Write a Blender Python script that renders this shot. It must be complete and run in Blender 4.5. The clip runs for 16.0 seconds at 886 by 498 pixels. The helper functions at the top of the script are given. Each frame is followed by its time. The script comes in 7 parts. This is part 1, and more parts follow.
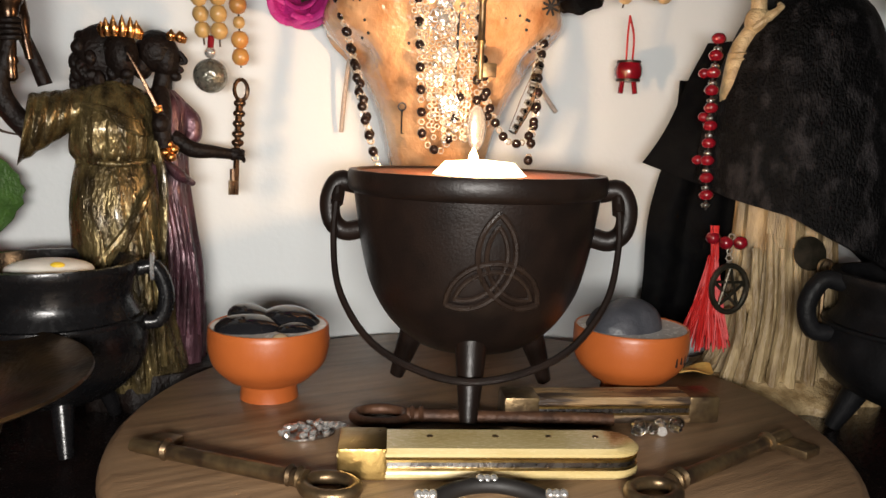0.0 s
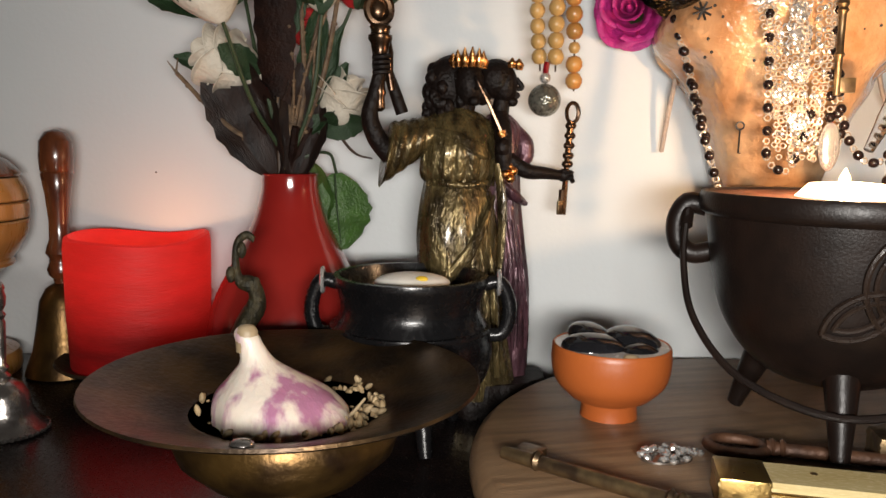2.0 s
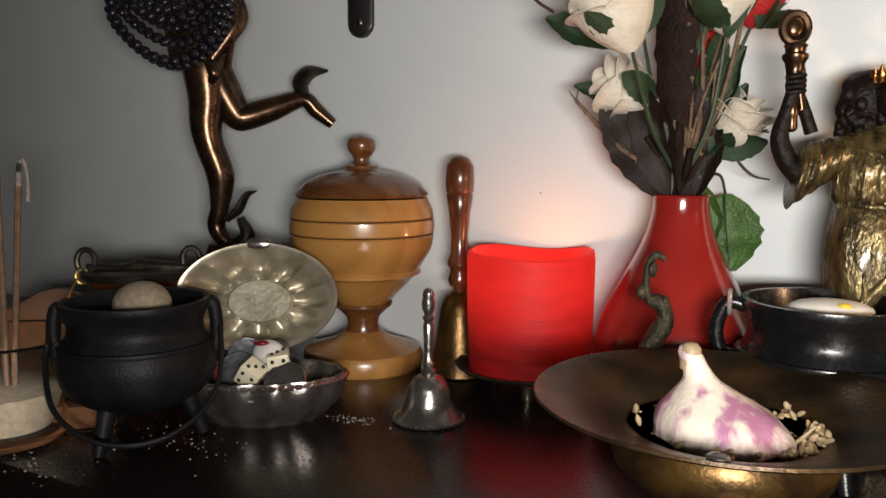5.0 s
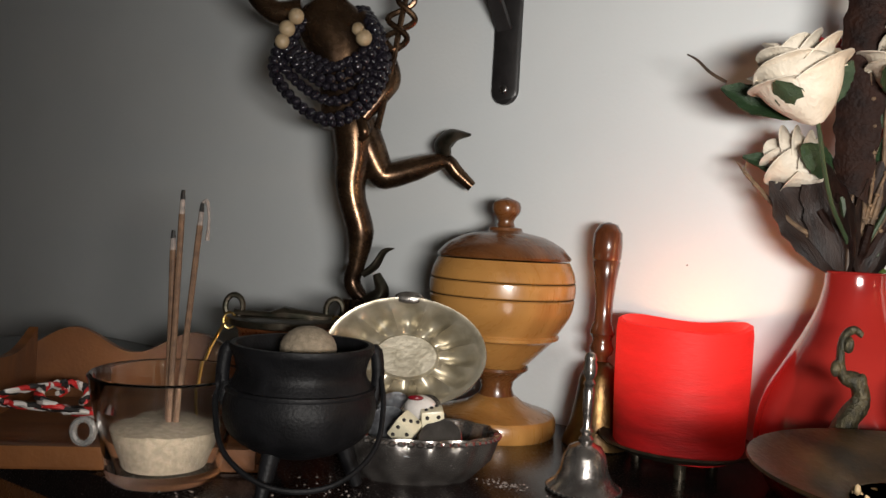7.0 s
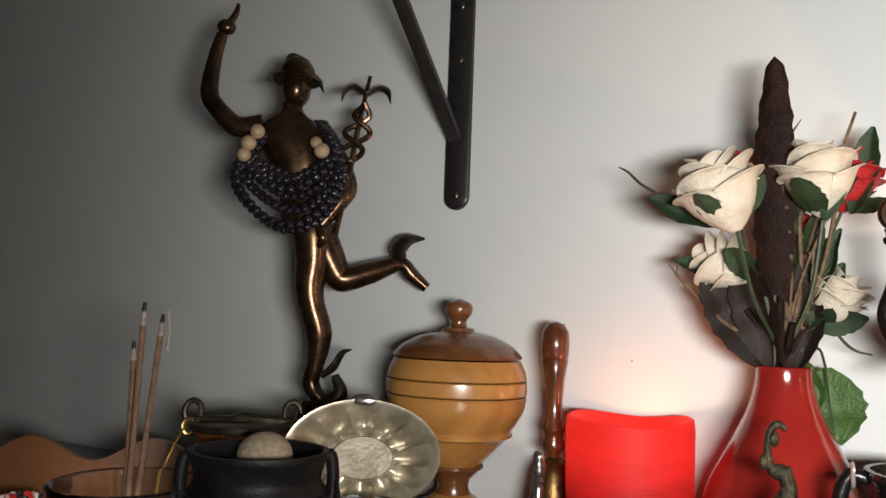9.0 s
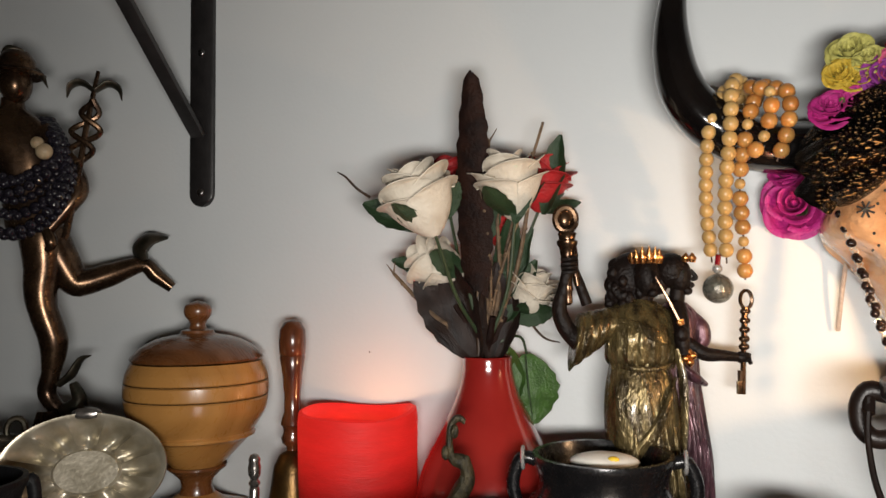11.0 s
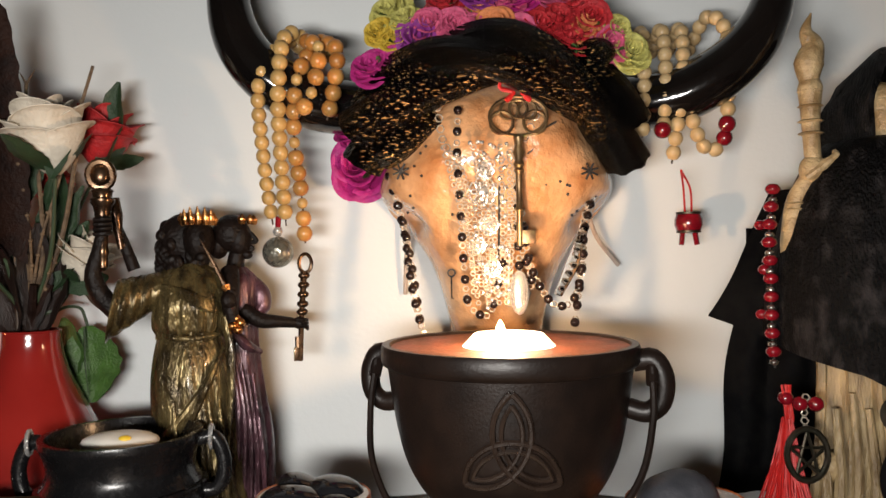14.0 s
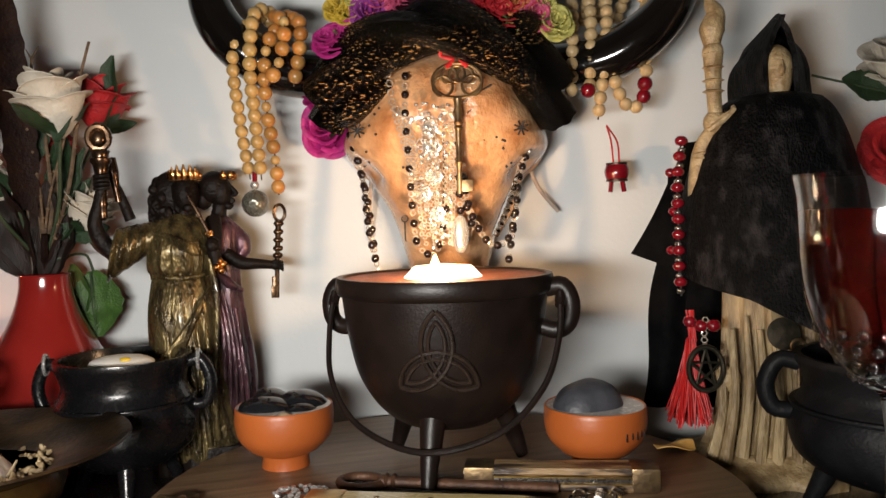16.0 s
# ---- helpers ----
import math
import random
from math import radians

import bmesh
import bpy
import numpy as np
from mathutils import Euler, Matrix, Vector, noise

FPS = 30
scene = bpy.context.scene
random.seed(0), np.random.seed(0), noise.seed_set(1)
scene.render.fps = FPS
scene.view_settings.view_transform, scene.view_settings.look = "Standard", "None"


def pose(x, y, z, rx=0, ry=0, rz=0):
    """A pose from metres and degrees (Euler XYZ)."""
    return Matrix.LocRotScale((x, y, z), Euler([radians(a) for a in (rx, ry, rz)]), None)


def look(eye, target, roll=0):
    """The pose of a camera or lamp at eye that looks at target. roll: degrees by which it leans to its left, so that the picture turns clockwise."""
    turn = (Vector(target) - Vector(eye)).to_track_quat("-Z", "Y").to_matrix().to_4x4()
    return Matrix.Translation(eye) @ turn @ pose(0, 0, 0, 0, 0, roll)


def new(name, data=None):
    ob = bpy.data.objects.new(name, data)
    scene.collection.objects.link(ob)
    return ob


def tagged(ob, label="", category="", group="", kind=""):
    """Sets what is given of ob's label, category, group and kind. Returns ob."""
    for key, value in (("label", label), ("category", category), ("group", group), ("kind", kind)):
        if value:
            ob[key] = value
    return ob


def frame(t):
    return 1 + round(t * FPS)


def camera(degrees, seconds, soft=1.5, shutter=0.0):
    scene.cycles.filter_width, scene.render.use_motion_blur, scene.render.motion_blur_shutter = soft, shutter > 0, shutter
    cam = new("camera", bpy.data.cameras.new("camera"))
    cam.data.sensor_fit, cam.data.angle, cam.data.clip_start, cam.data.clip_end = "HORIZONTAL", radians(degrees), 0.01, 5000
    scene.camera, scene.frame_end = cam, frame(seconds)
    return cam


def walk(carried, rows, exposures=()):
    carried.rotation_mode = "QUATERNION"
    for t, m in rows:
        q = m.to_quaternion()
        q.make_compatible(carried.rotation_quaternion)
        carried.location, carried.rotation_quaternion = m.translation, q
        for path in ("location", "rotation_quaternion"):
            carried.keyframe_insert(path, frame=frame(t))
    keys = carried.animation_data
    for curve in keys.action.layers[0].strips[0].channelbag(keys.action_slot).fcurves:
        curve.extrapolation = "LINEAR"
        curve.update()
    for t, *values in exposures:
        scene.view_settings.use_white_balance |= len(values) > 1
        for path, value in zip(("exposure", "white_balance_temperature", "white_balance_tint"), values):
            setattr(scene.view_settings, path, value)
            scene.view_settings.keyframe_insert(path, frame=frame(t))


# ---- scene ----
cam = camera(60.03, 16.0)
PATH = [
    (0, (0.0000, 0.0000, 0.9700), (0.1637, 0.9760, 0.8263), 1.82),
    (0.5, (-0.0207, -0.0039, 0.9702), (0.0833, 0.9809, 0.8310), 1.89),
    (1, (-0.0390, -0.0053, 0.9718), (-0.0217, 0.9855, 0.8378), 1.27),
    (1.5, (-0.0666, -0.0075, 0.9729), (-0.1314, 0.9814, 0.8391), 1.31),
    (2, (-0.0751, -0.0038, 0.9727), (-0.1932, 0.9804, 0.8405), 1.04),
    (2.5, (-0.0858, -0.0023, 0.9731), (-0.2549, 0.9738, 0.8361), 0.90),
    (3, (-0.1017, -0.0047, 0.9718), (-0.3382, 0.9583, 0.8431), 1.26),
    (3.5, (-0.1062, -0.0024, 0.9735), (-0.3945, 0.9466, 0.8457), 1.04),
    (4, (-0.1157, -0.0146, 0.9762), (-0.4771, 0.9101, 0.8562), 0.32),
    (4.5, (-0.1258, -0.0311, 0.9775), (-0.5521, 0.8658, 0.8602), 0.18),
    (5, (-0.1390, -0.0450, 0.9763), (-0.6117, 0.8287, 0.8615), 0.15),
    (5.2, (-0.1472, -0.0499, 0.9749), (-0.6357, 0.8150, 0.8595), 0.11),
    (7.3, (-0.2117, -0.0848, 0.9566), (-0.7621, 0.7501, 0.9650), 3.64),
    (7.5, (-0.2086, -0.0869, 0.9554), (-0.7683, 0.7414, 0.9793), 3.71),
    (8, (-0.2033, -0.0978, 0.9608), (-0.7580, 0.7309, 1.0353), 3.77),
    (8.2, (-0.2003, -0.1031, 0.9608), (-0.7552, 0.7229, 1.0600), 3.48),
    (10.3, (-0.1275, -0.0964, 1.0063), (-0.5110, 0.8241, 1.0804), -0.08),
    (10.5, (-0.1148, -0.0926, 1.0089), (-0.4854, 0.8338, 1.0755), -0.42),
    (11, (-0.0819, -0.0807, 1.0098), (-0.4026, 0.8652, 1.0595), -0.58),
    (11.5, (-0.0541, -0.0684, 1.0090), (-0.3221, 0.8945, 1.0411), -0.76),
    (12, (-0.0242, -0.0495, 1.0093), (-0.2377, 0.9273, 1.0263), -0.69),
    (12.5, (0.0015, -0.0346, 1.0046), (-0.1616, 0.9519, 1.0200), -0.49),
    (13, (0.0250, -0.0200, 1.0024), (-0.0845, 0.9740, 1.0097), -0.21),
    (13.5, (0.0468, -0.0103, 1.0033), (-0.0231, 0.9872, 1.0019), -0.42),
    (14, (0.0703, -0.0128, 1.0018), (0.0362, 0.9866, 1.0114), -0.76),
    (14.5, (0.0883, -0.0205, 0.9987), (0.0682, 0.9793, 1.0077), -1.16),
    (15, (0.1020, -0.0407, 0.9973), (0.0935, 0.9593, 1.0002), -1.62),
    (15.5, (0.1229, -0.0697, 0.9898), (0.1159, 0.9302, 0.9830), -1.64),
    (16, (0.1198, -0.0919, 0.9895), (0.0688, 0.9060, 0.9496), -1.56),
]
walk(cam, [(t, look(eye, target, roll)) for t, eye, target, roll in PATH],
     [(0, 0.03), (1, -0.08), (4, 0.16), (5.2, 0.42), (7.3, 0.78), (8.2, 0.72), (10.3, 0.42), (12, -0.05), (14.5, 0.0), (16, -0.12)])

# ---- light: the carried torch, spread over its short way, and two candles ----
world = bpy.data.worlds.new("room_air")
scene.world = world
world.use_nodes = True
world.node_tree.nodes["Background"].inputs[0].default_value = (0.6, 0.75, 1.0, 1)
world.node_tree.nodes["Background"].inputs[1].default_value = 0.004


def lamp(name, kind, place, power, colour, size):
    data = bpy.data.lights.new(name, kind)
    data.energy, data.color = power, colour
    data.shadow_soft_size = size
    ob = new(name, data)
    ob.location = place
    return ob


torch = lamp("torch_light", "AREA", (-0.03, -0.135, 0.955), 4.9, (1.0, 0.955, 0.90), 0.1)
torch.data.shape, torch.data.size, torch.data.size_y = "ELLIPSE", 0.23, 0.06
torch.data.spread = radians(178)
torch.matrix_basis = look((-0.03, -0.135, 0.955), (-0.03, 0.6, 0.97))
lamp("flame_light", "POINT", (0.089, 0.424, 0.982), 1.1, (1.0, 0.60, 0.31), 0.006)
lamp("led_light", "POINT", (-0.376, 0.5465, 0.8935), 0.085, (1.0, 0.50, 0.22), 0.004)

# ---- materials ----
MATS = {}


def mat(name, a, b=None, rough=0.5, metal=0.0, scale=40.0, bump=0.15, fine=300.0, stretch=(1, 1, 1), coat=0.0,
        spec=0.5, glow=None, power=0.0, subsurf=0.0, contrast=(0.35, 0.65), clear=0.0, sheen=0.0, rvar=0.12, jitter=0.0):
    """A surface of two colours mixed by a noise, with a fine grain in its relief and gloss."""
    m = bpy.data.materials.new(name)
    m.use_nodes = True
    n, l = m.node_tree.nodes, m.node_tree.links
    p = n["Principled BSDF"]
    tc, mp = n.new("ShaderNodeTexCoord"), n.new("ShaderNodeMapping")
    mp.inputs["Scale"].default_value = stretch
    l.new(tc.outputs["Object"], mp.inputs[0])
    big, small = n.new("ShaderNodeTexNoise"), n.new("ShaderNodeTexNoise")
    big.inputs["Scale"].default_value, big.inputs["Detail"].default_value = scale, 5
    small.inputs["Scale"].default_value, small.inputs["Detail"].default_value = fine, 3
    for t in (big, small):
        l.new(mp.outputs[0], t.inputs["Vector"])
    ramp = n.new("ShaderNodeMapRange")
    ramp.inputs[1].default_value, ramp.inputs[2].default_value = contrast
    l.new(big.outputs["Fac"], ramp.inputs[0])
    mix = n.new("ShaderNodeMix")
    mix.data_type = "RGBA"
    mix.inputs["A"].default_value = (*a, 1)
    mix.inputs["B"].default_value = (*(b or [c * 0.75 for c in a]), 1)
    l.new(ramp.outputs[0], mix.inputs["Factor"])
    col = mix.outputs["Result"]
    if jitter:
        info, hsv, mul = n.new("ShaderNodeObjectInfo"), n.new("ShaderNodeHueSaturation"), n.new("ShaderNodeMapRange")
        mul.inputs[3].default_value, mul.inputs[4].default_value = 1 - jitter, 1 + jitter
        l.new(info.outputs["Random"], mul.inputs[0])
        l.new(mul.outputs[0], hsv.inputs["Value"])
        l.new(col, hsv.inputs["Color"])
        col = hsv.outputs[0]
    l.new(col, p.inputs["Base Color"])
    rr = n.new("ShaderNodeMapRange")
    rr.inputs[3].default_value, rr.inputs[4].default_value = max(0.02, rough - rvar), min(1, rough + rvar)
    l.new(small.outputs["Fac"], rr.inputs[0])
    l.new(rr.outputs[0], p.inputs["Roughness"])
    if bump:
        add = n.new("ShaderNodeMath")
        l.new(big.outputs["Fac"], add.inputs[0])
        l.new(small.outputs["Fac"], add.inputs[1])
        bp = n.new("ShaderNodeBump")
        bp.inputs["Strength"].default_value, bp.inputs["Distance"].default_value = bump, 0.002
        l.new(add.outputs[0], bp.inputs["Height"])
        l.new(bp.outputs[0], p.inputs["Normal"])
    p.inputs["Metallic"].default_value = metal
    p.inputs["Specular IOR Level"].default_value = spec
    p.inputs["Coat Weight"].default_value, p.inputs["Coat Roughness"].default_value = coat, 0.08
    p.inputs["Sheen Weight"].default_value = sheen
    p.inputs["Transmission Weight"].default_value = clear
    if subsurf:
        p.inputs["Subsurface Weight"].default_value, p.inputs["Subsurface Scale"].default_value = subsurf, 0.01
    if glow:
        p.inputs["Emission Color"].default_value, p.inputs["Emission Strength"].default_value = (*glow, 1), power
    MATS[name] = m
    return m


WALL = mat("pale_paint", (0.69, 0.715, 0.715), (0.62, 0.65, 0.66), 0.6, scale=5, fine=220, bump=0.10, contrast=(0.2, 0.8))
# west wall only: a darker grey than the other walls
DARKWALL = mat("dark_grey_side", (0.18, 0.17, 0.16), None, 0.8, scale=6)
FLOOR = mat("floor_wood", (0.16, 0.10, 0.06), (0.10, 0.06, 0.04), 0.5, scale=8, stretch=(1, 8, 1))
TABLE = mat("black_lacquer", (0.005, 0.0035, 0.0035), (0.009, 0.0055, 0.005), 0.25, scale=30, fine=500, bump=0.04, rvar=0.1)
BOARD = mat("walnut_board", (0.29, 0.180, 0.098), (0.135, 0.080, 0.043), 0.42, scale=16, fine=150, stretch=(0.8, 10, 4), bump=0.25, contrast=(0.3, 0.72))
IRON = mat("cast_iron", (0.013, 0.0075, 0.0055), (0.008, 0.005, 0.004), 0.38, scale=60, fine=700, bump=0.10, spec=0.28)
# lighter, glossier iron for the knot: part of its highlights lies in the colour
LITIRON = mat("lightened_cast_iron", (0.024, 0.015, 0.011), (0.012, 0.007, 0.005), 0.30, scale=80, fine=700, bump=0.15, spec=0.45)
IRONIN = mat("rusty_iron", (0.13, 0.035, 0.015), (0.06, 0.02, 0.01), 0.5, scale=70, bump=0.3)
BLACK = mat("black_enamel", (0.004, 0.004, 0.0045), (0.007, 0.0065, 0.007), 0.26, scale=40, fine=300, bump=0.08, spec=0.4)
MATTE = mat("matt_black_iron", (0.004, 0.004, 0.0045), (0.008, 0.008, 0.009), 0.50, scale=60, fine=500, bump=0.2, spec=0.15)
TERRA = mat("orange_clay", (0.42, 0.105, 0.022), (0.36, 0.085, 0.018), 0.4, scale=25, fine=500, bump=0.06)
WHITEIN = mat("white_glaze", (0.7, 0.66, 0.62), None, 0.25, bump=0.02)
STONE = mat("polished_black_stone", (0.006, 0.006, 0.007), (0.012, 0.012, 0.014), 0.06, scale=30, bump=0.01, rvar=0.03)
GREYSTONE = mat("grey_stone", (0.035, 0.037, 0.045), (0.07, 0.07, 0.08), 0.45, scale=60, bump=0.3)
# the flame's light in the dome wax is put in as the wax's own glow
WAXW = mat("self_glowing_white_wax", (0.85, 0.78, 0.66), (0.8, 0.7, 0.6), 0.4, subsurf=0.4, glow=(1, 0.86, 0.66), power=4.0, bump=0.03)
FLAME = mat("flame", (1, 0.8, 0.4), None, 0.5, glow=(1.0, 0.80, 0.45), power=14, bump=0)
REDWAX = mat("red_wax", (0.27, 0.005, 0.006), (0.15, 0.0035, 0.004), 0.62, scale=26, fine=160, stretch=(1, 1, 4), bump=0.25, spec=0.25, subsurf=0.2, glow=(1.0, 0.026, 0.018), power=0.5)
# the bulb inside lights the wax from within, strongest near the top
_n, _l = REDWAX.node_tree.nodes, REDWAX.node_tree.links
_sep, _ramp, _tc = _n.new("ShaderNodeSeparateXYZ"), _n.new("ShaderNodeMapRange"), _n.new("ShaderNodeTexCoord")
_l.new(_tc.outputs["Object"], _sep.inputs[0])
_l.new(_sep.outputs[2], _ramp.inputs[0])
_ramp.inputs[1].default_value, _ramp.inputs[2].default_value, _ramp.inputs[3].default_value, _ramp.inputs[4].default_value = 0.015, 0.085, 0.03, 0.45
_ramp.interpolation_type = "SMOOTHSTEP"
_l.new(_ramp.outputs[0], _n["Principled BSDF"].inputs["Emission Strength"])
PALESILVER = mat("pale_old_silver", (0.52, 0.47, 0.37), (0.30, 0.265, 0.19), 0.34, metal=0.62, scale=45, fine=300, bump=0.12)
VASE = mat("red_glaze", (0.26, 0.018, 0.014), (0.21, 0.012, 0.010), 0.16, scale=14, bump=0.02, coat=0.5, rvar=0.05)
BRASSY = mat("aged_brass_dish", (0.115, 0.066, 0.027), (0.034, 0.022, 0.013), 0.38, metal=0.8, scale=38, fine=320, bump=0.2)
BRASSB = mat("golden_brass", (0.13, 0.072, 0.020), (0.040, 0.021, 0.010), 0.34, metal=0.8, scale=40)
BRASS = mat("yellow_brass", (0.55, 0.38, 0.13), (0.38, 0.25, 0.09), 0.32, metal=1.0, scale=60)
BRONZE = mat("patinated_bronze", (0.135, 0.080, 0.045), (0.045, 0.027, 0.018), 0.27, metal=0.9, scale=40, fine=160, bump=0.03)
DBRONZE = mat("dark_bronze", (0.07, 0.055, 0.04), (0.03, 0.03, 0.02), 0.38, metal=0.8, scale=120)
VERDIGRIS = mat("dull_olive_bronze", (0.060, 0.048, 0.022), (0.016, 0.015, 0.009), 0.5, metal=0.45, scale=160, fine=500, bump=0.7)
COPPER = mat("copper", (0.42, 0.155, 0.058), (0.20, 0.07, 0.028), 0.3, metal=0.4, scale=30)
GOLDROBE = mat("olive_gold_resin", (0.165, 0.122, 0.050), (0.035, 0.025, 0.012), 0.27, metal=0.62, scale=75, fine=260, stretch=(1.6, 1.6, 0.55), bump=0.75, coat=0.2)
PLUMROBE = mat("plum_resin", (0.105, 0.045, 0.060), (0.036, 0.018, 0.022), 0.30, metal=0.4, scale=75, fine=260, stretch=(1.6, 1.6, 0.55), bump=0.6, coat=0.1)
DARKSKIN = mat("near_black_resin", (0.0045, 0.0028, 0.0022), (0.008, 0.0045, 0.0035), 0.5, scale=110, fine=420, bump=0.5, spec=0.16)
GOLDLEAF = mat("gold_leaf", (0.62, 0.30, 0.10), (0.45, 0.2, 0.07), 0.28, metal=1.0, scale=150)
SILVER = mat("tarnished_silver", (0.46, 0.43, 0.40), (0.24, 0.215, 0.20), 0.22, metal=0.93, scale=60, fine=420, bump=0.10)
CHROME = mat("bright_metal", (0.78, 0.76, 0.73), (0.6, 0.58, 0.56), 0.16, metal=0.75, bump=0.02)
OLIVEWOOD = mat("pale_turned_wood", (0.43, 0.215, 0.060), (0.31, 0.145, 0.038), 0.30, scale=9, fine=90, stretch=(1, 5, 1), bump=0.03, coat=0.35)
BROWNWOOD = mat("brown_turned_wood", (0.15, 0.056, 0.017), (0.085, 0.031, 0.010), 0.28, scale=12, fine=110, stretch=(1, 5, 1), bump=0.03, coat=0.4)
REDWOOD = mat("red_brown_wood", (0.125, 0.038, 0.013), (0.05, 0.015, 0.007), 0.22, scale=22, stretch=(5, 5, 1), bump=0.03, coat=0.5)
TRAYWOOD = mat("orange_pine", (0.17, 0.064, 0.018), (0.10, 0.036, 0.011), 0.42, scale=14, stretch=(1, 6, 1))
GARLIC = mat("garlic_skin", (0.62, 0.54, 0.46), (0.33, 0.14, 0.23), 0.42, scale=30, fine=170, stretch=(2.6, 2.6, 0.36), bump=0.3, contrast=(0.47, 0.60), subsurf=0.05)
SEED = mat("dry_grain", (0.40, 0.30, 0.17), (0.26, 0.18, 0.09), 0.6, scale=200, jitter=0.3)
BONE = mat("varnished_bone", (0.58, 0.345, 0.18), (0.33, 0.140, 0.052), 0.17, scale=30, fine=150, bump=1.0, coat=0.7)
PLAINBONE = mat("dull_bone", (0.40, 0.31, 0.19), (0.26, 0.19, 0.11), 0.5, scale=70, bump=0.3)
HORN = mat("black_horn", (0.003, 0.0025, 0.0025), (0.006, 0.0045, 0.004), 0.08, scale=20, stretch=(1, 1, 1), bump=0.03, coat=0.6)
INK = mat("black_ink", (0.01, 0.008, 0.007), None, 0.6, bump=0)
BEADY = mat("pale_wood_bead", (0.50, 0.32, 0.12), (0.40, 0.24, 0.08), 0.36, scale=90, bump=0.05, jitter=0.12)
BEADO = mat("orange_wood_bead", (0.40, 0.14, 0.028), (0.36, 0.19, 0.055), 0.32, scale=80, bump=0.05, jitter=0.25)
BEADW = mat("cream_wood_bead", (0.52, 0.38, 0.20), (0.42, 0.28, 0.13), 0.42, scale=90, bump=0.06, jitter=0.1)
BEADR = mat("red_glass_bead", (0.20, 0.005, 0.012), (0.11, 0.003, 0.007), 0.2, scale=60, bump=0.03, coat=0.4)
BEADK = mat("black_glass_bead", (0.012, 0.007, 0.006), None, 0.10, scale=60, bump=0.0)
RHINE = mat("crystal_ball_bead", (0.30, 0.29, 0.24), (0.12, 0.12, 0.10), 0.2, metal=0.7, scale=300, bump=0.4)
REDTHREAD = mat("red_thread", (0.55, 0.015, 0.012), (0.4, 0.01, 0.01), 0.55, scale=300)
PALECORD = mat("pale_cord", (0.50, 0.40, 0.33), None, 0.7, scale=300)
CHAIN = mat("silver_chain", (0.80, 0.70, 0.58), (0.62, 0.54, 0.44), 0.22, metal=0.6, bump=0)
SCARF = mat("gold_thread_scarf", (0.0018, 0.0016, 0.0016), (0.95, 0.56, 0.22), 0.20, metal=0.7, scale=540, fine=1300, stretch=(0.42, 1, 1.5), bump=0.9, contrast=(0.605, 0.635), spec=0.25)
_n, _l = SCARF.node_tree.nodes, SCARF.node_tree.links
_patch, _pr, _mul = _n.new("ShaderNodeTexNoise"), _n.new("ShaderNodeMapRange"), _n.new("ShaderNodeMath")
_patch.inputs["Scale"].default_value = 26
_pr.inputs[1].default_value, _pr.inputs[2].default_value = 0.44, 0.60
_mul.operation = "MULTIPLY"
_l.new(_n["Texture Coordinate"].outputs["Object"], _patch.inputs["Vector"])
_l.new(_patch.outputs["Fac"], _pr.inputs[0])
_l.new(_pr.outputs[0], _mul.inputs[0])
_l.new(_n["Map Range"].outputs[0], _mul.inputs[1])
_l.new(_mul.outputs[0], _n["Mix"].inputs["Factor"])
# sheen of the crushed pile is painted in as lighter grey patches on black
VELVET = mat("velvet_with_painted_sheen", (0.0007, 0.0006, 0.0008), (0.023, 0.0205, 0.0212), 0.55, scale=70, fine=480, stretch=(1.4, 1.4, 0.8), bump=0.9, spec=0.10, contrast=(0.50, 0.74))
PLAINCLOTH = mat("black_cloth", (0.002, 0.002, 0.0025), (0.004, 0.004, 0.004), 0.7, scale=120, bump=0.2, spec=0.04)
RESIN = mat("cream_resin", (0.47, 0.35, 0.19), (0.22, 0.14, 0.06), 0.44, scale=95, fine=420, bump=0.6)
RESINF = mat("cream_resin_folds", (0.42, 0.31, 0.16), (0.17, 0.11, 0.05), 0.44, scale=55, fine=330, stretch=(2.4, 2.4, 0.6), bump=0.7)
LEAF = mat("silk_leaf", (0.055, 0.125, 0.022), (0.034, 0.078, 0.016), 0.45, scale=5, fine=30, bump=0.6)
DLEAF = mat("dark_silk_leaf", (0.020, 0.045, 0.016), (0.012, 0.03, 0.010), 0.5, scale=5, fine=30, bump=0.6)
DRIED = mat("dried_brown_leaf", (0.020, 0.009, 0.0055), (0.006, 0.003, 0.0025), 0.5, scale=3, fine=22, stretch=(3, 3, 0.8), bump=0.5, spec=0.35)
STEM = mat("brown_stem", (0.060, 0.034, 0.018), (0.025, 0.015, 0.009), 0.6, scale=120)
TWIG = mat("dry_twig", (0.17, 0.105, 0.055), (0.06, 0.036, 0.020), 0.7, scale=150, bump=0.4)
GSTEM = mat("green_stem", (0.03, 0.05, 0.02), None, 0.5, scale=90)
ROSEW = mat("white_silk_petal", (0.62, 0.565, 0.47), (0.50, 0.43, 0.34), 0.6, scale=2.5, fine=14, bump=0.6)
ROSER = mat("red_silk_petal", (0.42, 0.012, 0.015), (0.24, 0.007, 0.009), 0.6, scale=2.5, fine=14, bump=0.6)
FEATHER = mat("brown_feather", (0.020, 0.008, 0.005), (0.007, 0.0035, 0.003), 0.6, scale=60, fine=400, bump=0.6, spec=0.1)
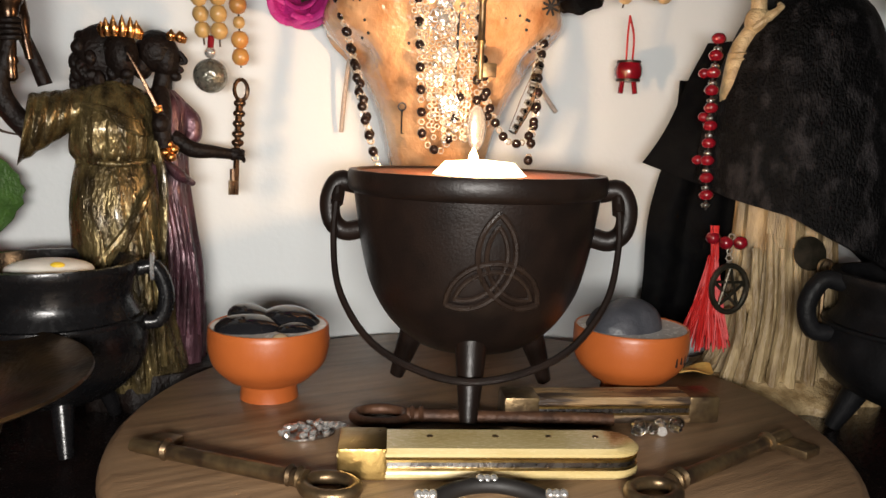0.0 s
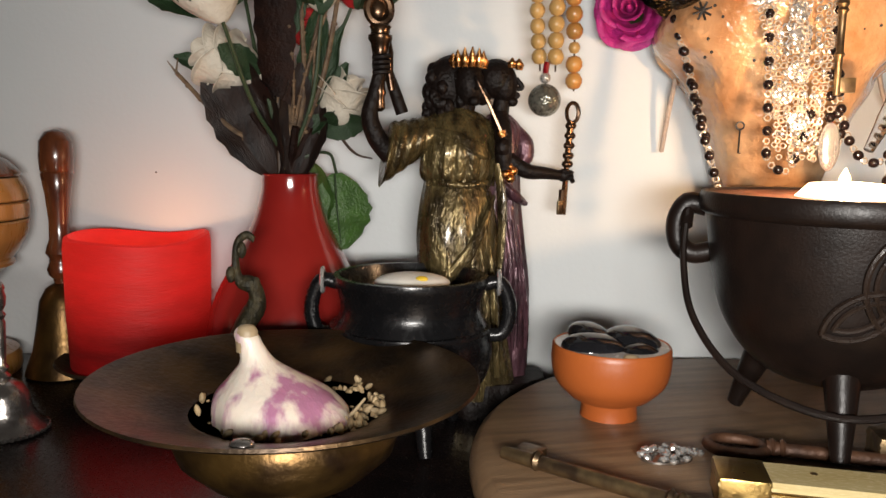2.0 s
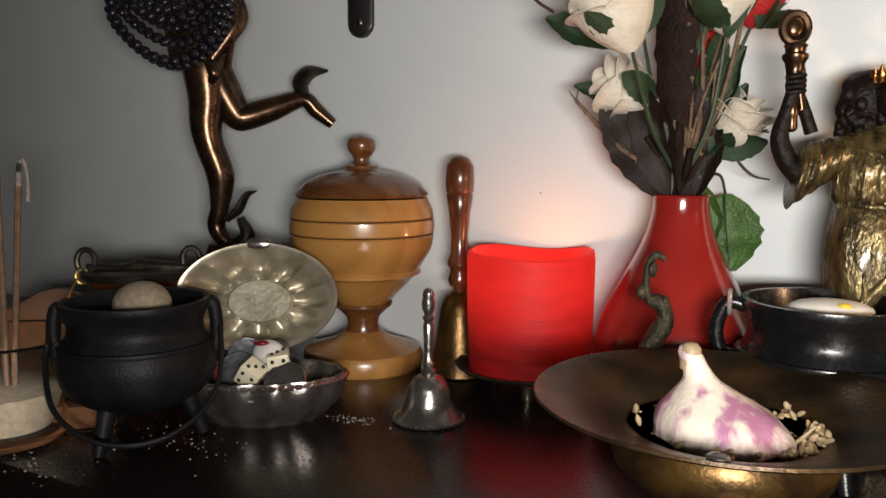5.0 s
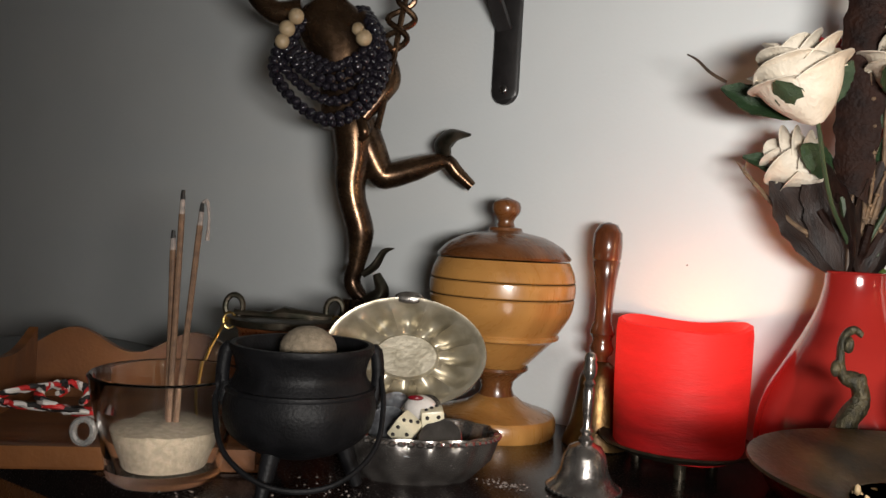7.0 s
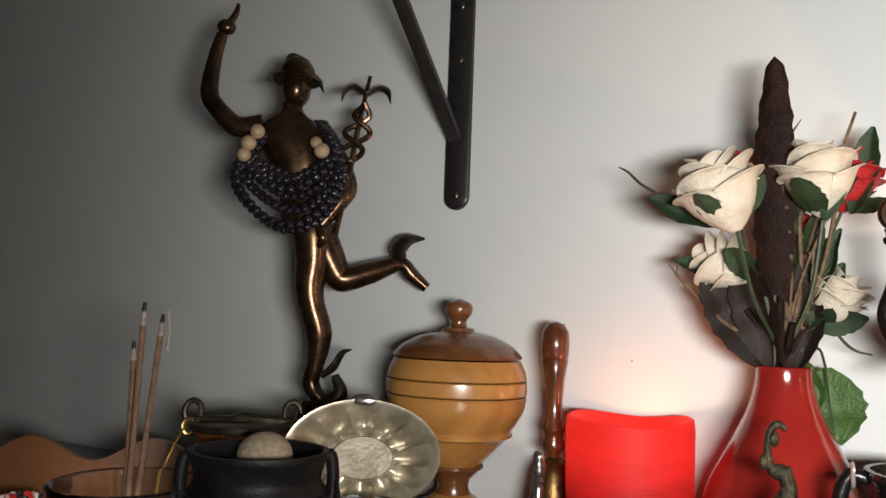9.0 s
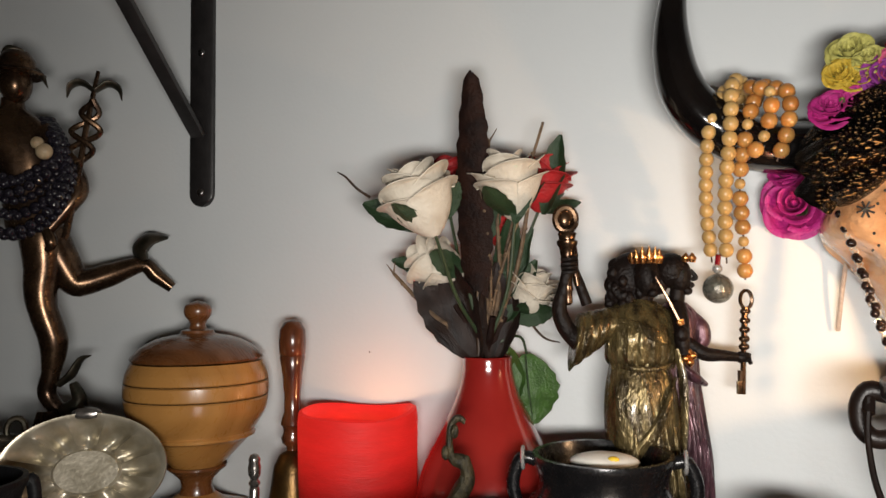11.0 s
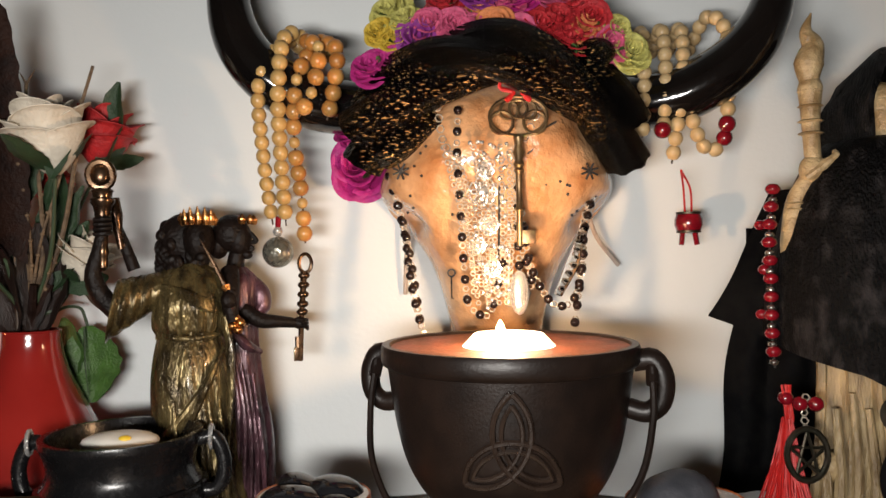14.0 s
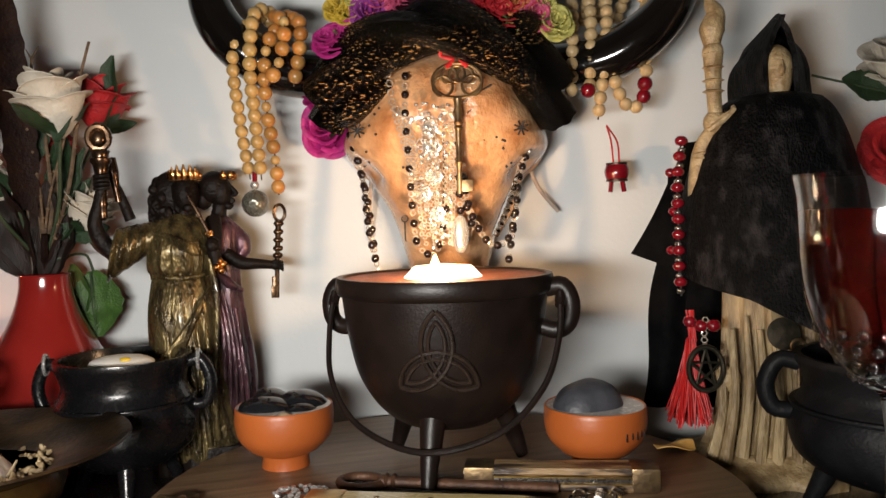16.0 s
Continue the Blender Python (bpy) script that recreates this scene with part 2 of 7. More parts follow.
PETALS = [mat(n + "_petal", c, [v * 0.55 for v in c], 0.6, scale=2.5, fine=12, bump=0.6) for n, c in
          (("magenta", (0.52, 0.02, 0.22)), ("pink", (0.68, 0.10, 0.22)), ("red", (0.55, 0.02, 0.03)), ("orange", (0.75, 0.24, 0.08)),
           ("purple", (0.27, 0.03, 0.25)), ("yellow_green", (0.62, 0.58, 0.16)), ("yellow", (0.70, 0.48, 0.05)))]
KNIFEBONE = mat("yellow_bone_scale", (0.64, 0.52, 0.27), (0.52, 0.39, 0.16), 0.26, scale=14, stretch=(1, 4, 4), bump=0.04, coat=0.3)
STAG = mat("stag_horn_scale", (0.30, 0.19, 0.09), (0.045, 0.028, 0.018), 0.45, scale=90, stretch=(0.35, 2, 2), bump=0.6, contrast=(0.42, 0.56))
STEEL = mat("worn_steel", (0.42, 0.41, 0.40), (0.25, 0.24, 0.24), 0.28, metal=1.0, scale=60)
RUST = mat("brown_rust", (0.115, 0.052, 0.026), (0.055, 0.026, 0.015), 0.55, metal=0.35, scale=90, bump=0.4)
OLDBRASS = mat("worn_key_brass", (0.26, 0.18, 0.09), (0.10, 0.065, 0.04), 0.38, metal=0.85, scale=90)
DRYLEAF = mat("dry_yellow_leaf", (0.55, 0.33, 0.09), (0.42, 0.22, 0.05), 0.6, scale=120)
SAND = mat("pale_sand", (0.26, 0.21, 0.15), (0.18, 0.145, 0.10), 0.85, scale=260, fine=900, bump=0.5)
DIE = mat("ivory_plastic", (0.72, 0.66, 0.48), None, 0.3, bump=0.02)
COIN = mat("grey_coin", (0.16, 0.17, 0.18), (0.10, 0.10, 0.11), 0.4, metal=0.8, scale=200)
EGG = mat("white_candle_end", (0.74, 0.72, 0.66), None, 0.4, bump=0.02)
YOLK = mat("yellow_wick_sticker", (0.8, 0.55, 0.03), None, 0.5, bump=0)
INCENSE = mat("incense_stick", (0.16, 0.09, 0.05), (0.09, 0.05, 0.03), 0.75, scale=200)
ASH = mat("pale_ash", (0.30, 0.25, 0.22), (0.16, 0.14, 0.13), 0.8, scale=300)
BRACKET = mat("black_iron_bracket", (0.014, 0.013, 0.013), (0.022, 0.02, 0.02), 0.42, scale=90, bump=0.1)
GLASS = mat("clear_glass", (1, 1, 1), (1, 1, 1), 0.03, bump=0, clear=1.0, rvar=0.01)
WINE = mat("red_wine", (0.16, 0.008, 0.005), (0.13, 0.007, 0.004), 0.03, bump=0, clear=1.0, rvar=0.01)
PURPLE = mat("purple_bead", (0.016, 0.014, 0.020), (0.006, 0.005, 0.008), 0.14, scale=120, bump=0.0)

# ---- mesh helpers ----


def thing(name, place, turn=0.0, label="", category="", group="", kind=""):
    ob = new(name)
    ob.empty_display_size = 0.02
    ob.location, ob.rotation_euler = place, (0, 0, radians(turn))
    return tagged(ob, label, category, group, kind)


def mesh_of(name, bm, material, flat=False):
    me = bpy.data.meshes.new(name)
    bmesh.ops.recalc_face_normals(bm, faces=bm.faces)
    bm.to_mesh(me)
    bm.free()
    for m in material if isinstance(material, (list, tuple)) else (material,):
        me.materials.append(m)
    if not flat:
        me.polygons.foreach_set("use_smooth", [True] * len(me.polygons))
        me.set_sharp_from_angle(angle=radians(42))
    return me


def part(name, bm, material, parent, label="", flat=False):
    ob = new(name, mesh_of(name, bm, material, flat))
    ob.parent = parent
    return tagged(ob, label)


def solo(name, bm, material, place=(0, 0, 0), turn=0.0, label="", category="", group="", kind="", flat=False):
    ob = new(name, mesh_of(name, bm, material, flat))
    ob.location, ob.rotation_euler = place, (0, 0, radians(turn))
    return tagged(ob, label, category, group, kind)


def spline(pts, k=6):
    """Points along a smooth curve through pts."""
    p = [np.array(q, float) for q in pts]
    p = [2 * p[0] - p[1]] + p + [2 * p[-1] - p[-2]]
    out = []
    for i in range(1, len(p) - 2):
        for s in range(k):
            t = s / k
            a, b, c, d = p[i - 1:i + 3]
            out.append(0.5 * (2 * b + (c - a) * t + (2 * a - 5 * b + 4 * c - d) * t * t + (3 * b - a - 3 * c + d) * t ** 3))
    return out + [p[-2]]


def skin(bm, rings, closed_ring=True, caps=True, mi=0, loop=False):
    """Faces between rings of equally many points."""
    vs = [[bm.verts.new(tuple(map(float, q))) for q in r] for r in rings]
    n = len(vs[0])
    if loop:
        vs.append(vs[0])
    for a, b in zip(vs, vs[1:]):
        for i in range(n if closed_ring else n - 1):
            j = (i + 1) % n
            bm.faces.new((a[i], a[j], b[j], b[i])).material_index = mi
    if caps and closed_ring and not loop:
        for r in (vs[0], vs[-1]):
            bm.faces.new(r).material_index = mi
    return vs


def lathe(bm, prof, seg=40, c=(0, 0, 0), mi=0, wob=0.0, squash=(1, 1)):
    rings = []
    for r, z in prof:
        r = max(r, 1e-5)
        rings.append([(c[0] + squash[0] * r * math.cos(a), c[1] + squash[1] * r * math.sin(a), c[2] + z + wob * math.sin(2 * a + 1) + wob * 0.6 * math.sin(3 * a))
                      for a in (2 * math.pi * i / seg for i in range(seg))])
    skin(bm, rings, mi=mi)
    return bm


def tube(bm, pts, radius, seg=8, mi=0, loop=False, flat=1.0, up=(0.13, 0.21, 1.0)):
    pts = [np.array(p, float) for p in pts]
    n = len(pts)
    rad = radius if isinstance(radius, (list, tuple)) else [radius] * n
    if len(rad) != n:
        rad = np.interp(np.linspace(0, 1, n), np.linspace(0, 1, len(rad)), rad)
    rings, u = [], np.array(up)
    for i in range(n):
        d = pts[(i + 1) % n] - pts[i - 1] if loop else pts[min(i + 1, n - 1)] - pts[max(i - 1, 0)]
        d = d / (np.linalg.norm(d) + 1e-12)
        s = np.cross(d, u)
        if np.linalg.norm(s) < 1e-3:
            s = np.cross(d, (1, 0.3, 0))
        s /= np.linalg.norm(s)
        w = np.cross(s, d)
        u = w
        rings.append([pts[i] + rad[i] * (math.cos(a) * s + flat * math.sin(a) * w) for a in (2 * math.pi * k / seg for k in range(seg))])
    skin(bm, rings, mi=mi, loop=loop)
    return bm


def ball(bm, c, r, seg=12, rings=8, mi=0, turn=None):
    r = r if isinstance(r, (list, tuple)) else (r, r, r)
    m = turn or Matrix.Identity(3)
    rr = []
    for k in range(rings + 1):
        a = math.pi * (k + 0.02 * (k == 0) - 0.02 * (k == rings)) / rings
        rr.append([Vector(c) + m @ Vector((r[0] * math.sin(a) * math.cos(b), r[1] * math.sin(a) * math.sin(b), r[2] * math.cos(a)))
                   for b in (2 * math.pi * i / seg for i in range(seg))])
    skin(bm, rr, mi=mi)
    return bm


def box(bm, size, c=(0, 0, 0), bevel=0.0, turn=None, mi=0):
    got = bmesh.ops.create_cube(bm, size=1.0)
    m = Matrix.Translation(c) @ (turn.to_4x4() if turn else Matrix.Identity(4)) @ Matrix.Diagonal((*size, 1))
    bmesh.ops.transform(bm, matrix=m, verts=got["verts"])
    faces = {f for v in got["verts"] for f in v.link_faces}
    for f in faces:
        f.material_index = mi
    if bevel:
        edges = list({e for v in got["verts"] for e in v.link_edges})
        bmesh.ops.bevel(bm, geom=edges, offset=bevel, segments=2, affect="EDGES", profile=0.6)
    return bm


def sheet(bm, fn, nu, nv, mi=0, thick=0.0):
    """A grid of fn(u, v), u and v from 0 to 1, with a thickness."""
    g = [[np.array(fn(i / nu, j / nv), float) for j in range(nv + 1)] for i in range(nu + 1)]
    layers = [g]
    if thick:
        back = []
        for i in range(nu + 1):
            row = []
            for j in range(nv + 1):
                du = g[min(i + 1, nu)][j] - g[max(i - 1, 0)][j]
                dv = g[i][min(j + 1, nv)] - g[i][max(j - 1, 0)]
                nn = np.cross(du, dv)
                row.append(g[i][j] - thick * nn / (np.linalg.norm(nn) + 1e-12))
            back.append(row)
        layers.append(back)
    vv = [[[bm.verts.new(tuple(map(float, q))) for q in row] for row in l] for l in layers]
    for k, l in enumerate(vv):
        for i in range(nu):
            for j in range(nv):
                q = (l[i][j], l[i + 1][j], l[i + 1][j + 1], l[i][j + 1])
                bm.faces.new(q if not k else q[::-1]).material_index = mi
    if thick:
        a, b = vv
        rim = [(i, 0) for i in range(nu)] + [(nu, j) for j in range(nv)] + [(i, nv) for i in range(nu, 0, -1)] + [(0, j) for j in range(nv, 0, -1)]
        for (i, j), (k, l) in zip(rim, rim[1:] + rim[:1]):
            bm.faces.new((a[i][j], b[i][j], b[k][l], a[k][l])).material_index = mi
    return bm


def B():
    return bmesh.new()


def arc(c, r, a0, a1, n, plane="xz", ry=None):
    """Points along an arc, angles in degrees."""
    ry = ry or r
    out = []
    for i in range(n + 1):
        a = radians(a0 + (a1 - a0) * i / n)
        p, q = r * math.cos(a), ry * math.sin(a)
        out.append({"xz": (c[0] + p, c[1], c[2] + q), "xy": (c[0] + p, c[1] + q, c[2]), "yz": (c[0], c[1] + p, c[2] + q)}[plane])
    return out


# ---- the room and the table ----
T, TOP = 0.786, 0.813
for name, size, place, m in (("wall_north", (4.2, 0.1, 2.6), (-0.1, 0.662, 1.3), WALL), ("wall_south", (4.2, 0.1, 2.6), (-0.1, -2.4, 1.3), WALL),
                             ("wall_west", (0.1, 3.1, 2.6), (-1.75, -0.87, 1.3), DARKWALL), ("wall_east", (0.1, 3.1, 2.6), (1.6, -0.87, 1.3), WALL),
                             ("ceiling", (4.2, 3.3, 0.1), (-0.1, -0.87, 2.65), WALL), ("floor", (4.2, 3.3, 0.1), (-0.1, -0.87, -0.05), FLOOR)):
    solo(name, box(B(), size), m, place, kind="structure", flat=True, label={"wall_north": "pale blue-grey painted plaster wall"}.get(name, ""))

table = thing("altar_table", (-0.35, 0.42, 0), 0, "black lacquered wooden table against the wall", "table")
part("tabletop", box(B(), (1.9, 0.376, 0.03), (0, 0, T - 0.015), 0.004), TABLE, table)
part("apron", box(B(), (1.8, 0.02, 0.09), (0, -0.15, T - 0.076), 0.002), BROWNWOOD, table, "brown wooden apron")
for x in (-0.87, 0.87):
    for y in (-0.15, 0.15):
        part("leg", box(B(), (0.05, 0.05, T - 0.03), (x, y, (T - 0.03) / 2), 0.004), TABLE, table)

bm = lathe(B(), [(0.001, 0), (0.185, 0), (0.193, 0.003), (0.1985, 0.012), (0.199, 0.018), (0.197, 0.023), (0.192, 0.0268), (0.001, 0.027)], 96)
solo("round_board", bm, BOARD, (0.092, 0.409, T), 20, "round dark walnut serving board", "board")

# ---- iron cauldrons ----


def ring_ear(parent, side, x, z, r, t, m, name="ear"):
    pts = arc((side * x, 0, z), r * 0.8, 0, 360, 20, "xz", r)[:-1]
    return part(name, tube(B(), pts, t, 10, loop=True), m, parent)


def big_cauldron():
    c = thing("cauldron", (0.0930, 0.441, TOP + 0.007), -14, "dark cast-iron cauldron with a raised knot emblem", "cauldron")
    c.scale = (0.90, 0.90, 1)
    out = spline([(0.005, 0.026), (0.033, 0.029), (0.053, 0.042), (0.067, 0.062), (0.074, 0.085), (0.078, 0.108), (0.0795, 0.118)], 5)
    prof = [tuple(p) for p in out] + [(0.0825, 0.1195), (0.0838, 0.122), (0.0838, 0.129), (0.0828, 0.131), (0.0785, 0.131), (0.0775, 0.129)]
    part("body", lathe(B(), prof, 64), IRON, c)
    inner = [(0.0773, 0.1295), (0.076, 0.118), (0.073, 0.09), (0.062, 0.060), (0.040, 0.040), (0.001, 0.034)]
    part("inside", lathe(B(), [tuple(p) for p in spline(inner, 4)], 48), IRONIN, c, "rust-brown inside")
    for s in (-1, 1):
        pts = spline([(s * 0.079, 0, 0.121), (s * 0.091, 0, 0.1225), (s * 0.0970, 0, 0.112), (s * 0.0955, 0, 0.099), (s * 0.087, 0, 0.093), (s * 0.075, 0, 0.095)], 4)
        ear = part("ear", tube(B(), pts, [0.006, 0.0065, 0.007, 0.0065, 0.006, 0.006], 10), IRON, c)
        part("stub", tube(B(), [(s * 0.0905, -0.009, 0.110), (s * 0.0905, 0, 0.123), (s * 0.0905, 0.008, 0.118)], [0.004, 0.0045, 0.003], 8), IRON, ear)
    # three splayed feet
    for a in (-88, 32, 152):
        d = np.array((math.cos(radians(a)), math.sin(radians(a)), 0))
        pts = [d * 0.042 + (0, 0, 0.042), d * 0.050 + (0, 0, 0.024), d * 0.057 + (0, 0, 0.008), d * 0.061 + (0, 0, -0.0022)]
        part("foot", tube(B(), pts, [0.0105, 0.0085, 0.0065, 0.0050], 10), IRON, c)
    # wire bail hanging in front
    bail = spline([(-0.0905, -0.006, 0.119), (-0.0905, -0.018, 0.090), (-0.081, -0.036, 0.060), (-0.052, -0.054, 0.034), (0, -0.064, 0.022),
                   (0.052, -0.054, 0.034), (0.081, -0.036, 0.060), (0.0905, -0.018, 0.090), (0.0905, -0.006, 0.119)], 6)
    part("bail_handle", tube(B(), bail, 0.0022, 8), IRON, c)
    # raised three-pointed knot, laid on the curved front
    def on_front(x, z):
        zs, rs = [p[1] for p in out], [p[0] for p in out]
        r = float(np.interp(z, zs, rs))
        slope = (float(np.interp(z + 0.002, zs, rs)) - float(np.interp(z - 0.002, zs, rs))) / 0.004
        n = 1 / math.hypot(1, slope)
        a = radians(-79) + x / 0.070
        return ((r + 0.0011 * n) * math.cos(a), (r + 0.0011 * n) * math.sin(a), z - 0.0011 * n * slope)
    cx, cz, tip = 0.001, 0.0810, 0.0325
    emblem = None
    for rr, half, w in ((0.881 * tip, 79, 0.0018), (0.881 * tip - 0.0046, 70, 0.0015)):
        for k in range(3):
            u = radians(210 + 120 * k)
            ox, oz = cx - 0.661 * tip * math.cos(u), cz - 0.661 * tip * math.sin(u)
            line = [u + radians(half * (i / 14 - 1)) for i in range(29)]
            pts = [on_front(ox + rr * math.cos(q), oz + rr * math.sin(q)) for q in line]
            ob = part("strand" if emblem else "knot_emblem", tube(B(), pts, w, 7), LITIRON, emblem or c, "" if emblem else "raised three-pointed knot")
            emblem = emblem or ob
    return c


big_cauldron()
dome = thing("dome_candle", (0.0925, 0.434, 0.9195), 0, "lit white dome candle glowing in the cauldron", "candle")
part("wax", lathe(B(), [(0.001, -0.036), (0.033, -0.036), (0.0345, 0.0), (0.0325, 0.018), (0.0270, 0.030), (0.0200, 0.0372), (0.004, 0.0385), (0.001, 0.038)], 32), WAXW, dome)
part("flame", lathe(B(), [(0.0004, 0.036), (0.0026, 0.038), (0.0028, 0.0405), (0.0016, 0.0430), (0.0003, 0.0455)], 12, (-0.005, -0.006, 0)), FLAME, dome, "small bright flame")


def small_pot(name, place, turn, m, r, h, label, ring_m=None, foot=0.03, bail=False, big=1.0, feet=-75):
    """A pot-bellied three-legged pot: rim radius r, height h above the support."""
    c = thing(name, place, turn, label, "cauldron")
    z0 = foot * 0.75
    p = [(0.004, z0), (r * 0.55, z0 + 0.002), (r * 0.98, z0 + (h - z0) * 0.20), (r * 1.10, z0 + (h - z0) * 0.42), (r * 1.06, z0 + (h - z0) * 0.60),
         (r * 0.94, z0 + (h - z0) * 0.76), (r * 0.96, z0 + (h - z0) * 0.88), (r * 1.04, h)]
    prof = [tuple(q) for q in spline(p, 5)] + [(r * 1.03, h + 0.003), (r * 0.95, h + 0.003), (r * 0.90, h - 0.004), (r * 0.86, h * 0.8), (r * 0.7, h * 0.5), (0.002, h * 0.42)]
    part("body", lathe(B(), prof, 48), m, c)
    band = z0 + (h - z0) * 0.63
    part("band", lathe(B(), [(r * 1.0, band - 0.002), (r * 1.08, band - 0.0015), (r * 1.09, band), (r * 1.08, band + 0.0015), (r * 1.0, band + 0.002)], 48), m, c)
    for s in (-1, 1):
        e = 1 + 0.33 * big
        pts = spline([(s * r * 0.98, 0, h - 0.003), (s * r * (e * 0.6 + 0.4), 0, h - 0.002), (s * r * e, 0, h - 0.018), (s * r * (e * 0.76 + 0.24), 0, h - 0.034), (s * r * 1.02, 0, h - 0.036)], 4)
        ear = part("ear", tube(B(), pts, r * 0.10, 10), m, c)
        if ring_m:
            part("ring", tube(B(), arc((s * r * 1.17, -0.003, h - 0.001), 0.0045, 0, 360, 14, "yz", 0.0075)[:-1], 0.0014, 8, loop=True), ring_m, ear, "bright steel ring")
    for a in (feet, feet + 120, feet + 240):
        d = np.array((math.cos(radians(a)), math.sin(radians(a)), 0))
        part("foot", tube(B(), [d * r * 0.62 + (0, 0, z0 + 0.012), d * r * 0.78 + (0, 0, z0 * 0.6), d * r * 0.88 + (0, 0, 0.001)], [r * 0.15, r * 0.11, r * 0.085], 10), m, c)
    if bail:
        b = spline([(-r * 1.14, 0, h - 0.015), (-r * 1.17, -r * 0.35, h * 0.62), (-r * 1.02, -r * 0.75, h * 0.36), (-r * 0.55, -r * 1.10, h * 0.20), (0, -r * 1.2, h * 0.15), (r * 0.55, -r * 1.10, h * 0.20),
                    (r * 1.02, -r * 0.75, h * 0.36), (r * 1.17, -r * 0.35, h * 0.62), (r * 1.14, 0, h - 0.015)], 6)
        part("bail_handle", tube(B(), b, 0.0018, 8), m, c)
    return c


small_pot("small_cauldron", (-0.152, 0.470, T), 8, BLACK, 0.0475, 0.1035, "glossy black three-legged pot with steel rings", CHROME)
egg = thing("floating_candle", (-0.150, 0.462, T + 0.0965), 8, "white candle end with yellow spot in the black pot", "candle")
part("wax", ball(B(), (0, 0, 0.006), (0.024, 0.017, 0.0065), 20, 10), EGG, egg)
part("spot", ball(B(), (0.006, -0.011, 0.0098), (0.0042, 0.003, 0.0022), 10, 6), YOLK, egg, "yellow spot")
part("wax_base", lathe(B(), [(0.001, -0.075), (0.012, -0.07), (0.016, -0.02), (0.02, 0.003), (0.001, 0.004)], 16), EGG, egg)

small_pot("small_cauldron", (-0.565, 0.306, T), 45, MATTE, 0.0465, 0.094, "matt black iron pot with bail handle", None, bail=True, big=0.35, feet=-125)
sk = thing("stone_ball", (-0.566, 0.312, T + 0.084), 0, "round beige speckled stone resting in the black pot", "stone")
part("pebble", ball(B(), (0, 0, 0.008), (0.020, 0.019, 0.016), 18, 12), SAND, sk)
part("plinth", lathe(B(), [(0.001, -0.045), (0.02, -0.04), (0.016, 0.0), (0.001, 0.002)], 12), PLAINBONE, sk)
small_pot("small_cauldron", (0.387, 0.416, T), -14, MATTE, 0.060, 0.104, "matt black iron pot with bail handle", None, bail=False)

# ---- clay cups ----


def cup(place, turn, lean, label):
    c = thing("tea_cup", place, turn, label, "cup", "clay cups on the board")
    c.rotation_euler[1] = radians(lean)
    c.scale = (1, 1, 1.12)
    prof = [(0.001, 0.003), (0.014, 0.0025), (0.0150, 0.0), (0.0172, 0.0), (0.0165, 0.006), (0.0175, 0.0085)]
    prof += [tuple(p) for p in spline([(0.024, 0.011), (0.0325, 0.019), (0.0355, 0.029), (0.0352, 0.039)], 4)] + [(0.0345, 0.0398), (0.0336, 0.039)]
    part("bowl", lathe(B(), prof, 48), TERRA, c)
    part("glaze", lathe(B(), [(0.0336, 0.0392), (0.0338, 0.030), (0.031, 0.020), (0.023, 0.0135), (0.001, 0.0125)], 40), WHITEIN, c, "white glazed inside")
    return c


cup((-0.027, 0.455, TOP), 0, 0, "orange clay cup full of polished black stones")
for i, (x, y, z, r, a) in enumerate(((-0.010, -0.008, 0.0375, (0.021, 0.016, 0.010), 10), (0.013, 0.006, 0.0390, (0.018, 0.018, 0.010), 60), (-0.012, 0.014, 0.040, (0.017, 0.014, 0.009), 100),
                                     (0.016, -0.013, 0.034, (0.014, 0.012, 0.009), 20), (0.0, 0.0, 0.027, (0.022, 0.022, 0.012), 0))):
    solo("black_stone", ball(B(), (0, 0, 0), r, 20, 12, turn=Euler((0.15 * i, 0.1, radians(a))).to_matrix()), STONE, (-0.027 + x, 0.455 + y, TOP + z + 0.0045), 0,
         "polished black pebble in the clay cup", "stone", "polished stones in the cup")
solo("cream_stone", ball(B(), (0, 0, 0), (0.0055, 0.004, 0.004), 10, 8), PLAINBONE, (-0.019, 0.425, TOP + 0.0420), 0, "small cream pebble among black stones", "stone")
cup((0.1955, 0.4430, TOP), 30, 0, "orange clay cup with dark stone and faded marks")
s = B()
ball(s, (0, 0, 0), (0.026, 0.022, 0.020), 24, 14)
for v in s.verts:
    v.co += 0.0022 * noise.noise_vector(v.co * 55)
solo("grey_stone", s, GREYSTONE, (0.1900, 0.4425, TOP + 0.0415), 20, "rough dark grey stone filling the clay cup", "stone")
for i in range(5):
    solo("clay_chip", box(B(), (0.008, 0.006, 0.003), (0, 0, 0), 0.001), TERRA, (0.1900 + 0.006 * i - 0.006 * (i > 2), 0.4150 + 0.0012 * i, TOP + 0.0415 + 0.0008 * (i % 2)), 40 * i, "small orange clay shard in the cup", "shard", "shards in the cup")
for i in range(5):
    bars = B()
    box(bars, (0.0012, 0.0006, 0.010 - 0.002 * (i % 2)), (0, 0, 0))
    if i % 2:
        box(bars, (0.004, 0.0006, 0.001), (0.001, 0, 0.002))
    a = radians(-62 + 8 * i)
    solo("ink_mark", bars, INK, (0.1955 + 0.0350 * math.cos(a), 0.4430 + 0.0350 * math.sin(a), TOP + 0.031), -62 + 8 * i + 90, "faded dark brush mark on the cup", "marking", "brush marks on the cup", flat=True)

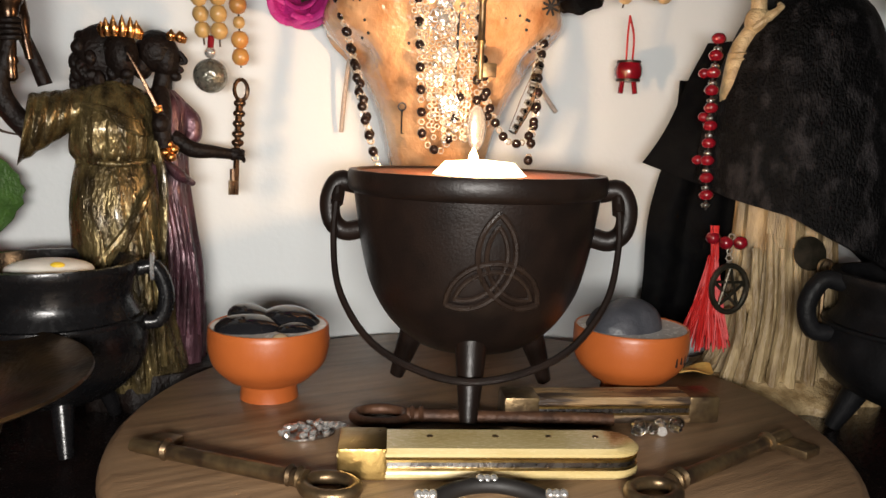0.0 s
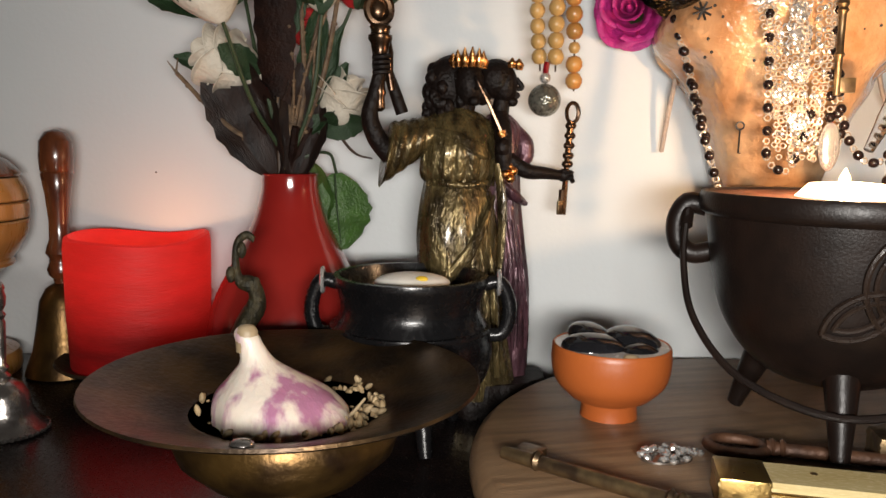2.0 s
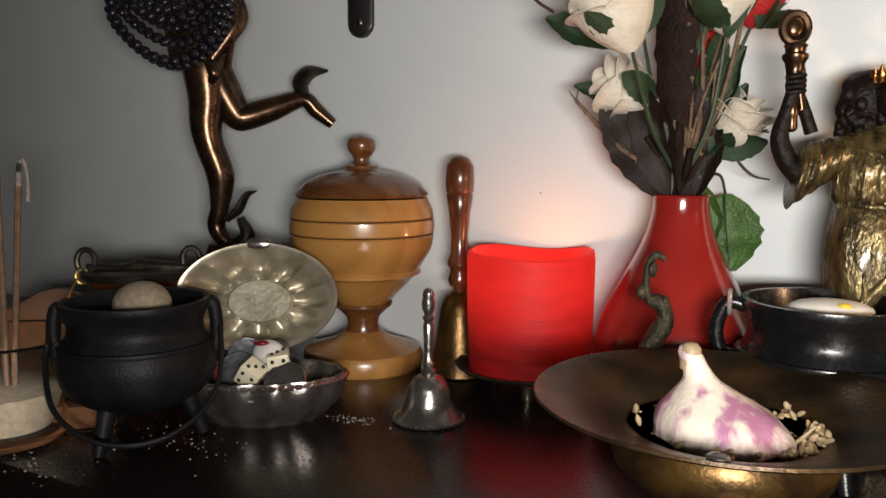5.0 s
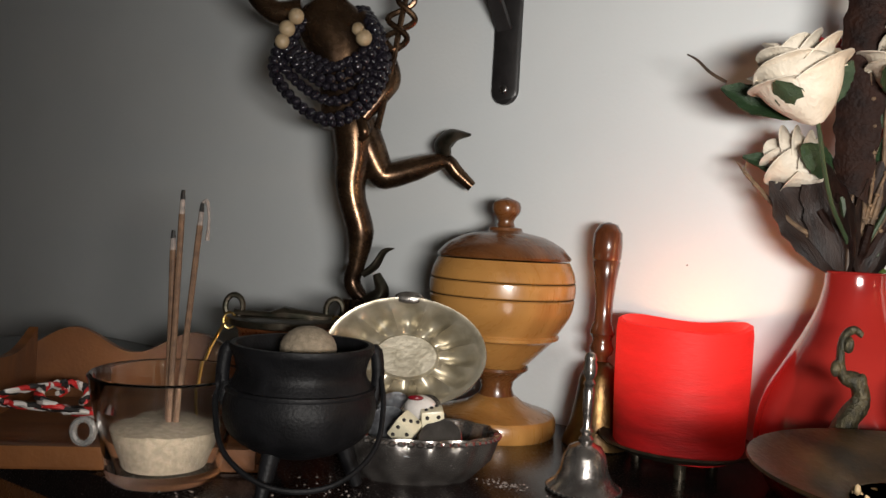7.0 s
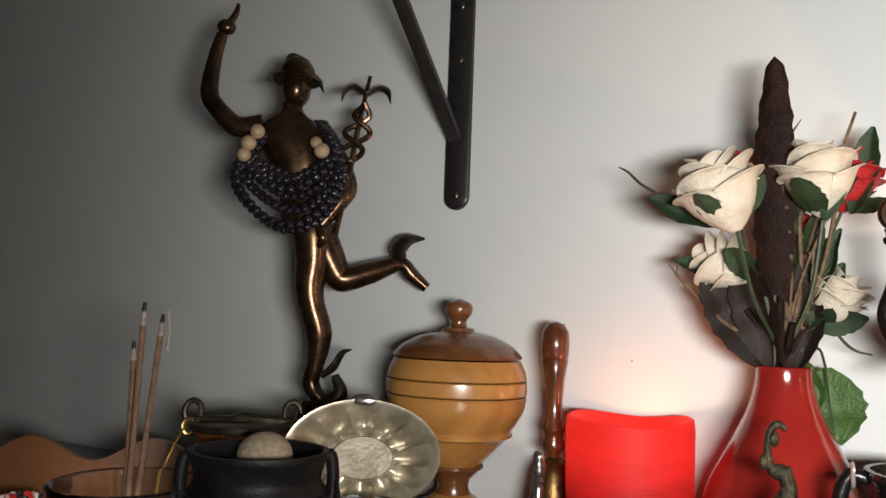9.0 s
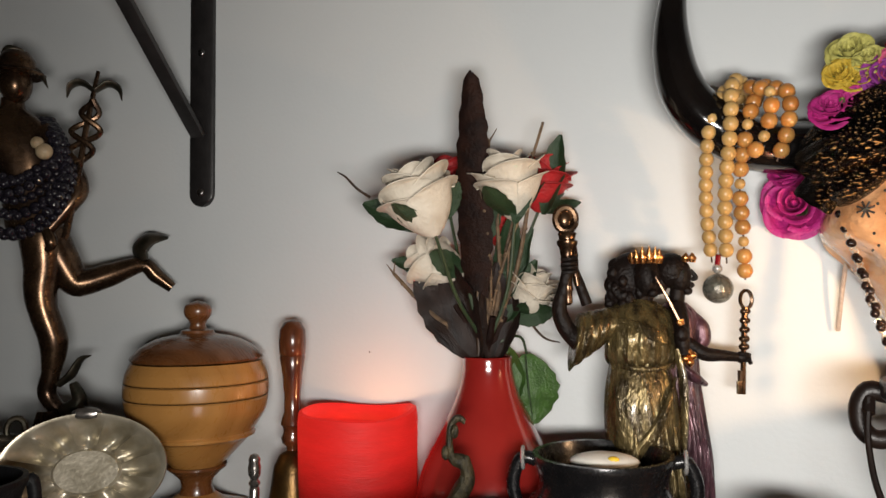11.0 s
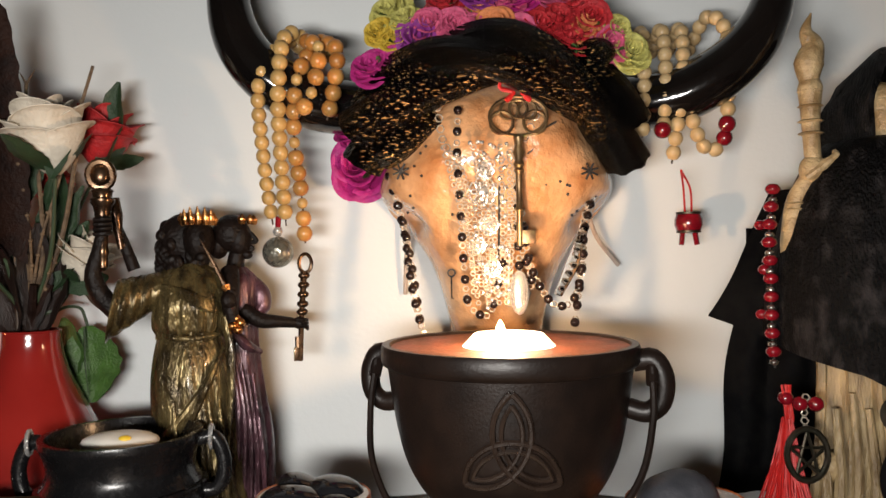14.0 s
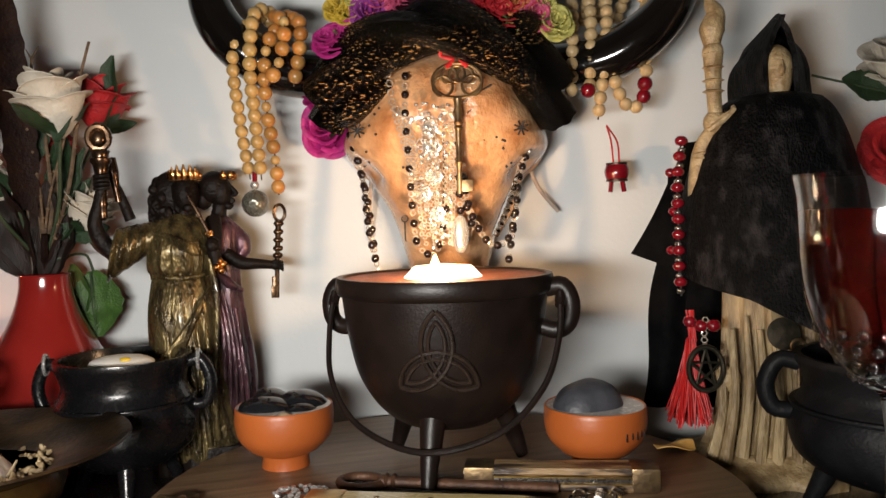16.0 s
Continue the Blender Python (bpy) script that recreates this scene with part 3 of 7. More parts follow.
# ---- red LED candle on a dark plate ----
plate = thing("candle_plate", (-0.376, 0.5465, T), 0, "dark metal candle plate on three feet", "plate")
part("dish", lathe(B(), [(0.001, 0.012), (0.045, 0.012), (0.060, 0.018), (0.0625, 0.020), (0.061, 0.0215), (0.045, 0.0150), (0.001, 0.0148)], 48), DBRONZE, plate)
for a in (-70, 50, 170):
    part("foot", lathe(B(), [(0.006, 0.013), (0.0045, 0.006), (0.005, 0.0)], 10, (0.035 * math.cos(radians(a)), 0.035 * math.sin(radians(a)), 0)), DBRONZE, plate)
led = thing("pillar_candle", (-0.376, 0.5465, T + 0.0150), 0, "glowing red wax pillar candle with wavy rim", "candle")
led.scale = (1, 1, 0.95)
part("wax", lathe(B(), [(0.001, 0), (0.0495, 0), (0.051, 0.003), (0.0525, 0.05), (0.0530, 0.096), (0.0520, 0.1045), (0.0490, 0.1060), (0.0455, 0.102), (0.043, 0.092), (0.034, 0.086), (0.001, 0.084)], 56, wob=0.0022), REDWAX, led)
WICK = mat("led_wick", (0.9, 0.6, 0.3), None, 0.5, glow=(1.0, 0.45, 0.16), power=6, bump=0)
part("led_wick", lathe(B(), [(0.0045, 0.083), (0.0045, 0.086), (0.003, 0.088), (0.0003, 0.0895)], 10), WICK, led, "small glowing bulb")

# ---- red vase ----
vase = thing("bottle_vase", (-0.256, 0.5475, T), 0, "glossy dark red ceramic bottle vase", "vase")
vase.scale = (1, 1, 0.955)
prof = [(0.001, 0.0), (0.046, 0.0), (0.050, 0.002)] + [tuple(p) for p in spline([(0.0580, 0.018), (0.0622, 0.036), (0.0612, 0.055), (0.0550, 0.078), (0.0405, 0.108), (0.0270, 0.137), (0.0212, 0.158), (0.0203, 0.170)], 5)]
prof += [(0.0200, 0.1725), (0.0185, 0.1725), (0.0180, 0.165), (0.0175, 0.145), (0.034, 0.10), (0.050, 0.05), (0.001, 0.012)]
part("body", lathe(B(), prof, 56), VASE, vase)
part("lip", tube(B(), arc((0, 0, 0.1722), 0.0198, 0, 360, 40, "xy")[:-1], 0.0010, 8, loop=True), VASE, vase)

# ---- turned wooden urn, hand bells ----
urn = thing("wooden_urn", (-0.540, 0.5395, T), 0, "turned two-tone wooden lidded goblet jar", "jar")
urn.scale = (1, 1, 0.965)
part("foot_plate", lathe(B(), [(0.001, 0), (0.054, 0), (0.0555, 0.004), (0.0550, 0.014), (0.053, 0.0175), (0.042, 0.021), (0.026, 0.027), (0.017, 0.034), (0.001, 0.036)], 48), OLIVEWOOD, urn)
part("stem", lathe(B(), [(0.0165, 0.0335), (0.0140, 0.041), (0.0155, 0.048), (0.0225, 0.055), (0.0275, 0.0590), (0.0275, 0.0615), (0.001, 0.062)], 40), BROWNWOOD, urn, "brown turned stem")
part("bowl", lathe(B(), [tuple(p) for p in spline([(0.024, 0.0615), (0.034, 0.072), (0.046, 0.085), (0.050, 0.0885)], 3)] + [(0.0535, 0.0900), (0.0540, 0.0925), (0.0520, 0.0945)] +
     [tuple(p) for p in spline([(0.056, 0.1), (0.0635, 0.114), (0.0660, 0.1265)], 4)] + [(0.0645, 0.1285), (0.0662, 0.1300), (0.0665, 0.136), (0.0662, 0.1415), (0.0645, 0.1430), (0.0660, 0.1445)] +
     [tuple(p) for p in spline([(0.0645, 0.152), (0.060, 0.162)], 4)] + [(0.001, 0.163)], 56), OLIVEWOOD, urn)
for z in (0.1285, 0.143):
    part("burnt_line", lathe(B(), [(0.0640, z - 0.0009), (0.0657, z), (0.0640, z + 0.0009)], 56), DARKSKIN, urn, "dark burnt line")
lid = part("lid", lathe(B(), [(0.001, 0.1635), (0.0600, 0.1635), (0.0612, 0.1655), (0.060, 0.1675)] + [tuple(p) for p in spline([(0.053, 0.1755), (0.037, 0.1840), (0.0165, 0.1885)], 4)] + [(0.0155, 0.1895), (0.001, 0.190)], 56), BROWNWOOD, urn, "brown domed lid")
part("knob", lathe(B(), [(0.0155, 0.1890), (0.0150, 0.1920), (0.0085, 0.1935), (0.0070, 0.1980)] + [tuple(p) for p in spline([(0.0085, 0.2015), (0.0128, 0.2080), (0.0115, 0.2165), (0.001, 0.2210)], 4)], 32), BROWNWOOD, lid)

hb = thing("hand_bell", (-0.4495, 0.5600, T), 0, "brass hand bell with turned red-brown handle", "bell")
hb.scale = (1, 1, 0.965)
part("bell", lathe(B(), [(0.0275, 0.0), (0.0300, 0.001), (0.0285, 0.006), (0.0235, 0.020), (0.0195, 0.045), (0.0170, 0.062), (0.0120, 0.072), (0.0060, 0.076), (0.001, 0.077), (0.001, 0.070), (0.014, 0.055), (0.018, 0.03), (0.026, 0.002)], 40), BRASSB, hb)
part("handle", lathe(B(), [(0.0055, 0.075), (0.0062, 0.080), (0.0095, 0.083), (0.0105, 0.088), (0.0085, 0.093), (0.0085, 0.097), (0.0110, 0.101), (0.0100, 0.106), (0.0078, 0.112), (0.0075, 0.128), (0.0095, 0.150),
     (0.0120, 0.166), (0.0112, 0.1675), (0.0122, 0.169), (0.0128, 0.180), (0.0122, 0.192), (0.0080, 0.1995), (0.001, 0.202)], 28), REDWOOD, hb)
sb = thing("table_bell", (-0.4095, 0.4330, T), 0, "small silver bell with slender handle", "bell")
sb.scale = (1, 1, 0.92)
part("bell", lathe(B(), [(0.0215, 0.0005), (0.0255, 0.0012), (0.0262, 0.003), (0.0250, 0.0045), (0.0205, 0.0080), (0.0170, 0.016), (0.0150, 0.027), (0.0115, 0.034), (0.0050, 0.0375), (0.001, 0.038), (0.001, 0.033), (0.010, 0.03), (0.0145, 0.018), (0.0205, 0.002)], 40), SILVER, sb)
bead = B()
for i in range(40):
    a = 2 * math.pi * i / 40
    ball(bead, (0.0255 * math.cos(a), 0.0255 * math.sin(a), 0.0022), 0.0017, 6, 4)
part("beaded_rim", bead, SILVER, sb)
part("handle", lathe(B(), [(0.0050, 0.037), (0.0055, 0.040), (0.0032, 0.043), (0.0046, 0.046), (0.0030, 0.049), (0.0034, 0.060), (0.0040, 0.078), (0.0030, 0.080), (0.0045, 0.083), (0.0028, 0.086), (0.0046, 0.090), (0.0050, 0.096), (0.0040, 0.100), (0.0046, 0.102), (0.0030, 0.106), (0.001, 0.107)], 16), SILVER, sb)

# ---- brass offering dish with garlic ----
dish = thing("offering_dish", (-0.192, 0.345, T), 0, "aged brass pedestal dish with broad rim", "dish")
dish.scale = (1, 1, 0.915)
wide = [(0.001, 0.046), (0.030, 0.047), (0.041, 0.053), (0.047, 0.062), (0.050, 0.0635), (0.070, 0.0720), (0.0915, 0.0800), (0.0935, 0.0815), (0.0930, 0.0830), (0.0915, 0.0828)]
part("rim", lathe(B(), wide[4:] + [(0.070, 0.0748), (0.050, 0.0668), (0.0462, 0.0650)], 72), BRASSY, dish, "broad sloping dark brass rim")
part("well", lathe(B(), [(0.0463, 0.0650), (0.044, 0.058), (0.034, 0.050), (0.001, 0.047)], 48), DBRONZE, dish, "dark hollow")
part("bowl", lathe(B(), [(0.052, 0.0640), (0.0555, 0.056), (0.052, 0.044), (0.040, 0.032), (0.026, 0.024), (0.001, 0.022)], 56), BRASSB, dish, "golden underside")
part("foot", lathe(B(), [(0.018, 0.026), (0.0155, 0.018), (0.019, 0.010), (0.029, 0.004), (0.031, 0.0), (0.001, 0.0)], 40), BRASSB, dish)
solder = part("solder_blob", ball(B(), (0.0105, -0.0845, 0.0815), (0.005, 0.004, 0.0025), 12, 8), SILVER, dish, "grey solder blob on rim")


def garlic():
    bm = B()
    seg, prof = 60, spline([(0.002, 0.0), (0.018, 0.001), (0.0275, 0.010), (0.0290, 0.020), (0.0245, 0.031), (0.0150, 0.040), (0.0080, 0.047), (0.0058, 0.054), (0.0052, 0.060), (0.0030, 0.0635), (0.0005, 0.064)], 6)
    rings = []
    for r, z in prof:
        k = min(1, max(0, (0.047 - z) / 0.03))
        lean = -0.019 * max(0, (z - 0.02) / 0.044)
        ring = []
        for i in range(seg):
            a = 2 * math.pi * i / seg
            f = 1 + k * (0.075 * abs(math.cos(3.5 * a + 0.6)) - 0.035 + 0.02 * math.sin(2 * a)) + 0.008 * math.sin(23 * a)
            ring.append((r * f * math.cos(a) * 1.07 + lean, r * f * math.sin(a), z))
        rings.append(ring)
    skin(bm, rings)
    return bm


g = thing("garlic_bulb", (-0.189, 0.330, T + 0.0425), 0, "white and purple garlic bulb on the brass dish", "garlic")
g.scale = (1, 1, 0.93)
part("bulb", garlic(), GARLIC, g)
part("neck", lathe(B(), [(0.0050, 0.052), (0.0053, 0.057), (0.0050, 0.0625), (0.0034, 0.0650), (0.0006, 0.0658)], 14, (-0.0170, 0, 0)), PLAINBONE, g, "pale dry cut neck")
part("root_stub", tube(B(), [(0.028, 0.004, 0.016), (0.034, 0.002, 0.024), (0.039, 0.0, 0.031)], [0.0012, 0.0009, 0.0006], 6), PLAINBONE, g)
random.seed(5)
gm = mesh_of("grain", ball(B(), (0, 0, 0), (0.0030, 0.0017, 0.0014), 8, 6), SEED)
for i in range(280):
    a, r = (random.gauss(-0.25, 0.55) if i % 3 else random.uniform(-3.1, 3.1)), random.uniform(0.024, 0.0475)
    if abs(a) > 2.4 and random.random() < 0.4:
        continue
    ob = new("grain", gm)
    zz = 0.0425 + float(np.interp(r, (0.02, 0.034, 0.044), (0.006, 0.010, 0.0155))) + random.uniform(0, 0.006)
    ob.location = (-0.192 + r * math.cos(a), 0.345 + r * math.sin(a), T + zz)
    ob.rotation_euler = [random.uniform(0, 3) for _ in range(3)]
    tagged(ob, "pale dry grain scattered in the dish", "grain", "grains in the dish")

# ---- bronze hooked serpent ornament behind the dish ----
hk = thing("serpent_ornament", (-0.2490, 0.436, T), 18, "dark bronze serpent figurine with curled tail", "ornament")
hk.scale = (0.66, 0.9, 0.95)
body = spline([(0.004, 0, 0.004), (0.010, 0, 0.022), (0.012, 0, 0.045), (0.004, 0, 0.060), (-0.005, 0, 0.070), (0.003, 0, 0.084), (0.012, 0, 0.094), (0.008, 0, 0.106), (-0.004, 0, 0.110), (-0.007, 0, 0.122), (-0.005, 0, 0.134), (0.003, 0, 0.139), (0.010, 0, 0.136)], 5)
part("coil", tube(B(), body, [0.009, 0.009, 0.0085, 0.0085, 0.009, 0.0085, 0.008, 0.0065, 0.0045, 0.0036, 0.0032, 0.0028, 0.0022], 10), VERDIGRIS, hk)
for k in range(7):
    p = body[12 + 6 * k] if 12 + 6 * k < len(body) else body[-1]
    part("scale_fin", ball(B(), (p[0] + 0.005 * (-1) ** k, -0.003, p[2]), (0.0045, 0.003, 0.0055), 8, 6), VERDIGRIS, hk)
part("base", lathe(B(), [(0.001, 0), (0.018, 0), (0.017, 0.004), (0.010, 0.007), (0.001, 0.008)], 24), VERDIGRIS, hk)

# ---- horned skull on the wall ----


def head_shape():
    """A long flat-fronted skull: half-widths and depth by height, broad at the eyes, narrow at the muzzle."""
    prof = spline([(1.125, 0.036, 0.046, 0.0), (1.108, 0.052, 0.058, -0.004), (1.085, 0.064, 0.064, -0.006), (1.066, 0.074, 0.066, -0.004), (1.050, 0.0790, 0.064, 0.0), (1.036, 0.0750, 0.060, 0.002),
                   (1.022, 0.062, 0.056, 0.004), (1.005, 0.0490, 0.052, 0.006), (0.985, 0.0405, 0.047, 0.008), (0.965, 0.0355, 0.042, 0.012), (0.945, 0.032, 0.036, 0.016), (0.925, 0.033, 0.030, 0.020), (0.905, 0.026, 0.022, 0.026)], 5)
    bm, rings, seg = B(), [], 48
    for z, w, d, off in prof:
        w *= 1.11
        ring = []
        for i in range(seg):
            a = 2 * math.pi * i / seg
            c, s = math.cos(a), math.sin(a)
            x = w * math.copysign(abs(c) ** 0.8, c)
            y = (d if s < 0 else 0.030) * math.copysign(abs(s) ** 0.85, s)
            if s < 0 and abs(c) < 0.55 and z > 1.0:
                y += 0.004 * (1 - abs(c) / 0.55)
            # sockets at the sides
            k = math.exp(-((z - 1.030) / 0.012) ** 2) * math.exp(-((abs(c) - 0.86) / 0.16) ** 2) * (s < 0.2)
            x *= 1 - 0.16 * k
            y += 0.014 * k * (s < 0)
            ring.append((x, y + off, z))
        rings.append(ring)
    skin(bm, rings)
    for v in bm.verts:
        n = noise.noise(v.co * 28) * 0.0030 + noise.noise(v.co * 90) * 0.0012
        v.co += Vector((0, n, 0))
    return bm


skull = thing("horned_skull", (0.0905, 0.572, 0), 0, "varnished animal skull with polished black horns on the wall", "skull")
part("skull_bone", head_shape(), BONE, skull)
for pts in ([(-0.055, 0.0, 1.118), (-0.095, -0.012, 1.113), (-0.135, -0.028, 1.117), (-0.165, -0.038, 1.134), (-0.184, -0.042, 1.160), (-0.191, -0.042, 1.195), (-0.189, -0.038, 1.235), (-0.178, -0.03, 1.28)],
            [(0.055, 0.0, 1.120), (0.095, -0.012, 1.113), (0.130, -0.026, 1.115), (0.158, -0.036, 1.128), (0.180, -0.042, 1.149), (0.194, -0.042, 1.176), (0.201, -0.038, 1.215), (0.195, -0.03, 1.27)]):
    part("horn", tube(B(), spline(pts, 8), [0.020, 0.0205, 0.0205, 0.0195, 0.0175, 0.0145, 0.010, 0.002], 24), HORN, skull, "polished curved black horn")
for x, z, r in ((-0.066, 1.060, 0.006), (0.062, 1.058, 0.006)):
    st = B()
    for k in range(4):
        a = radians(20 + 45 * k)
        tube(st, [(x - r * math.cos(a), -0.060 - 0.004, z - r * math.sin(a)), (x + r * math.cos(a), -0.060 - 0.004, z + r * math.sin(a))], 0.0008, 5)
    part("star_mark", st, INK, skull, "drawn black star")
sq = B()
tube(sq, spline([(0.020, -0.0655, 1.070), (0.026, -0.0655, 1.076), (0.024, -0.0655, 1.082), (0.033, -0.0650, 1.078), (0.031, -0.0650, 1.086), (0.040, -0.0640, 1.092)], 5), 0.0008, 5)
part("squiggle_mark", sq, INK, skull, "drawn black squiggle")
kk = B()
tube(kk, arc((-0.033, -0.0415, 0.990), 0.0026, 0, 360, 10)[:-1], 0.0006, 5, loop=True)
tube(kk, [(-0.033, -0.0415, 0.987), (-0.033, -0.0405, 0.972), (-0.0315, -0.0405, 0.972)], 0.0006, 5)
part("key_mark", kk, INK, skull, "small drawn black key")
random.seed(3)
hole = mesh_of("pit", ball(B(), (0, 0, 0), (0.0011, 0.0007, 0.0011), 7, 5), INK)
for i in range(26):
    ob = new("pit", hole)
    sx = random.choice((-1, 1))
    ob.location = (sx * random.uniform(0.030, 0.062), -0.0590 + random.uniform(-0.001, 0.001), random.uniform(1.028, 1.082))
    ob.parent = skull
# dark line down the brow, round cabochons
part("brow_seam", tube(B(), [(0.0, -0.0585, 1.108), (0.001, -0.062, 1.07), (0.001, -0.059, 1.03), (0.0, -0.054, 1.0)], 0.0009, 5), INK, skull)
part("brow_disc", lathe(B(), [(0.001, 0), (0.019, 0), (0.0195, 0.001), (0.018, 0.0025), (0.001, 0.003)], 32), PLAINBONE, skull, "carved bone disc").matrix_basis = pose(-0.004, -0.0600, 1.078, 90, 0, 0)
# the mandible cords
for name, pts in (("cord", [(-0.066, 0.010, 1.035), (-0.070, 0.020, 1.0), (-0.072, 0.030, 0.972)]), ("cord", [(0.078, 0.012, 1.090), (0.081, 0.022, 1.070), (0.083, 0.030, 1.052)]),
                  ("cord", [(0.070, 0.010, 1.040), (0.080, 0.020, 1.015), (0.098, 0.028, 0.993)])):
    part(name, tube(B(), spline(pts, 5), 0.0018, 7), PALECORD, skull, "pale hanging cord")

# ---- scarf wound round the brow ----
scarf = thing("gold_scarf", (0.0905, 0.572, 0), 0, "black scarf with gold threads twisted round the skull", "scarf")
for k in range(3):
    pts, rad = [], []
    for i in range(17):
        u = i / 16
        e = (2 * u - 1) ** 2
        x = -0.096 + 0.188 * u
        z = 1.084 + 0.049 * math.sin(math.pi * u) ** 0.8
        y = -0.040 - 0.042 * math.sin(math.pi * u)
        a = 2 * math.pi * (k / 3 + 1.0 * u + 0.1)
        pts.append((x, y + 0.010 * math.cos(a), z + (0.0105 + 0.006 * e) * math.sin(a)))
        rad.append(0.0140 + 0.0035 * e + 0.0012 * math.sin(9 * u + 2 * k))
    twist = tube(B(), spline(pts, 4), rad, 28, flat=0.8)
    # gathered pleats that run along each strand
    twist.verts.index_update()
    twist.normal_update()
    for v in twist.verts:
        n = v.normal if v.normal.length else Vector((0, 0, 1))
        v.co += n * 0.0010 * math.sin((v.index % 28) * math.pi / 2.0 + 0.9 * math.sin(v.index / 210.0))
    part("twist", twist, SCARF, scarf)
part("bow", ball(B(), (0.066, -0.072, 1.136), (0.013, 0.010, 0.010), 18, 12), SCARF, scarf, "small tied bow")
part("drape", tube(B(), spline([(-0.090, -0.038, 1.085), (-0.080, -0.046, 1.075), (-0.062, -0.054, 1.083), (-0.040, -0.06, 1.098)], 5), [0.012, 0.015, 0.013, 0.008], 12, flat=0.7), SCARF, scarf)
part("drape", tube(B(), spline([(0.092, -0.040, 1.106), (0.084, -0.046, 1.090), (0.072, -0.052, 1.083), (0.060, -0.056, 1.094)], 5), [0.013, 0.015, 0.012, 0.008], 12, flat=0.7), SCARF, scarf)

# ---- silk flowers ----
PETAL_MESH = {}


def petal_mesh(m, wide=2.6):
    """One cupped petal: height 1, radius 0.5 about the z axis, its lip rolled outwards."""
    key = (m.name, wide)
    if key not in PETAL_MESH:
        def fn(u, v):
            th, edge = (v - 0.5) * wide, (2 * v - 1) ** 2
            lip = max(0.0, u - 0.74)
            rr = 0.07 + 0.40 * math.sin(min(1.0, 1.15 * u) * math.pi / 2) ** 0.8 + 0.9 * lip ** 1.5 + 0.016 * math.sin(6 * v + 5 * u) * u
            return (rr * math.sin(th), rr * math.cos(th), u * (1 - 0.20 * edge * u) - 1.9 * lip ** 2)
        PETAL_MESH[key] = mesh_of("petal", sheet(B(), fn, 10, 10, thick=0.014), m)
    return PETAL_MESH[key]


def bloom(name, place, r, h, m, aim, label, seed=0, spread=0.0, green=None, group="", cat="flower"):
    """A rose of overlapping cupped petals standing on its base; aim: the way that it opens; spread: how far the outer petals lean."""
    rnd = random.Random(seed)
    c = new(name)
    c.empty_display_size = 0.01
    c.matrix_basis = Matrix.Translation(place) @ Vector(aim).to_track_quat("Z", "Y").to_matrix().to_4x4()
    tagged(c, label, cat, group)
    for k, (n, size, tall, lean) in enumerate(((2, 0.30, 0.98, 0), (3, 0.52, 1.02, 0.1), (3, 0.76, 0.98, 0.5), (4, 0.98, 0.88, 1.0), (3, 1.06, 0.66, 1.1))):
        me = petal_mesh(m, (3.4, 3.0, 2.7, 2.5, 2.6)[k])
        for i in range(n):
            p = new("petal", me)
            p.parent = c
            a = 360 * i / n + 47 * k + rnd.uniform(-12, 12)
            q = 2 * r * size * rnd.uniform(0.93, 1.06)
            p.matrix_basis = pose(0, 0, 0, 0, 0, a) @ pose(0, 0, 0, -(lean * spread + rnd.uniform(-3, 3)), 0, 0) @ Matrix.Diagonal((q, q, h * tall * rnd.uniform(0.94, 1.05), 1))
    part("bud", ball(B(), (0, 0, 0.42 * h), (0.17 * r, 0.17 * r, 0.42 * h), 10, 8), m, c)
    if green:
        gl = leaf_mesh(green)
        for i in range(4):
            p = new("sepal", gl)
            p.parent = c
            q = h * rnd.uniform(0.5, 0.75)
            p.matrix_basis = pose(0, 0, 0.01 * h, 0, 0, 90 * i + rnd.uniform(0, 60)) @ pose(0, 0.12 * r, 0, -(38 + rnd.uniform(-12, 14)), 0, 0) @ Matrix.Diagonal((q * 0.6, q * 0.6, q, 1))
    return c


LEAF_MESH = {}


def leaf_mesh(m):
    if m.name not in LEAF_MESH:
        def fn(u, v):
            w = math.sin(math.pi * min(1, 0.03 + 0.95 * u)) ** 0.75 * (1 + 0.06 * math.sin(40 * u))
            return ((v - 0.5) * 0.82 * w, 0.10 * math.sin(3 * u) - 0.10 * abs(2 * v - 1) * w + 0.02 * math.sin(14 * u), u)
        LEAF_MESH[m.name] = mesh_of("leaf", sheet(B(), fn, 12, 6, thick=0.012), m)
    return LEAF_MESH[m.name]


def leaf(parent, m, base, tip, roll=0.0, width=1.0, name="leaf"):
    """A leaf from base to tip that faces the front of the table, rolled about its length."""
    b, t = Vector(base), Vector(tip)
    d = t - b
    z = d.normalized()
    x = z.cross(Vector((0.05, -1, 0.15))).normalized()
    q = Matrix((x, z.cross(x), z)).transposed().to_4x4()
    ob = new(name, leaf_mesh(m))
    ob.parent = parent
    ob.matrix_basis = Matrix.Translation(b) @ q @ pose(0, 0, 0, 0, 0, roll) @ Matrix.Diagonal((d.length * width, d.length, d.length, 1))
    return ob


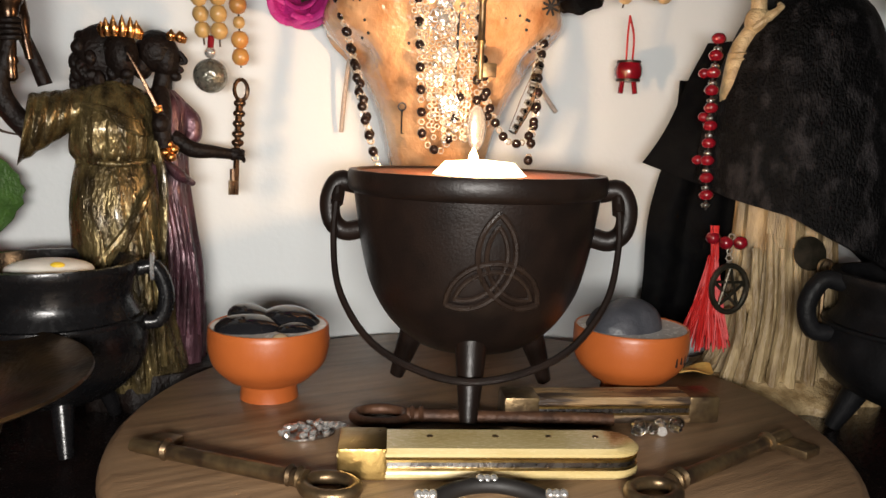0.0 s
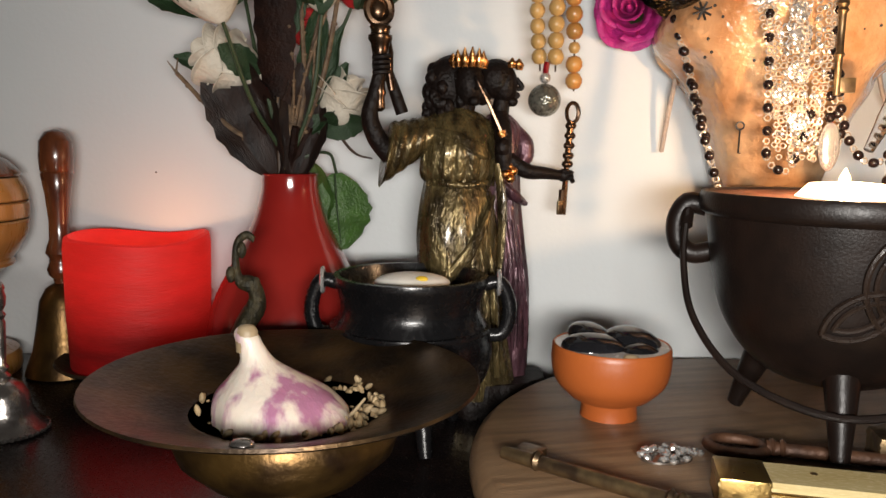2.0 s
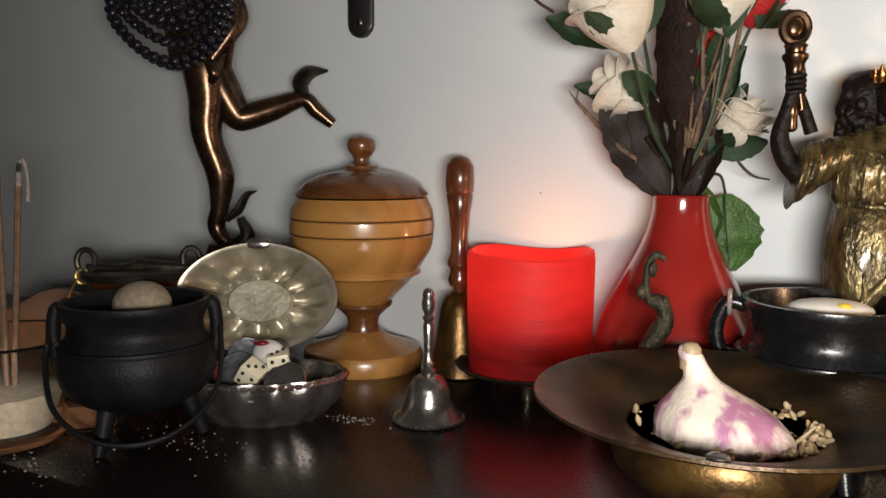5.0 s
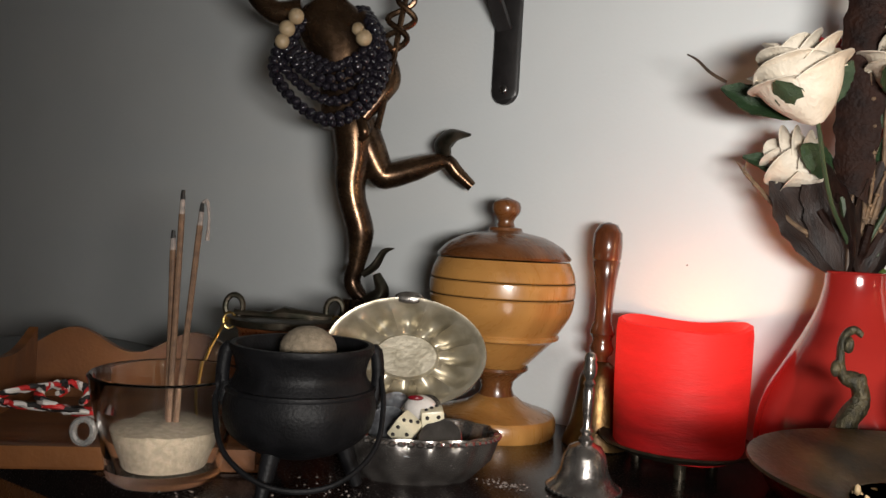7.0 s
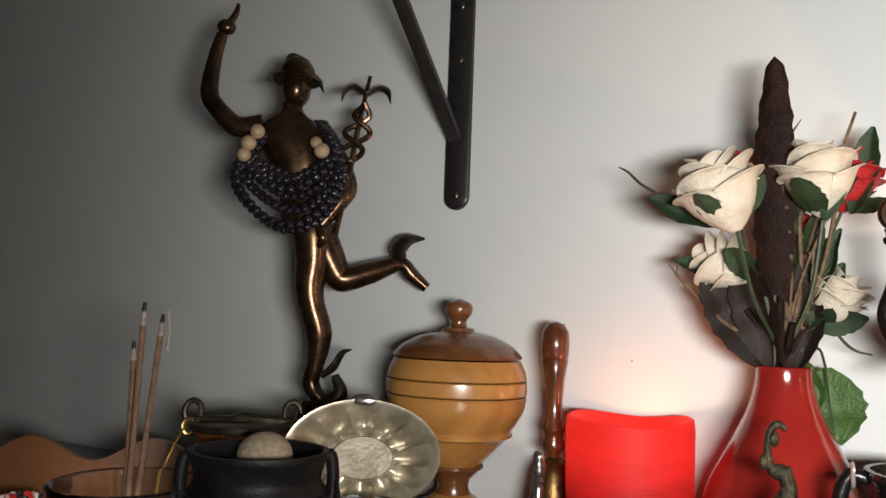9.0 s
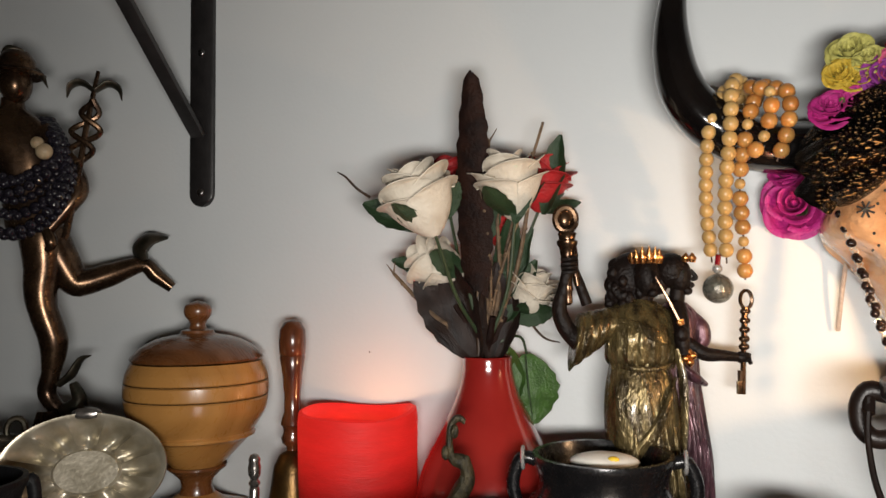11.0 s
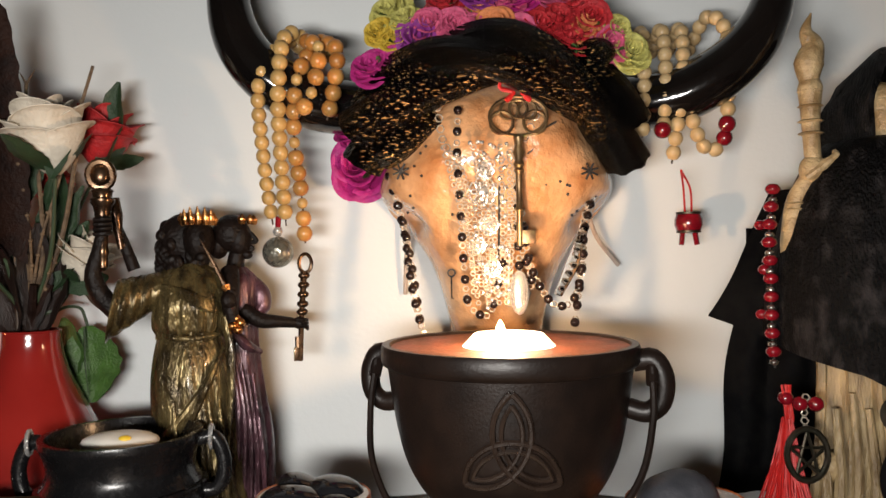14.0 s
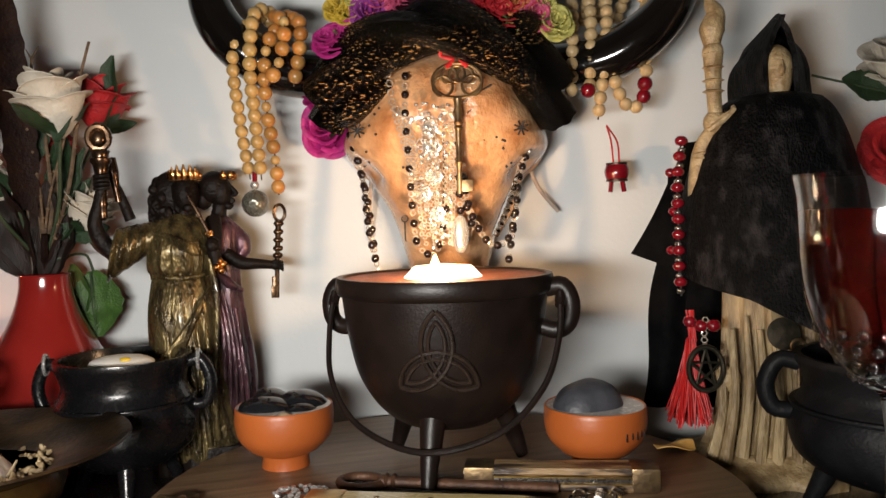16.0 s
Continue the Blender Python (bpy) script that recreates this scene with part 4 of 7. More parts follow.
crown = [(-0.084, 1.132, 0, .013), (-0.068, 1.152, 6, .011), (-0.052, 1.152, 4, .014), (-0.036, 1.134, 2, .014), (-0.056, 1.130, 1, .012), (-0.020, 1.150, 1, .015), (-0.004, 1.138, 3, .010), (0.000, 1.156, 3, .012),
         (0.014, 1.150, 1, .014), (0.030, 1.154, 2, .014), (0.046, 1.144, 2, .015), (0.060, 1.140, 3, .011), (0.074, 1.146, 1, .013), (0.088, 1.140, 5, .014), (-0.034, 1.172, 2, .013), (0.018, 1.178, 0, .014),
         (0.050, 1.172, 2, .013), (-0.070, 1.172, 5, .015), (-0.012, 1.182, 4, .013), (0.034, 1.180, 1, .014), (-0.046, 1.126, 3, .008), (0.022, 1.134, 0, .011), (-0.018, 1.132, 1, .011), (-0.070, 1.136, 0, .012), (0.006, 1.170, 1, .013)]
crown += [(-0.060, 1.142, 4, .010), (-0.044, 1.160, 1, .012), (-0.028, 1.160, 1, .011), (-0.012, 1.166, 3, .011), (0.026, 1.166, 2, .010), (0.040, 1.160, 2, .012), (0.058, 1.156, 3, .010), (0.064, 1.164, 2, .012), (-0.078, 1.158, 6, .010), (-0.060, 1.164, 5, .011), (0.010, 1.140, 3, .008), (-0.026, 1.146, 2, .011), (0.080, 1.156, 5, .011), (-0.050, 1.140, 2, .010), (0.036, 1.140, 1, .009)]
CN = ("magenta", "pink", "red", "orange", "purple", "yellow-green", "yellow")
for i, (x, z, k, r) in enumerate(crown):
    bloom("silk_flower", (0.0905 + x, 0.497 + abs(x) * 0.18 + 0.010 * (z > 1.165), z - 0.004), r * (0.70 if k == 5 else 0.82), r * 1.2, PETALS[k], (x * 2.5 + 0.2 * math.sin(7 * i), -1, 0.45 + 0.3 * math.cos(5 * i) + 0.4 * (z > 1.165)), f"{CN[k]} silk flower in the crown above the scarf", i, 24, LEAF, "silk flowers of the crown")
rnd = random.Random(61)
for i in range(22):
    x = -0.080 + 0.155 * i / 21
    ob = thing("crown_leaf", (0.0905 + x, 0.490 + abs(x) * 0.15, 1.130 + 0.012 * (1 - (x / 0.09) ** 2) + rnd.uniform(-0.004, 0.006)), 0, "small green silk leaf among the crown flowers", "leaf", "leaves of the crown")
    leaf(ob, LEAF, (0, 0, 0), (rnd.uniform(-0.010, 0.010), -0.006, rnd.uniform(-0.012, 0.006)), rnd.uniform(-40, 40), 0.8, "blade")
bloom("silk_rose", (-0.010, 0.590, 1.072), 0.0170, 0.032, PETALS[0], (-0.20, -1, 0.05), "large magenta silk rose beside the skull", 77, 22, LEAF)
bloom("silk_rose", (-0.012, 0.580, 1.092), 0.0120, 0.024, PETALS[0], (-0.35, -0.6, 0.6), "small magenta silk rose beside the skull", 78, 14, LEAF)

# ---- bead strings ----
BEAD = {}


def bead_mesh(m, r, name="bead", tall=1.0):
    key = (m.name, r, tall)
    if key not in BEAD:
        BEAD[key] = mesh_of(name, lathe(B(), [(r * 0.22, -r * tall), (r * 0.7, -r * 0.82 * tall), (r, -r * 0.25 * tall), (r, r * 0.25 * tall), (r * 0.7, r * 0.82 * tall), (r * 0.22, r * tall)], 14), m)
    return BEAD[key]


def string(parent, pts, m, r, k=8, gap=1.95, every=None, other=None, tall=1.0, name="bead"):
    """Beads set along a smooth curve."""
    line = spline(pts, k)
    left, n = 0.0, 0
    for a, b in zip(line, line[1:]):
        d = b - a
        L = np.linalg.norm(d)
        s = left
        while s < L:
            mm, rr = (other if every and n % every == every - 1 else (m, r))
            ob = new(name, bead_mesh(mm, rr, name, tall))
            ob.parent = parent
            ob.matrix_basis = Matrix.Translation(a + d * s / L) @ Vector(d).to_track_quat("Z", "Y").to_matrix().to_4x4()
            s += gap * r
            n += 1
        left = s - L


def leaning(pts, x0, back):
    """The same hanging line moved back towards the wall by an amount that depends on the height."""
    out = []
    for x, y, z in pts:
        d = float(np.interp(z, *back))
        f = (y + d + 0.02) / (y + 0.02)
        out.append((x0 + (x - x0) * f, y + d, 1.0 + (z - 1.0) * f))
    return out


LEFT_BACK, RIGHT_BACK = ((1.0, 1.06, 1.12), (0.046, 0.034, 0.006)), ((1.02, 1.06, 1.09), (0.066, 0.040, 0.028))


def loops(name, label, specs, group=""):
    c = thing(name, (0, 0, 0), 0, label, "beads", group)
    for m, r, pts, kw in specs:
        string(c, pts, m, r, **kw)
        part("cord", tube(B(), spline(pts, 4), 0.0007, 5), STEM, c)
    return c


left = loops("prayer_beads", "long string of pale and orange wooden beads hanging from the horn", [
    (BEADY, 0.0053, leaning([(-0.048, 0.566, 1.152), (-0.060, 0.535, 1.158), (-0.074, 0.512, 1.125), (-0.0745, 0.512, 1.07), (-0.070, 0.512, 1.025)], 0.0, LEFT_BACK), {}),
    (BEADY, 0.0056, leaning([(-0.038, 0.566, 1.156), (-0.056, 0.522, 1.160), (-0.060, 0.508, 1.12), (-0.0615, 0.508, 1.07), (-0.060, 0.508, 1.024)], 0.0, LEFT_BACK), {}),
    (BEADO, 0.0058, leaning([(-0.040, 0.530, 1.152), (-0.048, 0.512, 1.125), (-0.052, 0.510, 1.085), (-0.049, 0.510, 1.045), (-0.0475, 0.510, 1.012)], 0.0, LEFT_BACK), {"every": 4, "other": (BEADY, 0.004)}),
    (BEADO, 0.0058, leaning([(-0.044, 0.528, 1.156), (-0.032, 0.510, 1.146), (-0.036, 0.508, 1.118), (-0.047, 0.506, 1.098)], 0.0, LEFT_BACK), {"every": 3, "other": (BEADY, 0.004)}),
    (BEADO, 0.0058, leaning([(-0.034, 0.530, 1.156), (-0.020, 0.512, 1.145), (-0.022, 0.510, 1.118), (-0.028, 0.508, 1.096)], 0.0, LEFT_BACK), {}),
])
part("crystal_ball", ball(B(), (-0.0715, 0.552, 1.0065), 0.0116, 20, 14), RHINE, left, "sparkling crystal-covered ball")
part("cap_bead", ball(B(), (-0.0715, 0.552, 1.0220), 0.004, 12, 8), CHROME, left)
part("red_spacer", tube(B(), [(-0.0705, 0.550, 1.033), (-0.0715, 0.552, 1.024)], 0.0022, 8), BEADR, left)
right = loops("prayer_beads", "cream wooden bead string with red markers on the horn", [
    (BEADW, 0.0052, leaning([(0.192, 0.556, 1.148), (0.192, 0.522, 1.155), (0.190, 0.508, 1.115), (0.188, 0.508, 1.080)], 0.07, RIGHT_BACK), {}),
    (BEADW, 0.0052, leaning([(0.206, 0.556, 1.150), (0.205, 0.520, 1.156), (0.204, 0.506, 1.118), (0.202, 0.506, 1.086)], 0.07, RIGHT_BACK), {}),
    (BEADW, 0.0052, leaning([(0.219, 0.556, 1.152), (0.218, 0.520, 1.156), (0.215, 0.506, 1.115), (0.210, 0.506, 1.080), (0.207, 0.506, 1.062)], 0.07, RIGHT_BACK), {}),
    (BEADW, 0.0052, leaning([(0.232, 0.550, 1.150), (0.238, 0.525, 1.166), (0.246, 0.510, 1.150), (0.246, 0.508, 1.112), (0.243, 0.507, 1.080), (0.232, 0.506, 1.070), (0.223, 0.506, 1.085), (0.218, 0.506, 1.110)], 0.07, RIGHT_BACK), {"every": 14, "other": (BEADR, 0.0056)}),
])
for x, y, z in ((0.2530, 0.533, 1.0925), (0.2080, 0.533, 1.0890)):
    part("red_bead", ball(B(), (x, y, z), 0.0062, 12, 8), BEADR, right, "dark red bead")
for dx in (-0.002, 0.003):
    part("red_thread", tube(B(), spline([(0.2245, 0.548, 1.062), (0.2330 + dx, 0.566, 1.050), (0.2355 + dx, 0.572, 1.032)], 4), 0.0008, 5), REDTHREAD, right, "bright red thread")
CX, CY, CZ = 0.2365, 0.5735, 1.0250
part("red_barrel", lathe(B(), [(0.003, -0.007), (0.0090, -0.006), (0.0104, -0.002), (0.0104, 0.002), (0.0090, 0.006), (0.003, 0.007)], 16, (CX, CY, CZ)), BEADR, right, "red lacquered charm")
for dz in (0.0070, -0.0070):
    part("charm_cap", lathe(B(), [(0.004, -0.001), (0.0092, -0.0008), (0.0092, 0.0008), (0.004, 0.001)], 14, (CX, CY, CZ + dz)), DBRONZE, right)
for dx in (-0.0045, 0.0045):
    part("charm_leg", tube(B(), [(CX + dx, CY, CZ - 0.007), (CX + 1.3 * dx, CY - 0.001, CZ - 0.017)], 0.0021, 7), BEADR, right)


def links(parent, pts, m, r=0.0016):
    """A fine chain of small rings along a curve."""
    line, bm, last = spline(pts, 8), B(), None
    for i, p in enumerate(line):
        if last is not None and np.linalg.norm(p - last) < r * 2.1:
            continue
        last = p
        tube(bm, [p + r * np.array((math.cos(a), 0.3 * math.sin(a + i), math.sin(a))) for a in (0, 1.05, 2.1, 3.14, 4.2, 5.24)], 0.00055, 4, loop=True)
    return part("chain", bm, m, parent)


def rosary(label, pts, gap, r=0.0031):
    c = thing("rosary", (0, 0, 0), 0, label, "rosary", "rosaries on the skull")
    links(c, pts, CHAIN, 0.0020)
    string(c, pts, BEADK, r, 8, gap)
    return c


YF = 0.503
rosary("dark bead rosary with silver chain hanging over the skull", [(0.064, YF, 1.10), (0.063, YF, 1.07), (0.065, YF, 1.03), (0.067, YF, 0.99), (0.070, 0.508, 0.968), (0.083, 0.508, 0.962), (0.090, 0.506, 0.985), (0.0955, YF, 1.01)], 4.6)
rosary("dark bead rosary with silver chain hanging over the skull", [(0.104, YF, 1.06), (0.103, YF, 1.02), (0.104, YF, 0.99), (0.106, 0.508, 0.972), (0.112, 0.506, 0.985), (0.106, YF, 1.005)], 4.2)
rosary("dark bead rosary hanging beside the skull bone", [(0.013, 0.540, 1.06), (0.024, 0.533, 1.020), (0.028, 0.520, 0.995), (0.033, 0.506, 0.972), (0.039, 0.500, 0.950)], 3.6)
rosary("dark bead rosary hanging beside the skull bone", [(0.017, 0.540, 1.05), (0.026, 0.530, 1.015), (0.032, 0.516, 0.985), (0.037, 0.502, 0.955)], 4.0)
rosary("dark bead rosary looped beside the skull bone", [(0.160, 0.540, 1.045), (0.150, 0.520, 1.018), (0.147, 0.510, 0.995), (0.140, 0.504, 0.972), (0.128, 0.504, 0.968), (0.118, 0.506, 0.980), (0.110, YF, 1.0), (0.106, YF, 1.03)], 3.4)
rosary("dark bead rosary looped beside the skull bone", [(0.156, 0.540, 1.04), (0.149, 0.520, 1.010), (0.145, 0.508, 0.985), (0.140, 0.502, 0.955)], 3.8)
part("crystal_tail", tube(B(), spline([(0.150, 0.520, 1.020), (0.140, 0.512, 0.995), (0.130, 0.508, 0.975)], 4), [0.003, 0.005, 0.003], 8), GLASS, rosary("fine silver chain with crystal beads at the skull", [(0.152, 0.53, 1.03), (0.142, 0.512, 0.998), (0.131, 0.508, 0.976)], 5, 0.0012))

# shining medals down the middle of the bone
rnd = random.Random(9)
fil = thing("silver_pendant", (0.080, 0.5035, 1.045), 0, "ornate silver filigree pendant on a chain", "pendant")
links(fil, [(-0.030, 0.004, 0.058), (-0.024, 0.0, 0.030), (0.0, 0.0, 0.018), (0.024, 0.0, 0.030), (0.040, 0.004, 0.058)], CHAIN, 0.0026)
for k, (x, z, r) in enumerate(((0.0, 0.0, 0.010), (0.004, -0.022, 0.007), (-0.004, -0.036, 0.006), (0.006, -0.052, 0.006), (0.002, 0.014, 0.006))):
    bm = B()
    for j in range(7):
        a = 2 * math.pi * j / 7
        tube(bm, [(x + r * 0.55 * math.cos(a) + r * 0.42 * math.cos(b), 0.0015 * math.sin(3 * b), z + r * 0.55 * math.sin(a) + r * 0.42 * math.sin(b)) for b in (0, 1.05, 2.1, 3.14, 4.2, 5.24)], 0.0009, 5, loop=True)
    ball(bm, (x, -0.001, z), (r * 0.45, 0.0022, r * 0.45), 12, 8)
    part("medal", bm, CHROME, fil, "bright filigree medal")
for k in range(9):
    x0 = -0.026 + 0.0062 * k + rnd.uniform(-0.002, 0.002)
    links(fil, [(x0, -0.001, 0.030 - 0.004 * (k % 3)), (x0 * 0.75 + 0.004, -0.002, -0.010), (x0 * 0.55 + 0.006, -0.001, -0.045), (x0 * 0.5 + 0.006, 0.003, -0.078 + rnd.uniform(0, 0.02))], CHAIN, 0.0017)
for k in range(70):
    z = rnd.uniform(-0.080, 0.034)
    x = rnd.gauss(0.004 - 0.10 * z, 0.009)
    ob = part("sequin", lathe(B(), [(0.0004, 0.0), (0.0013, 0.0003), (0.0016, 0.0009), (0.0011, 0.0016), (0.0003, 0.0019)], 10), CHROME, fil)
    ob.matrix_basis = pose(x, -0.003, z, 90 + rnd.uniform(-30, 30), rnd.uniform(-30, 30), 0)
for k in range(3):
    links(fil, [(-0.012 + 0.010 * k, 0.0, 0.004), (-0.010 + 0.008 * k, 0.0, -0.035), (-0.004 + 0.007 * k, 0.002, -0.075)], CHAIN, 0.0016)

# added reflector: a polished oval that makes the flame's bright streak on the bone
part("mirror_medal", ball(B(), (0.0235, -0.004, -0.068), (0.0065, 0.0030, 0.0150), 18, 14), CHROME, fil, "added polished oval making the flame's bright reflection")
ky = thing("ornate_key", (0.1040, 0.4965, 1.0), 0, "large old brass key hanging on the skull by a red bow", "key")
bow = B()
for dx, dz in ((-0.011, 0.0), (0.011, 0.0), (0.0, 0.009), (-0.006, 0.008), (0.006, 0.008)):
    tube(bm := bow, arc((dx, 0, 0.090 + dz), 0.0075 if not dz else 0.006, 0, 360, 18)[:-1], 0.0012, 6, loop=True)
tube(bow, arc((0, 0, 0.094), 0.019, 0, 360, 26, "xz", 0.013)[:-1], 0.0014, 6, loop=True)
part("key_bow", bow, OLDBRASS, ky)
part("shank", lathe(B(), [(0.0021, 0.008), (0.0020, 0.03), (0.0034, 0.032), (0.0022, 0.034), (0.0022, 0.056), (0.0036, 0.058), (0.0024, 0.060), (0.0038, 0.062), (0.0024, 0.065), (0.0040, 0.070), (0.0025, 0.074), (0.0036, 0.080)], 12), OLDBRASS, ky)
part("bit", box(B(), (0.009, 0.003, 0.009), (0.006, 0, 0.014), 0.0006), OLDBRASS, ky)
for s in (-1, 1):
    part("red_bow", tube(B(), spline([(0, 0, 0.112), (s * 0.009, -0.002, 0.118), (s * 0.012, -0.001, 0.113), (s * 0.003, 0, 0.110), (s * 0.008, -0.002, 0.104)], 4), 0.0018, 6, flat=0.5), REDTHREAD, ky, "red ribbon bow")

# ---- statues, each one plain shape ----


def limb(bm, pts, rad, mi=0, seg=12, k=5, flat=1.0):
    return tube(bm, spline(pts, k), rad, seg, mi=mi, flat=flat)


def robe(bm, prof, folds, depth, mi=0, seg=72, twist=0.0):
    """A standing body of cloth; prof: z, centre x, centre y, half width, half depth."""
    rings = []
    pr = spline(prof, 5)
    z0, z1 = pr[0][0], pr[-1][0]
    for z, cx, cy, w, d in pr:
        f = depth * (0.35 + 0.65 * (z1 - z) / (z1 - z0 + 1e-9)) if z1 > z0 else depth
        ring = []
        for i in range(seg):
            a = 2 * math.pi * i / seg
            g = 1 + f * math.sin(folds * a + twist * z * 60) + 0.5 * f * math.sin((folds * 2 + 1) * a + 2)
            ring.append((cx + w * g * math.cos(a), cy + d * g * math.sin(a), z))
        rings.append(ring)
    skin(bm, rings, mi=mi)
    return bm


# triple goddess: front figure, a second head turned aside, raised torch, key and dagger
G, P_, K, O, RZ = 0, 1, 2, 3, 4
bm = B()
zb = T
robe(bm, [(zb, 0.012, 0, 0.052, 0.033), (zb + 0.008, 0.010, 0, 0.050, 0.032), (zb + 0.022, 0.010, 0, 0.044, 0.029)], 9, 0.05, K)
# skirt, drawn up to one hip, and a bodice that blouses over the girdle
robe(bm, [(zb + 0.012, 0.000, -0.004, 0.034, 0.026), (zb + 0.05, -0.006, -0.004, 0.031, 0.025), (0.880, -0.011, -0.004, 0.029, 0.024), (0.910, -0.013, -0.003, 0.0285, 0.024), (0.932, -0.0135, -0.002, 0.0265, 0.022), (0.951, -0.014, 0, 0.0225, 0.018)], 7, 0.05, G, 96, twist=0.8)
robe(bm, [(0.947, -0.013, 0, 0.0215, 0.017), (0.951, -0.013, -0.001, 0.0255, 0.021), (0.957, -0.013, -0.002, 0.0270, 0.022), (0.972, -0.013, -0.003, 0.0260, 0.0225), (0.986, -0.013, -0.001, 0.0255, 0.018), (0.994, -0.014, 0, 0.0190, 0.013), (0.999, -0.014, 0, 0.0090, 0.008)], 17, 0.035, G, 96)
for k in range(5):
    f = k / 4
    limb(bm, [(-0.036 + 0.006 * f, -0.010, 0.985 - 0.004 * f), (-0.020 + 0.004 * f, -0.0235, 0.980 - 0.006 * f), (-0.006 + 0.004 * f, -0.0240, 0.974 - 0.007 * f), (0.010, -0.0130, 0.972 - 0.006 * f)], [0.0010, 0.0026, 0.0026, 0.0010], G, 8, 4)
limb(bm, [(-0.035, -0.004, 0.950), (-0.026, -0.018, 0.948), (-0.012, -0.0215, 0.947), (0.003, -0.017, 0.949), (0.010, -0.004, 0.951)], 0.0022, G)
for k in range(9):
    a = radians(200 + 17 * k)
    limb(bm, [(-0.013 + 0.0265 * math.cos(a), 0.0215 * math.sin(a) - 0.001, 0.957), (-0.013 + 0.0245 * math.cos(a), 0.020 * math.sin(a), 0.951), (-0.013 + 0.0255 * math.cos(a), 0.0215 * math.sin(a), 0.946)], [0.0012, 0.0022, 0.0008], G, 6, 3)
for k in range(7):
    f = k / 6
    x0, z0 = 0.008 - 0.004 * f, 0.940 - 0.010 * f
    limb(bm, [(x0, -0.0185, z0), (-0.002 - 0.012 * f, -0.0282, z0 - 0.020 - 0.008 * f), (-0.014 - 0.020 * f, -0.0285 + 0.006 * f, z0 - 0.046 - 0.006 * f), (-0.022 - 0.018 * f, -0.0240 + 0.008 * f, z0 - 0.062)], [0.0010, 0.0028, 0.0030, 0.0010], G, 8, 4)
for x0, x1, lo in ((0.004, 0.010, 0.815), (-0.003, 0.004, 0.81), (-0.010, -0.004, 0.80), (-0.018, -0.013, 0.805), (-0.026, -0.021, 0.81)):
    limb(bm, [(x0, -0.0255, 0.905), ((x0 + x1) / 2, -0.0295, 0.865), (x1, -0.0295, lo)], [0.0010, 0.0032, 0.0026], G, 8, 4)
# a long fold falling from the held hand
limb(bm, [(0.008, -0.022, 0.962), (0.012, -0.024, 0.938), (0.012, -0.025, 0.905), (0.010, -0.025, 0.870)], [0.003, 0.0042, 0.0034, 0.0012], G, 10, 5, flat=0.7)
# wide hanging sleeve
rings = []
for i in range(41):
    u = i / 40
    ring = []
    for k in range(60):
        a = 2 * math.pi * k / 60
        g = 1 + 0.10 * math.sin(34 * u + 1.2 * math.sin(a)) * (0.3 + 0.7 * u) + 0.03 * math.sin(4 * a + 3 * u)
        ring.append((-0.026 - 0.040 * u + 0.004 * math.sin(a) * u, -0.001 - 0.006 * u + (0.011 + 0.004 * u) * g * math.cos(a), 0.985 - 0.018 * u + (0.010 + 0.0115 * u) * (1 + 0.3 * (g - 1)) * math.sin(a)))
    rings.append(ring)
skin(bm, rings, mi=G)
limb(bm, [(-0.062, -0.006, 0.966), (-0.072, -0.009, 0.978), (-0.0770, -0.010, 0.992), (-0.0735, -0.011, 1.008), (-0.0705, -0.012, 1.022)], [0.0070, 0.0068, 0.0058, 0.0046, 0.0042], K, 14)
ball(bm, (-0.0700, -0.012, 1.025), (0.0060, 0.0062, 0.0072), mi=K)
for k in range(4):
    limb(bm, [(-0.0755, -0.016, 1.020 + 0.0032 * k), (-0.0700, -0.019, 1.0205 + 0.0032 * k), (-0.0650, -0.016, 1.021 + 0.0032 * k)], 0.0017, K, 6, 3)
lathe(bm, [(0.0015, -0.022), (0.0036, -0.020), (0.0032, -0.012), (0.0042, -0.010), (0.0034, -0.006), (0.0036, 0.010), (0.0055, 0.012), (0.0050, 0.015), (0.0062, 0.022), (0.0080, 0.0245), (0.0080, 0.027), (0.0062, 0.028), (0.0064, 0.031), (0.0074, 0.0325), (0.0060, 0.034)], 18, (-0.0705, -0.012, 1.017), RZ)
tube(bm, arc((-0.0715, -0.012, 1.0605), 0.0075, 0, 360, 18, "xz", 0.0088)[:-1], 0.0030, 8, RZ, True)
ball(bm, (-0.0715, -0.012, 1.0605), (0.0055, 0.0026, 0.0066), 12, 8, RZ)
limb(bm, [(-0.052, 0.008, 0.995), (-0.058, 0.008, 1.012), (-0.0635, 0.008, 1.026)], [0.0045, 0.0040, 0.0036], K)
limb(bm, [(-0.0600, 0.004, 1.010), (-0.0620, 0.004, 1.022), (-0.0640, 0.004, 1.034), (-0.0650, 0.004, 1.046)], [0.0026, 0.0030, 0.0052, 0.0040], RZ)
# the crowned head with long curling hair
ball(bm, (-0.0085, -0.004, 1.016), (0.0108, 0.0130, 0.0158), 18, 14, K)
ball(bm, (-0.0160, 0.006, 1.016), (0.0200, 0.0140, 0.0200), 20, 14, K)
ball(bm, (-0.0180, 0.007, 1.004), (0.0185, 0.0120, 0.0165), 20, 14, K)
limb(bm, [(-0.0065, -0.0155, 1.020), (-0.0050, -0.0185, 1.0145), (-0.0060, -0.0160, 1.012)], [0.0016, 0.0022, 0.0016], K, 8)
ball(bm, (-0.0065, -0.0145, 1.0035), (0.0042, 0.0036, 0.0034), 10, 8, K)
limb(bm, [(-0.012, 0, 0.992), (-0.010, -0.002, 1.006)], [0.0078, 0.0062], K)
rnd = random.Random(15)
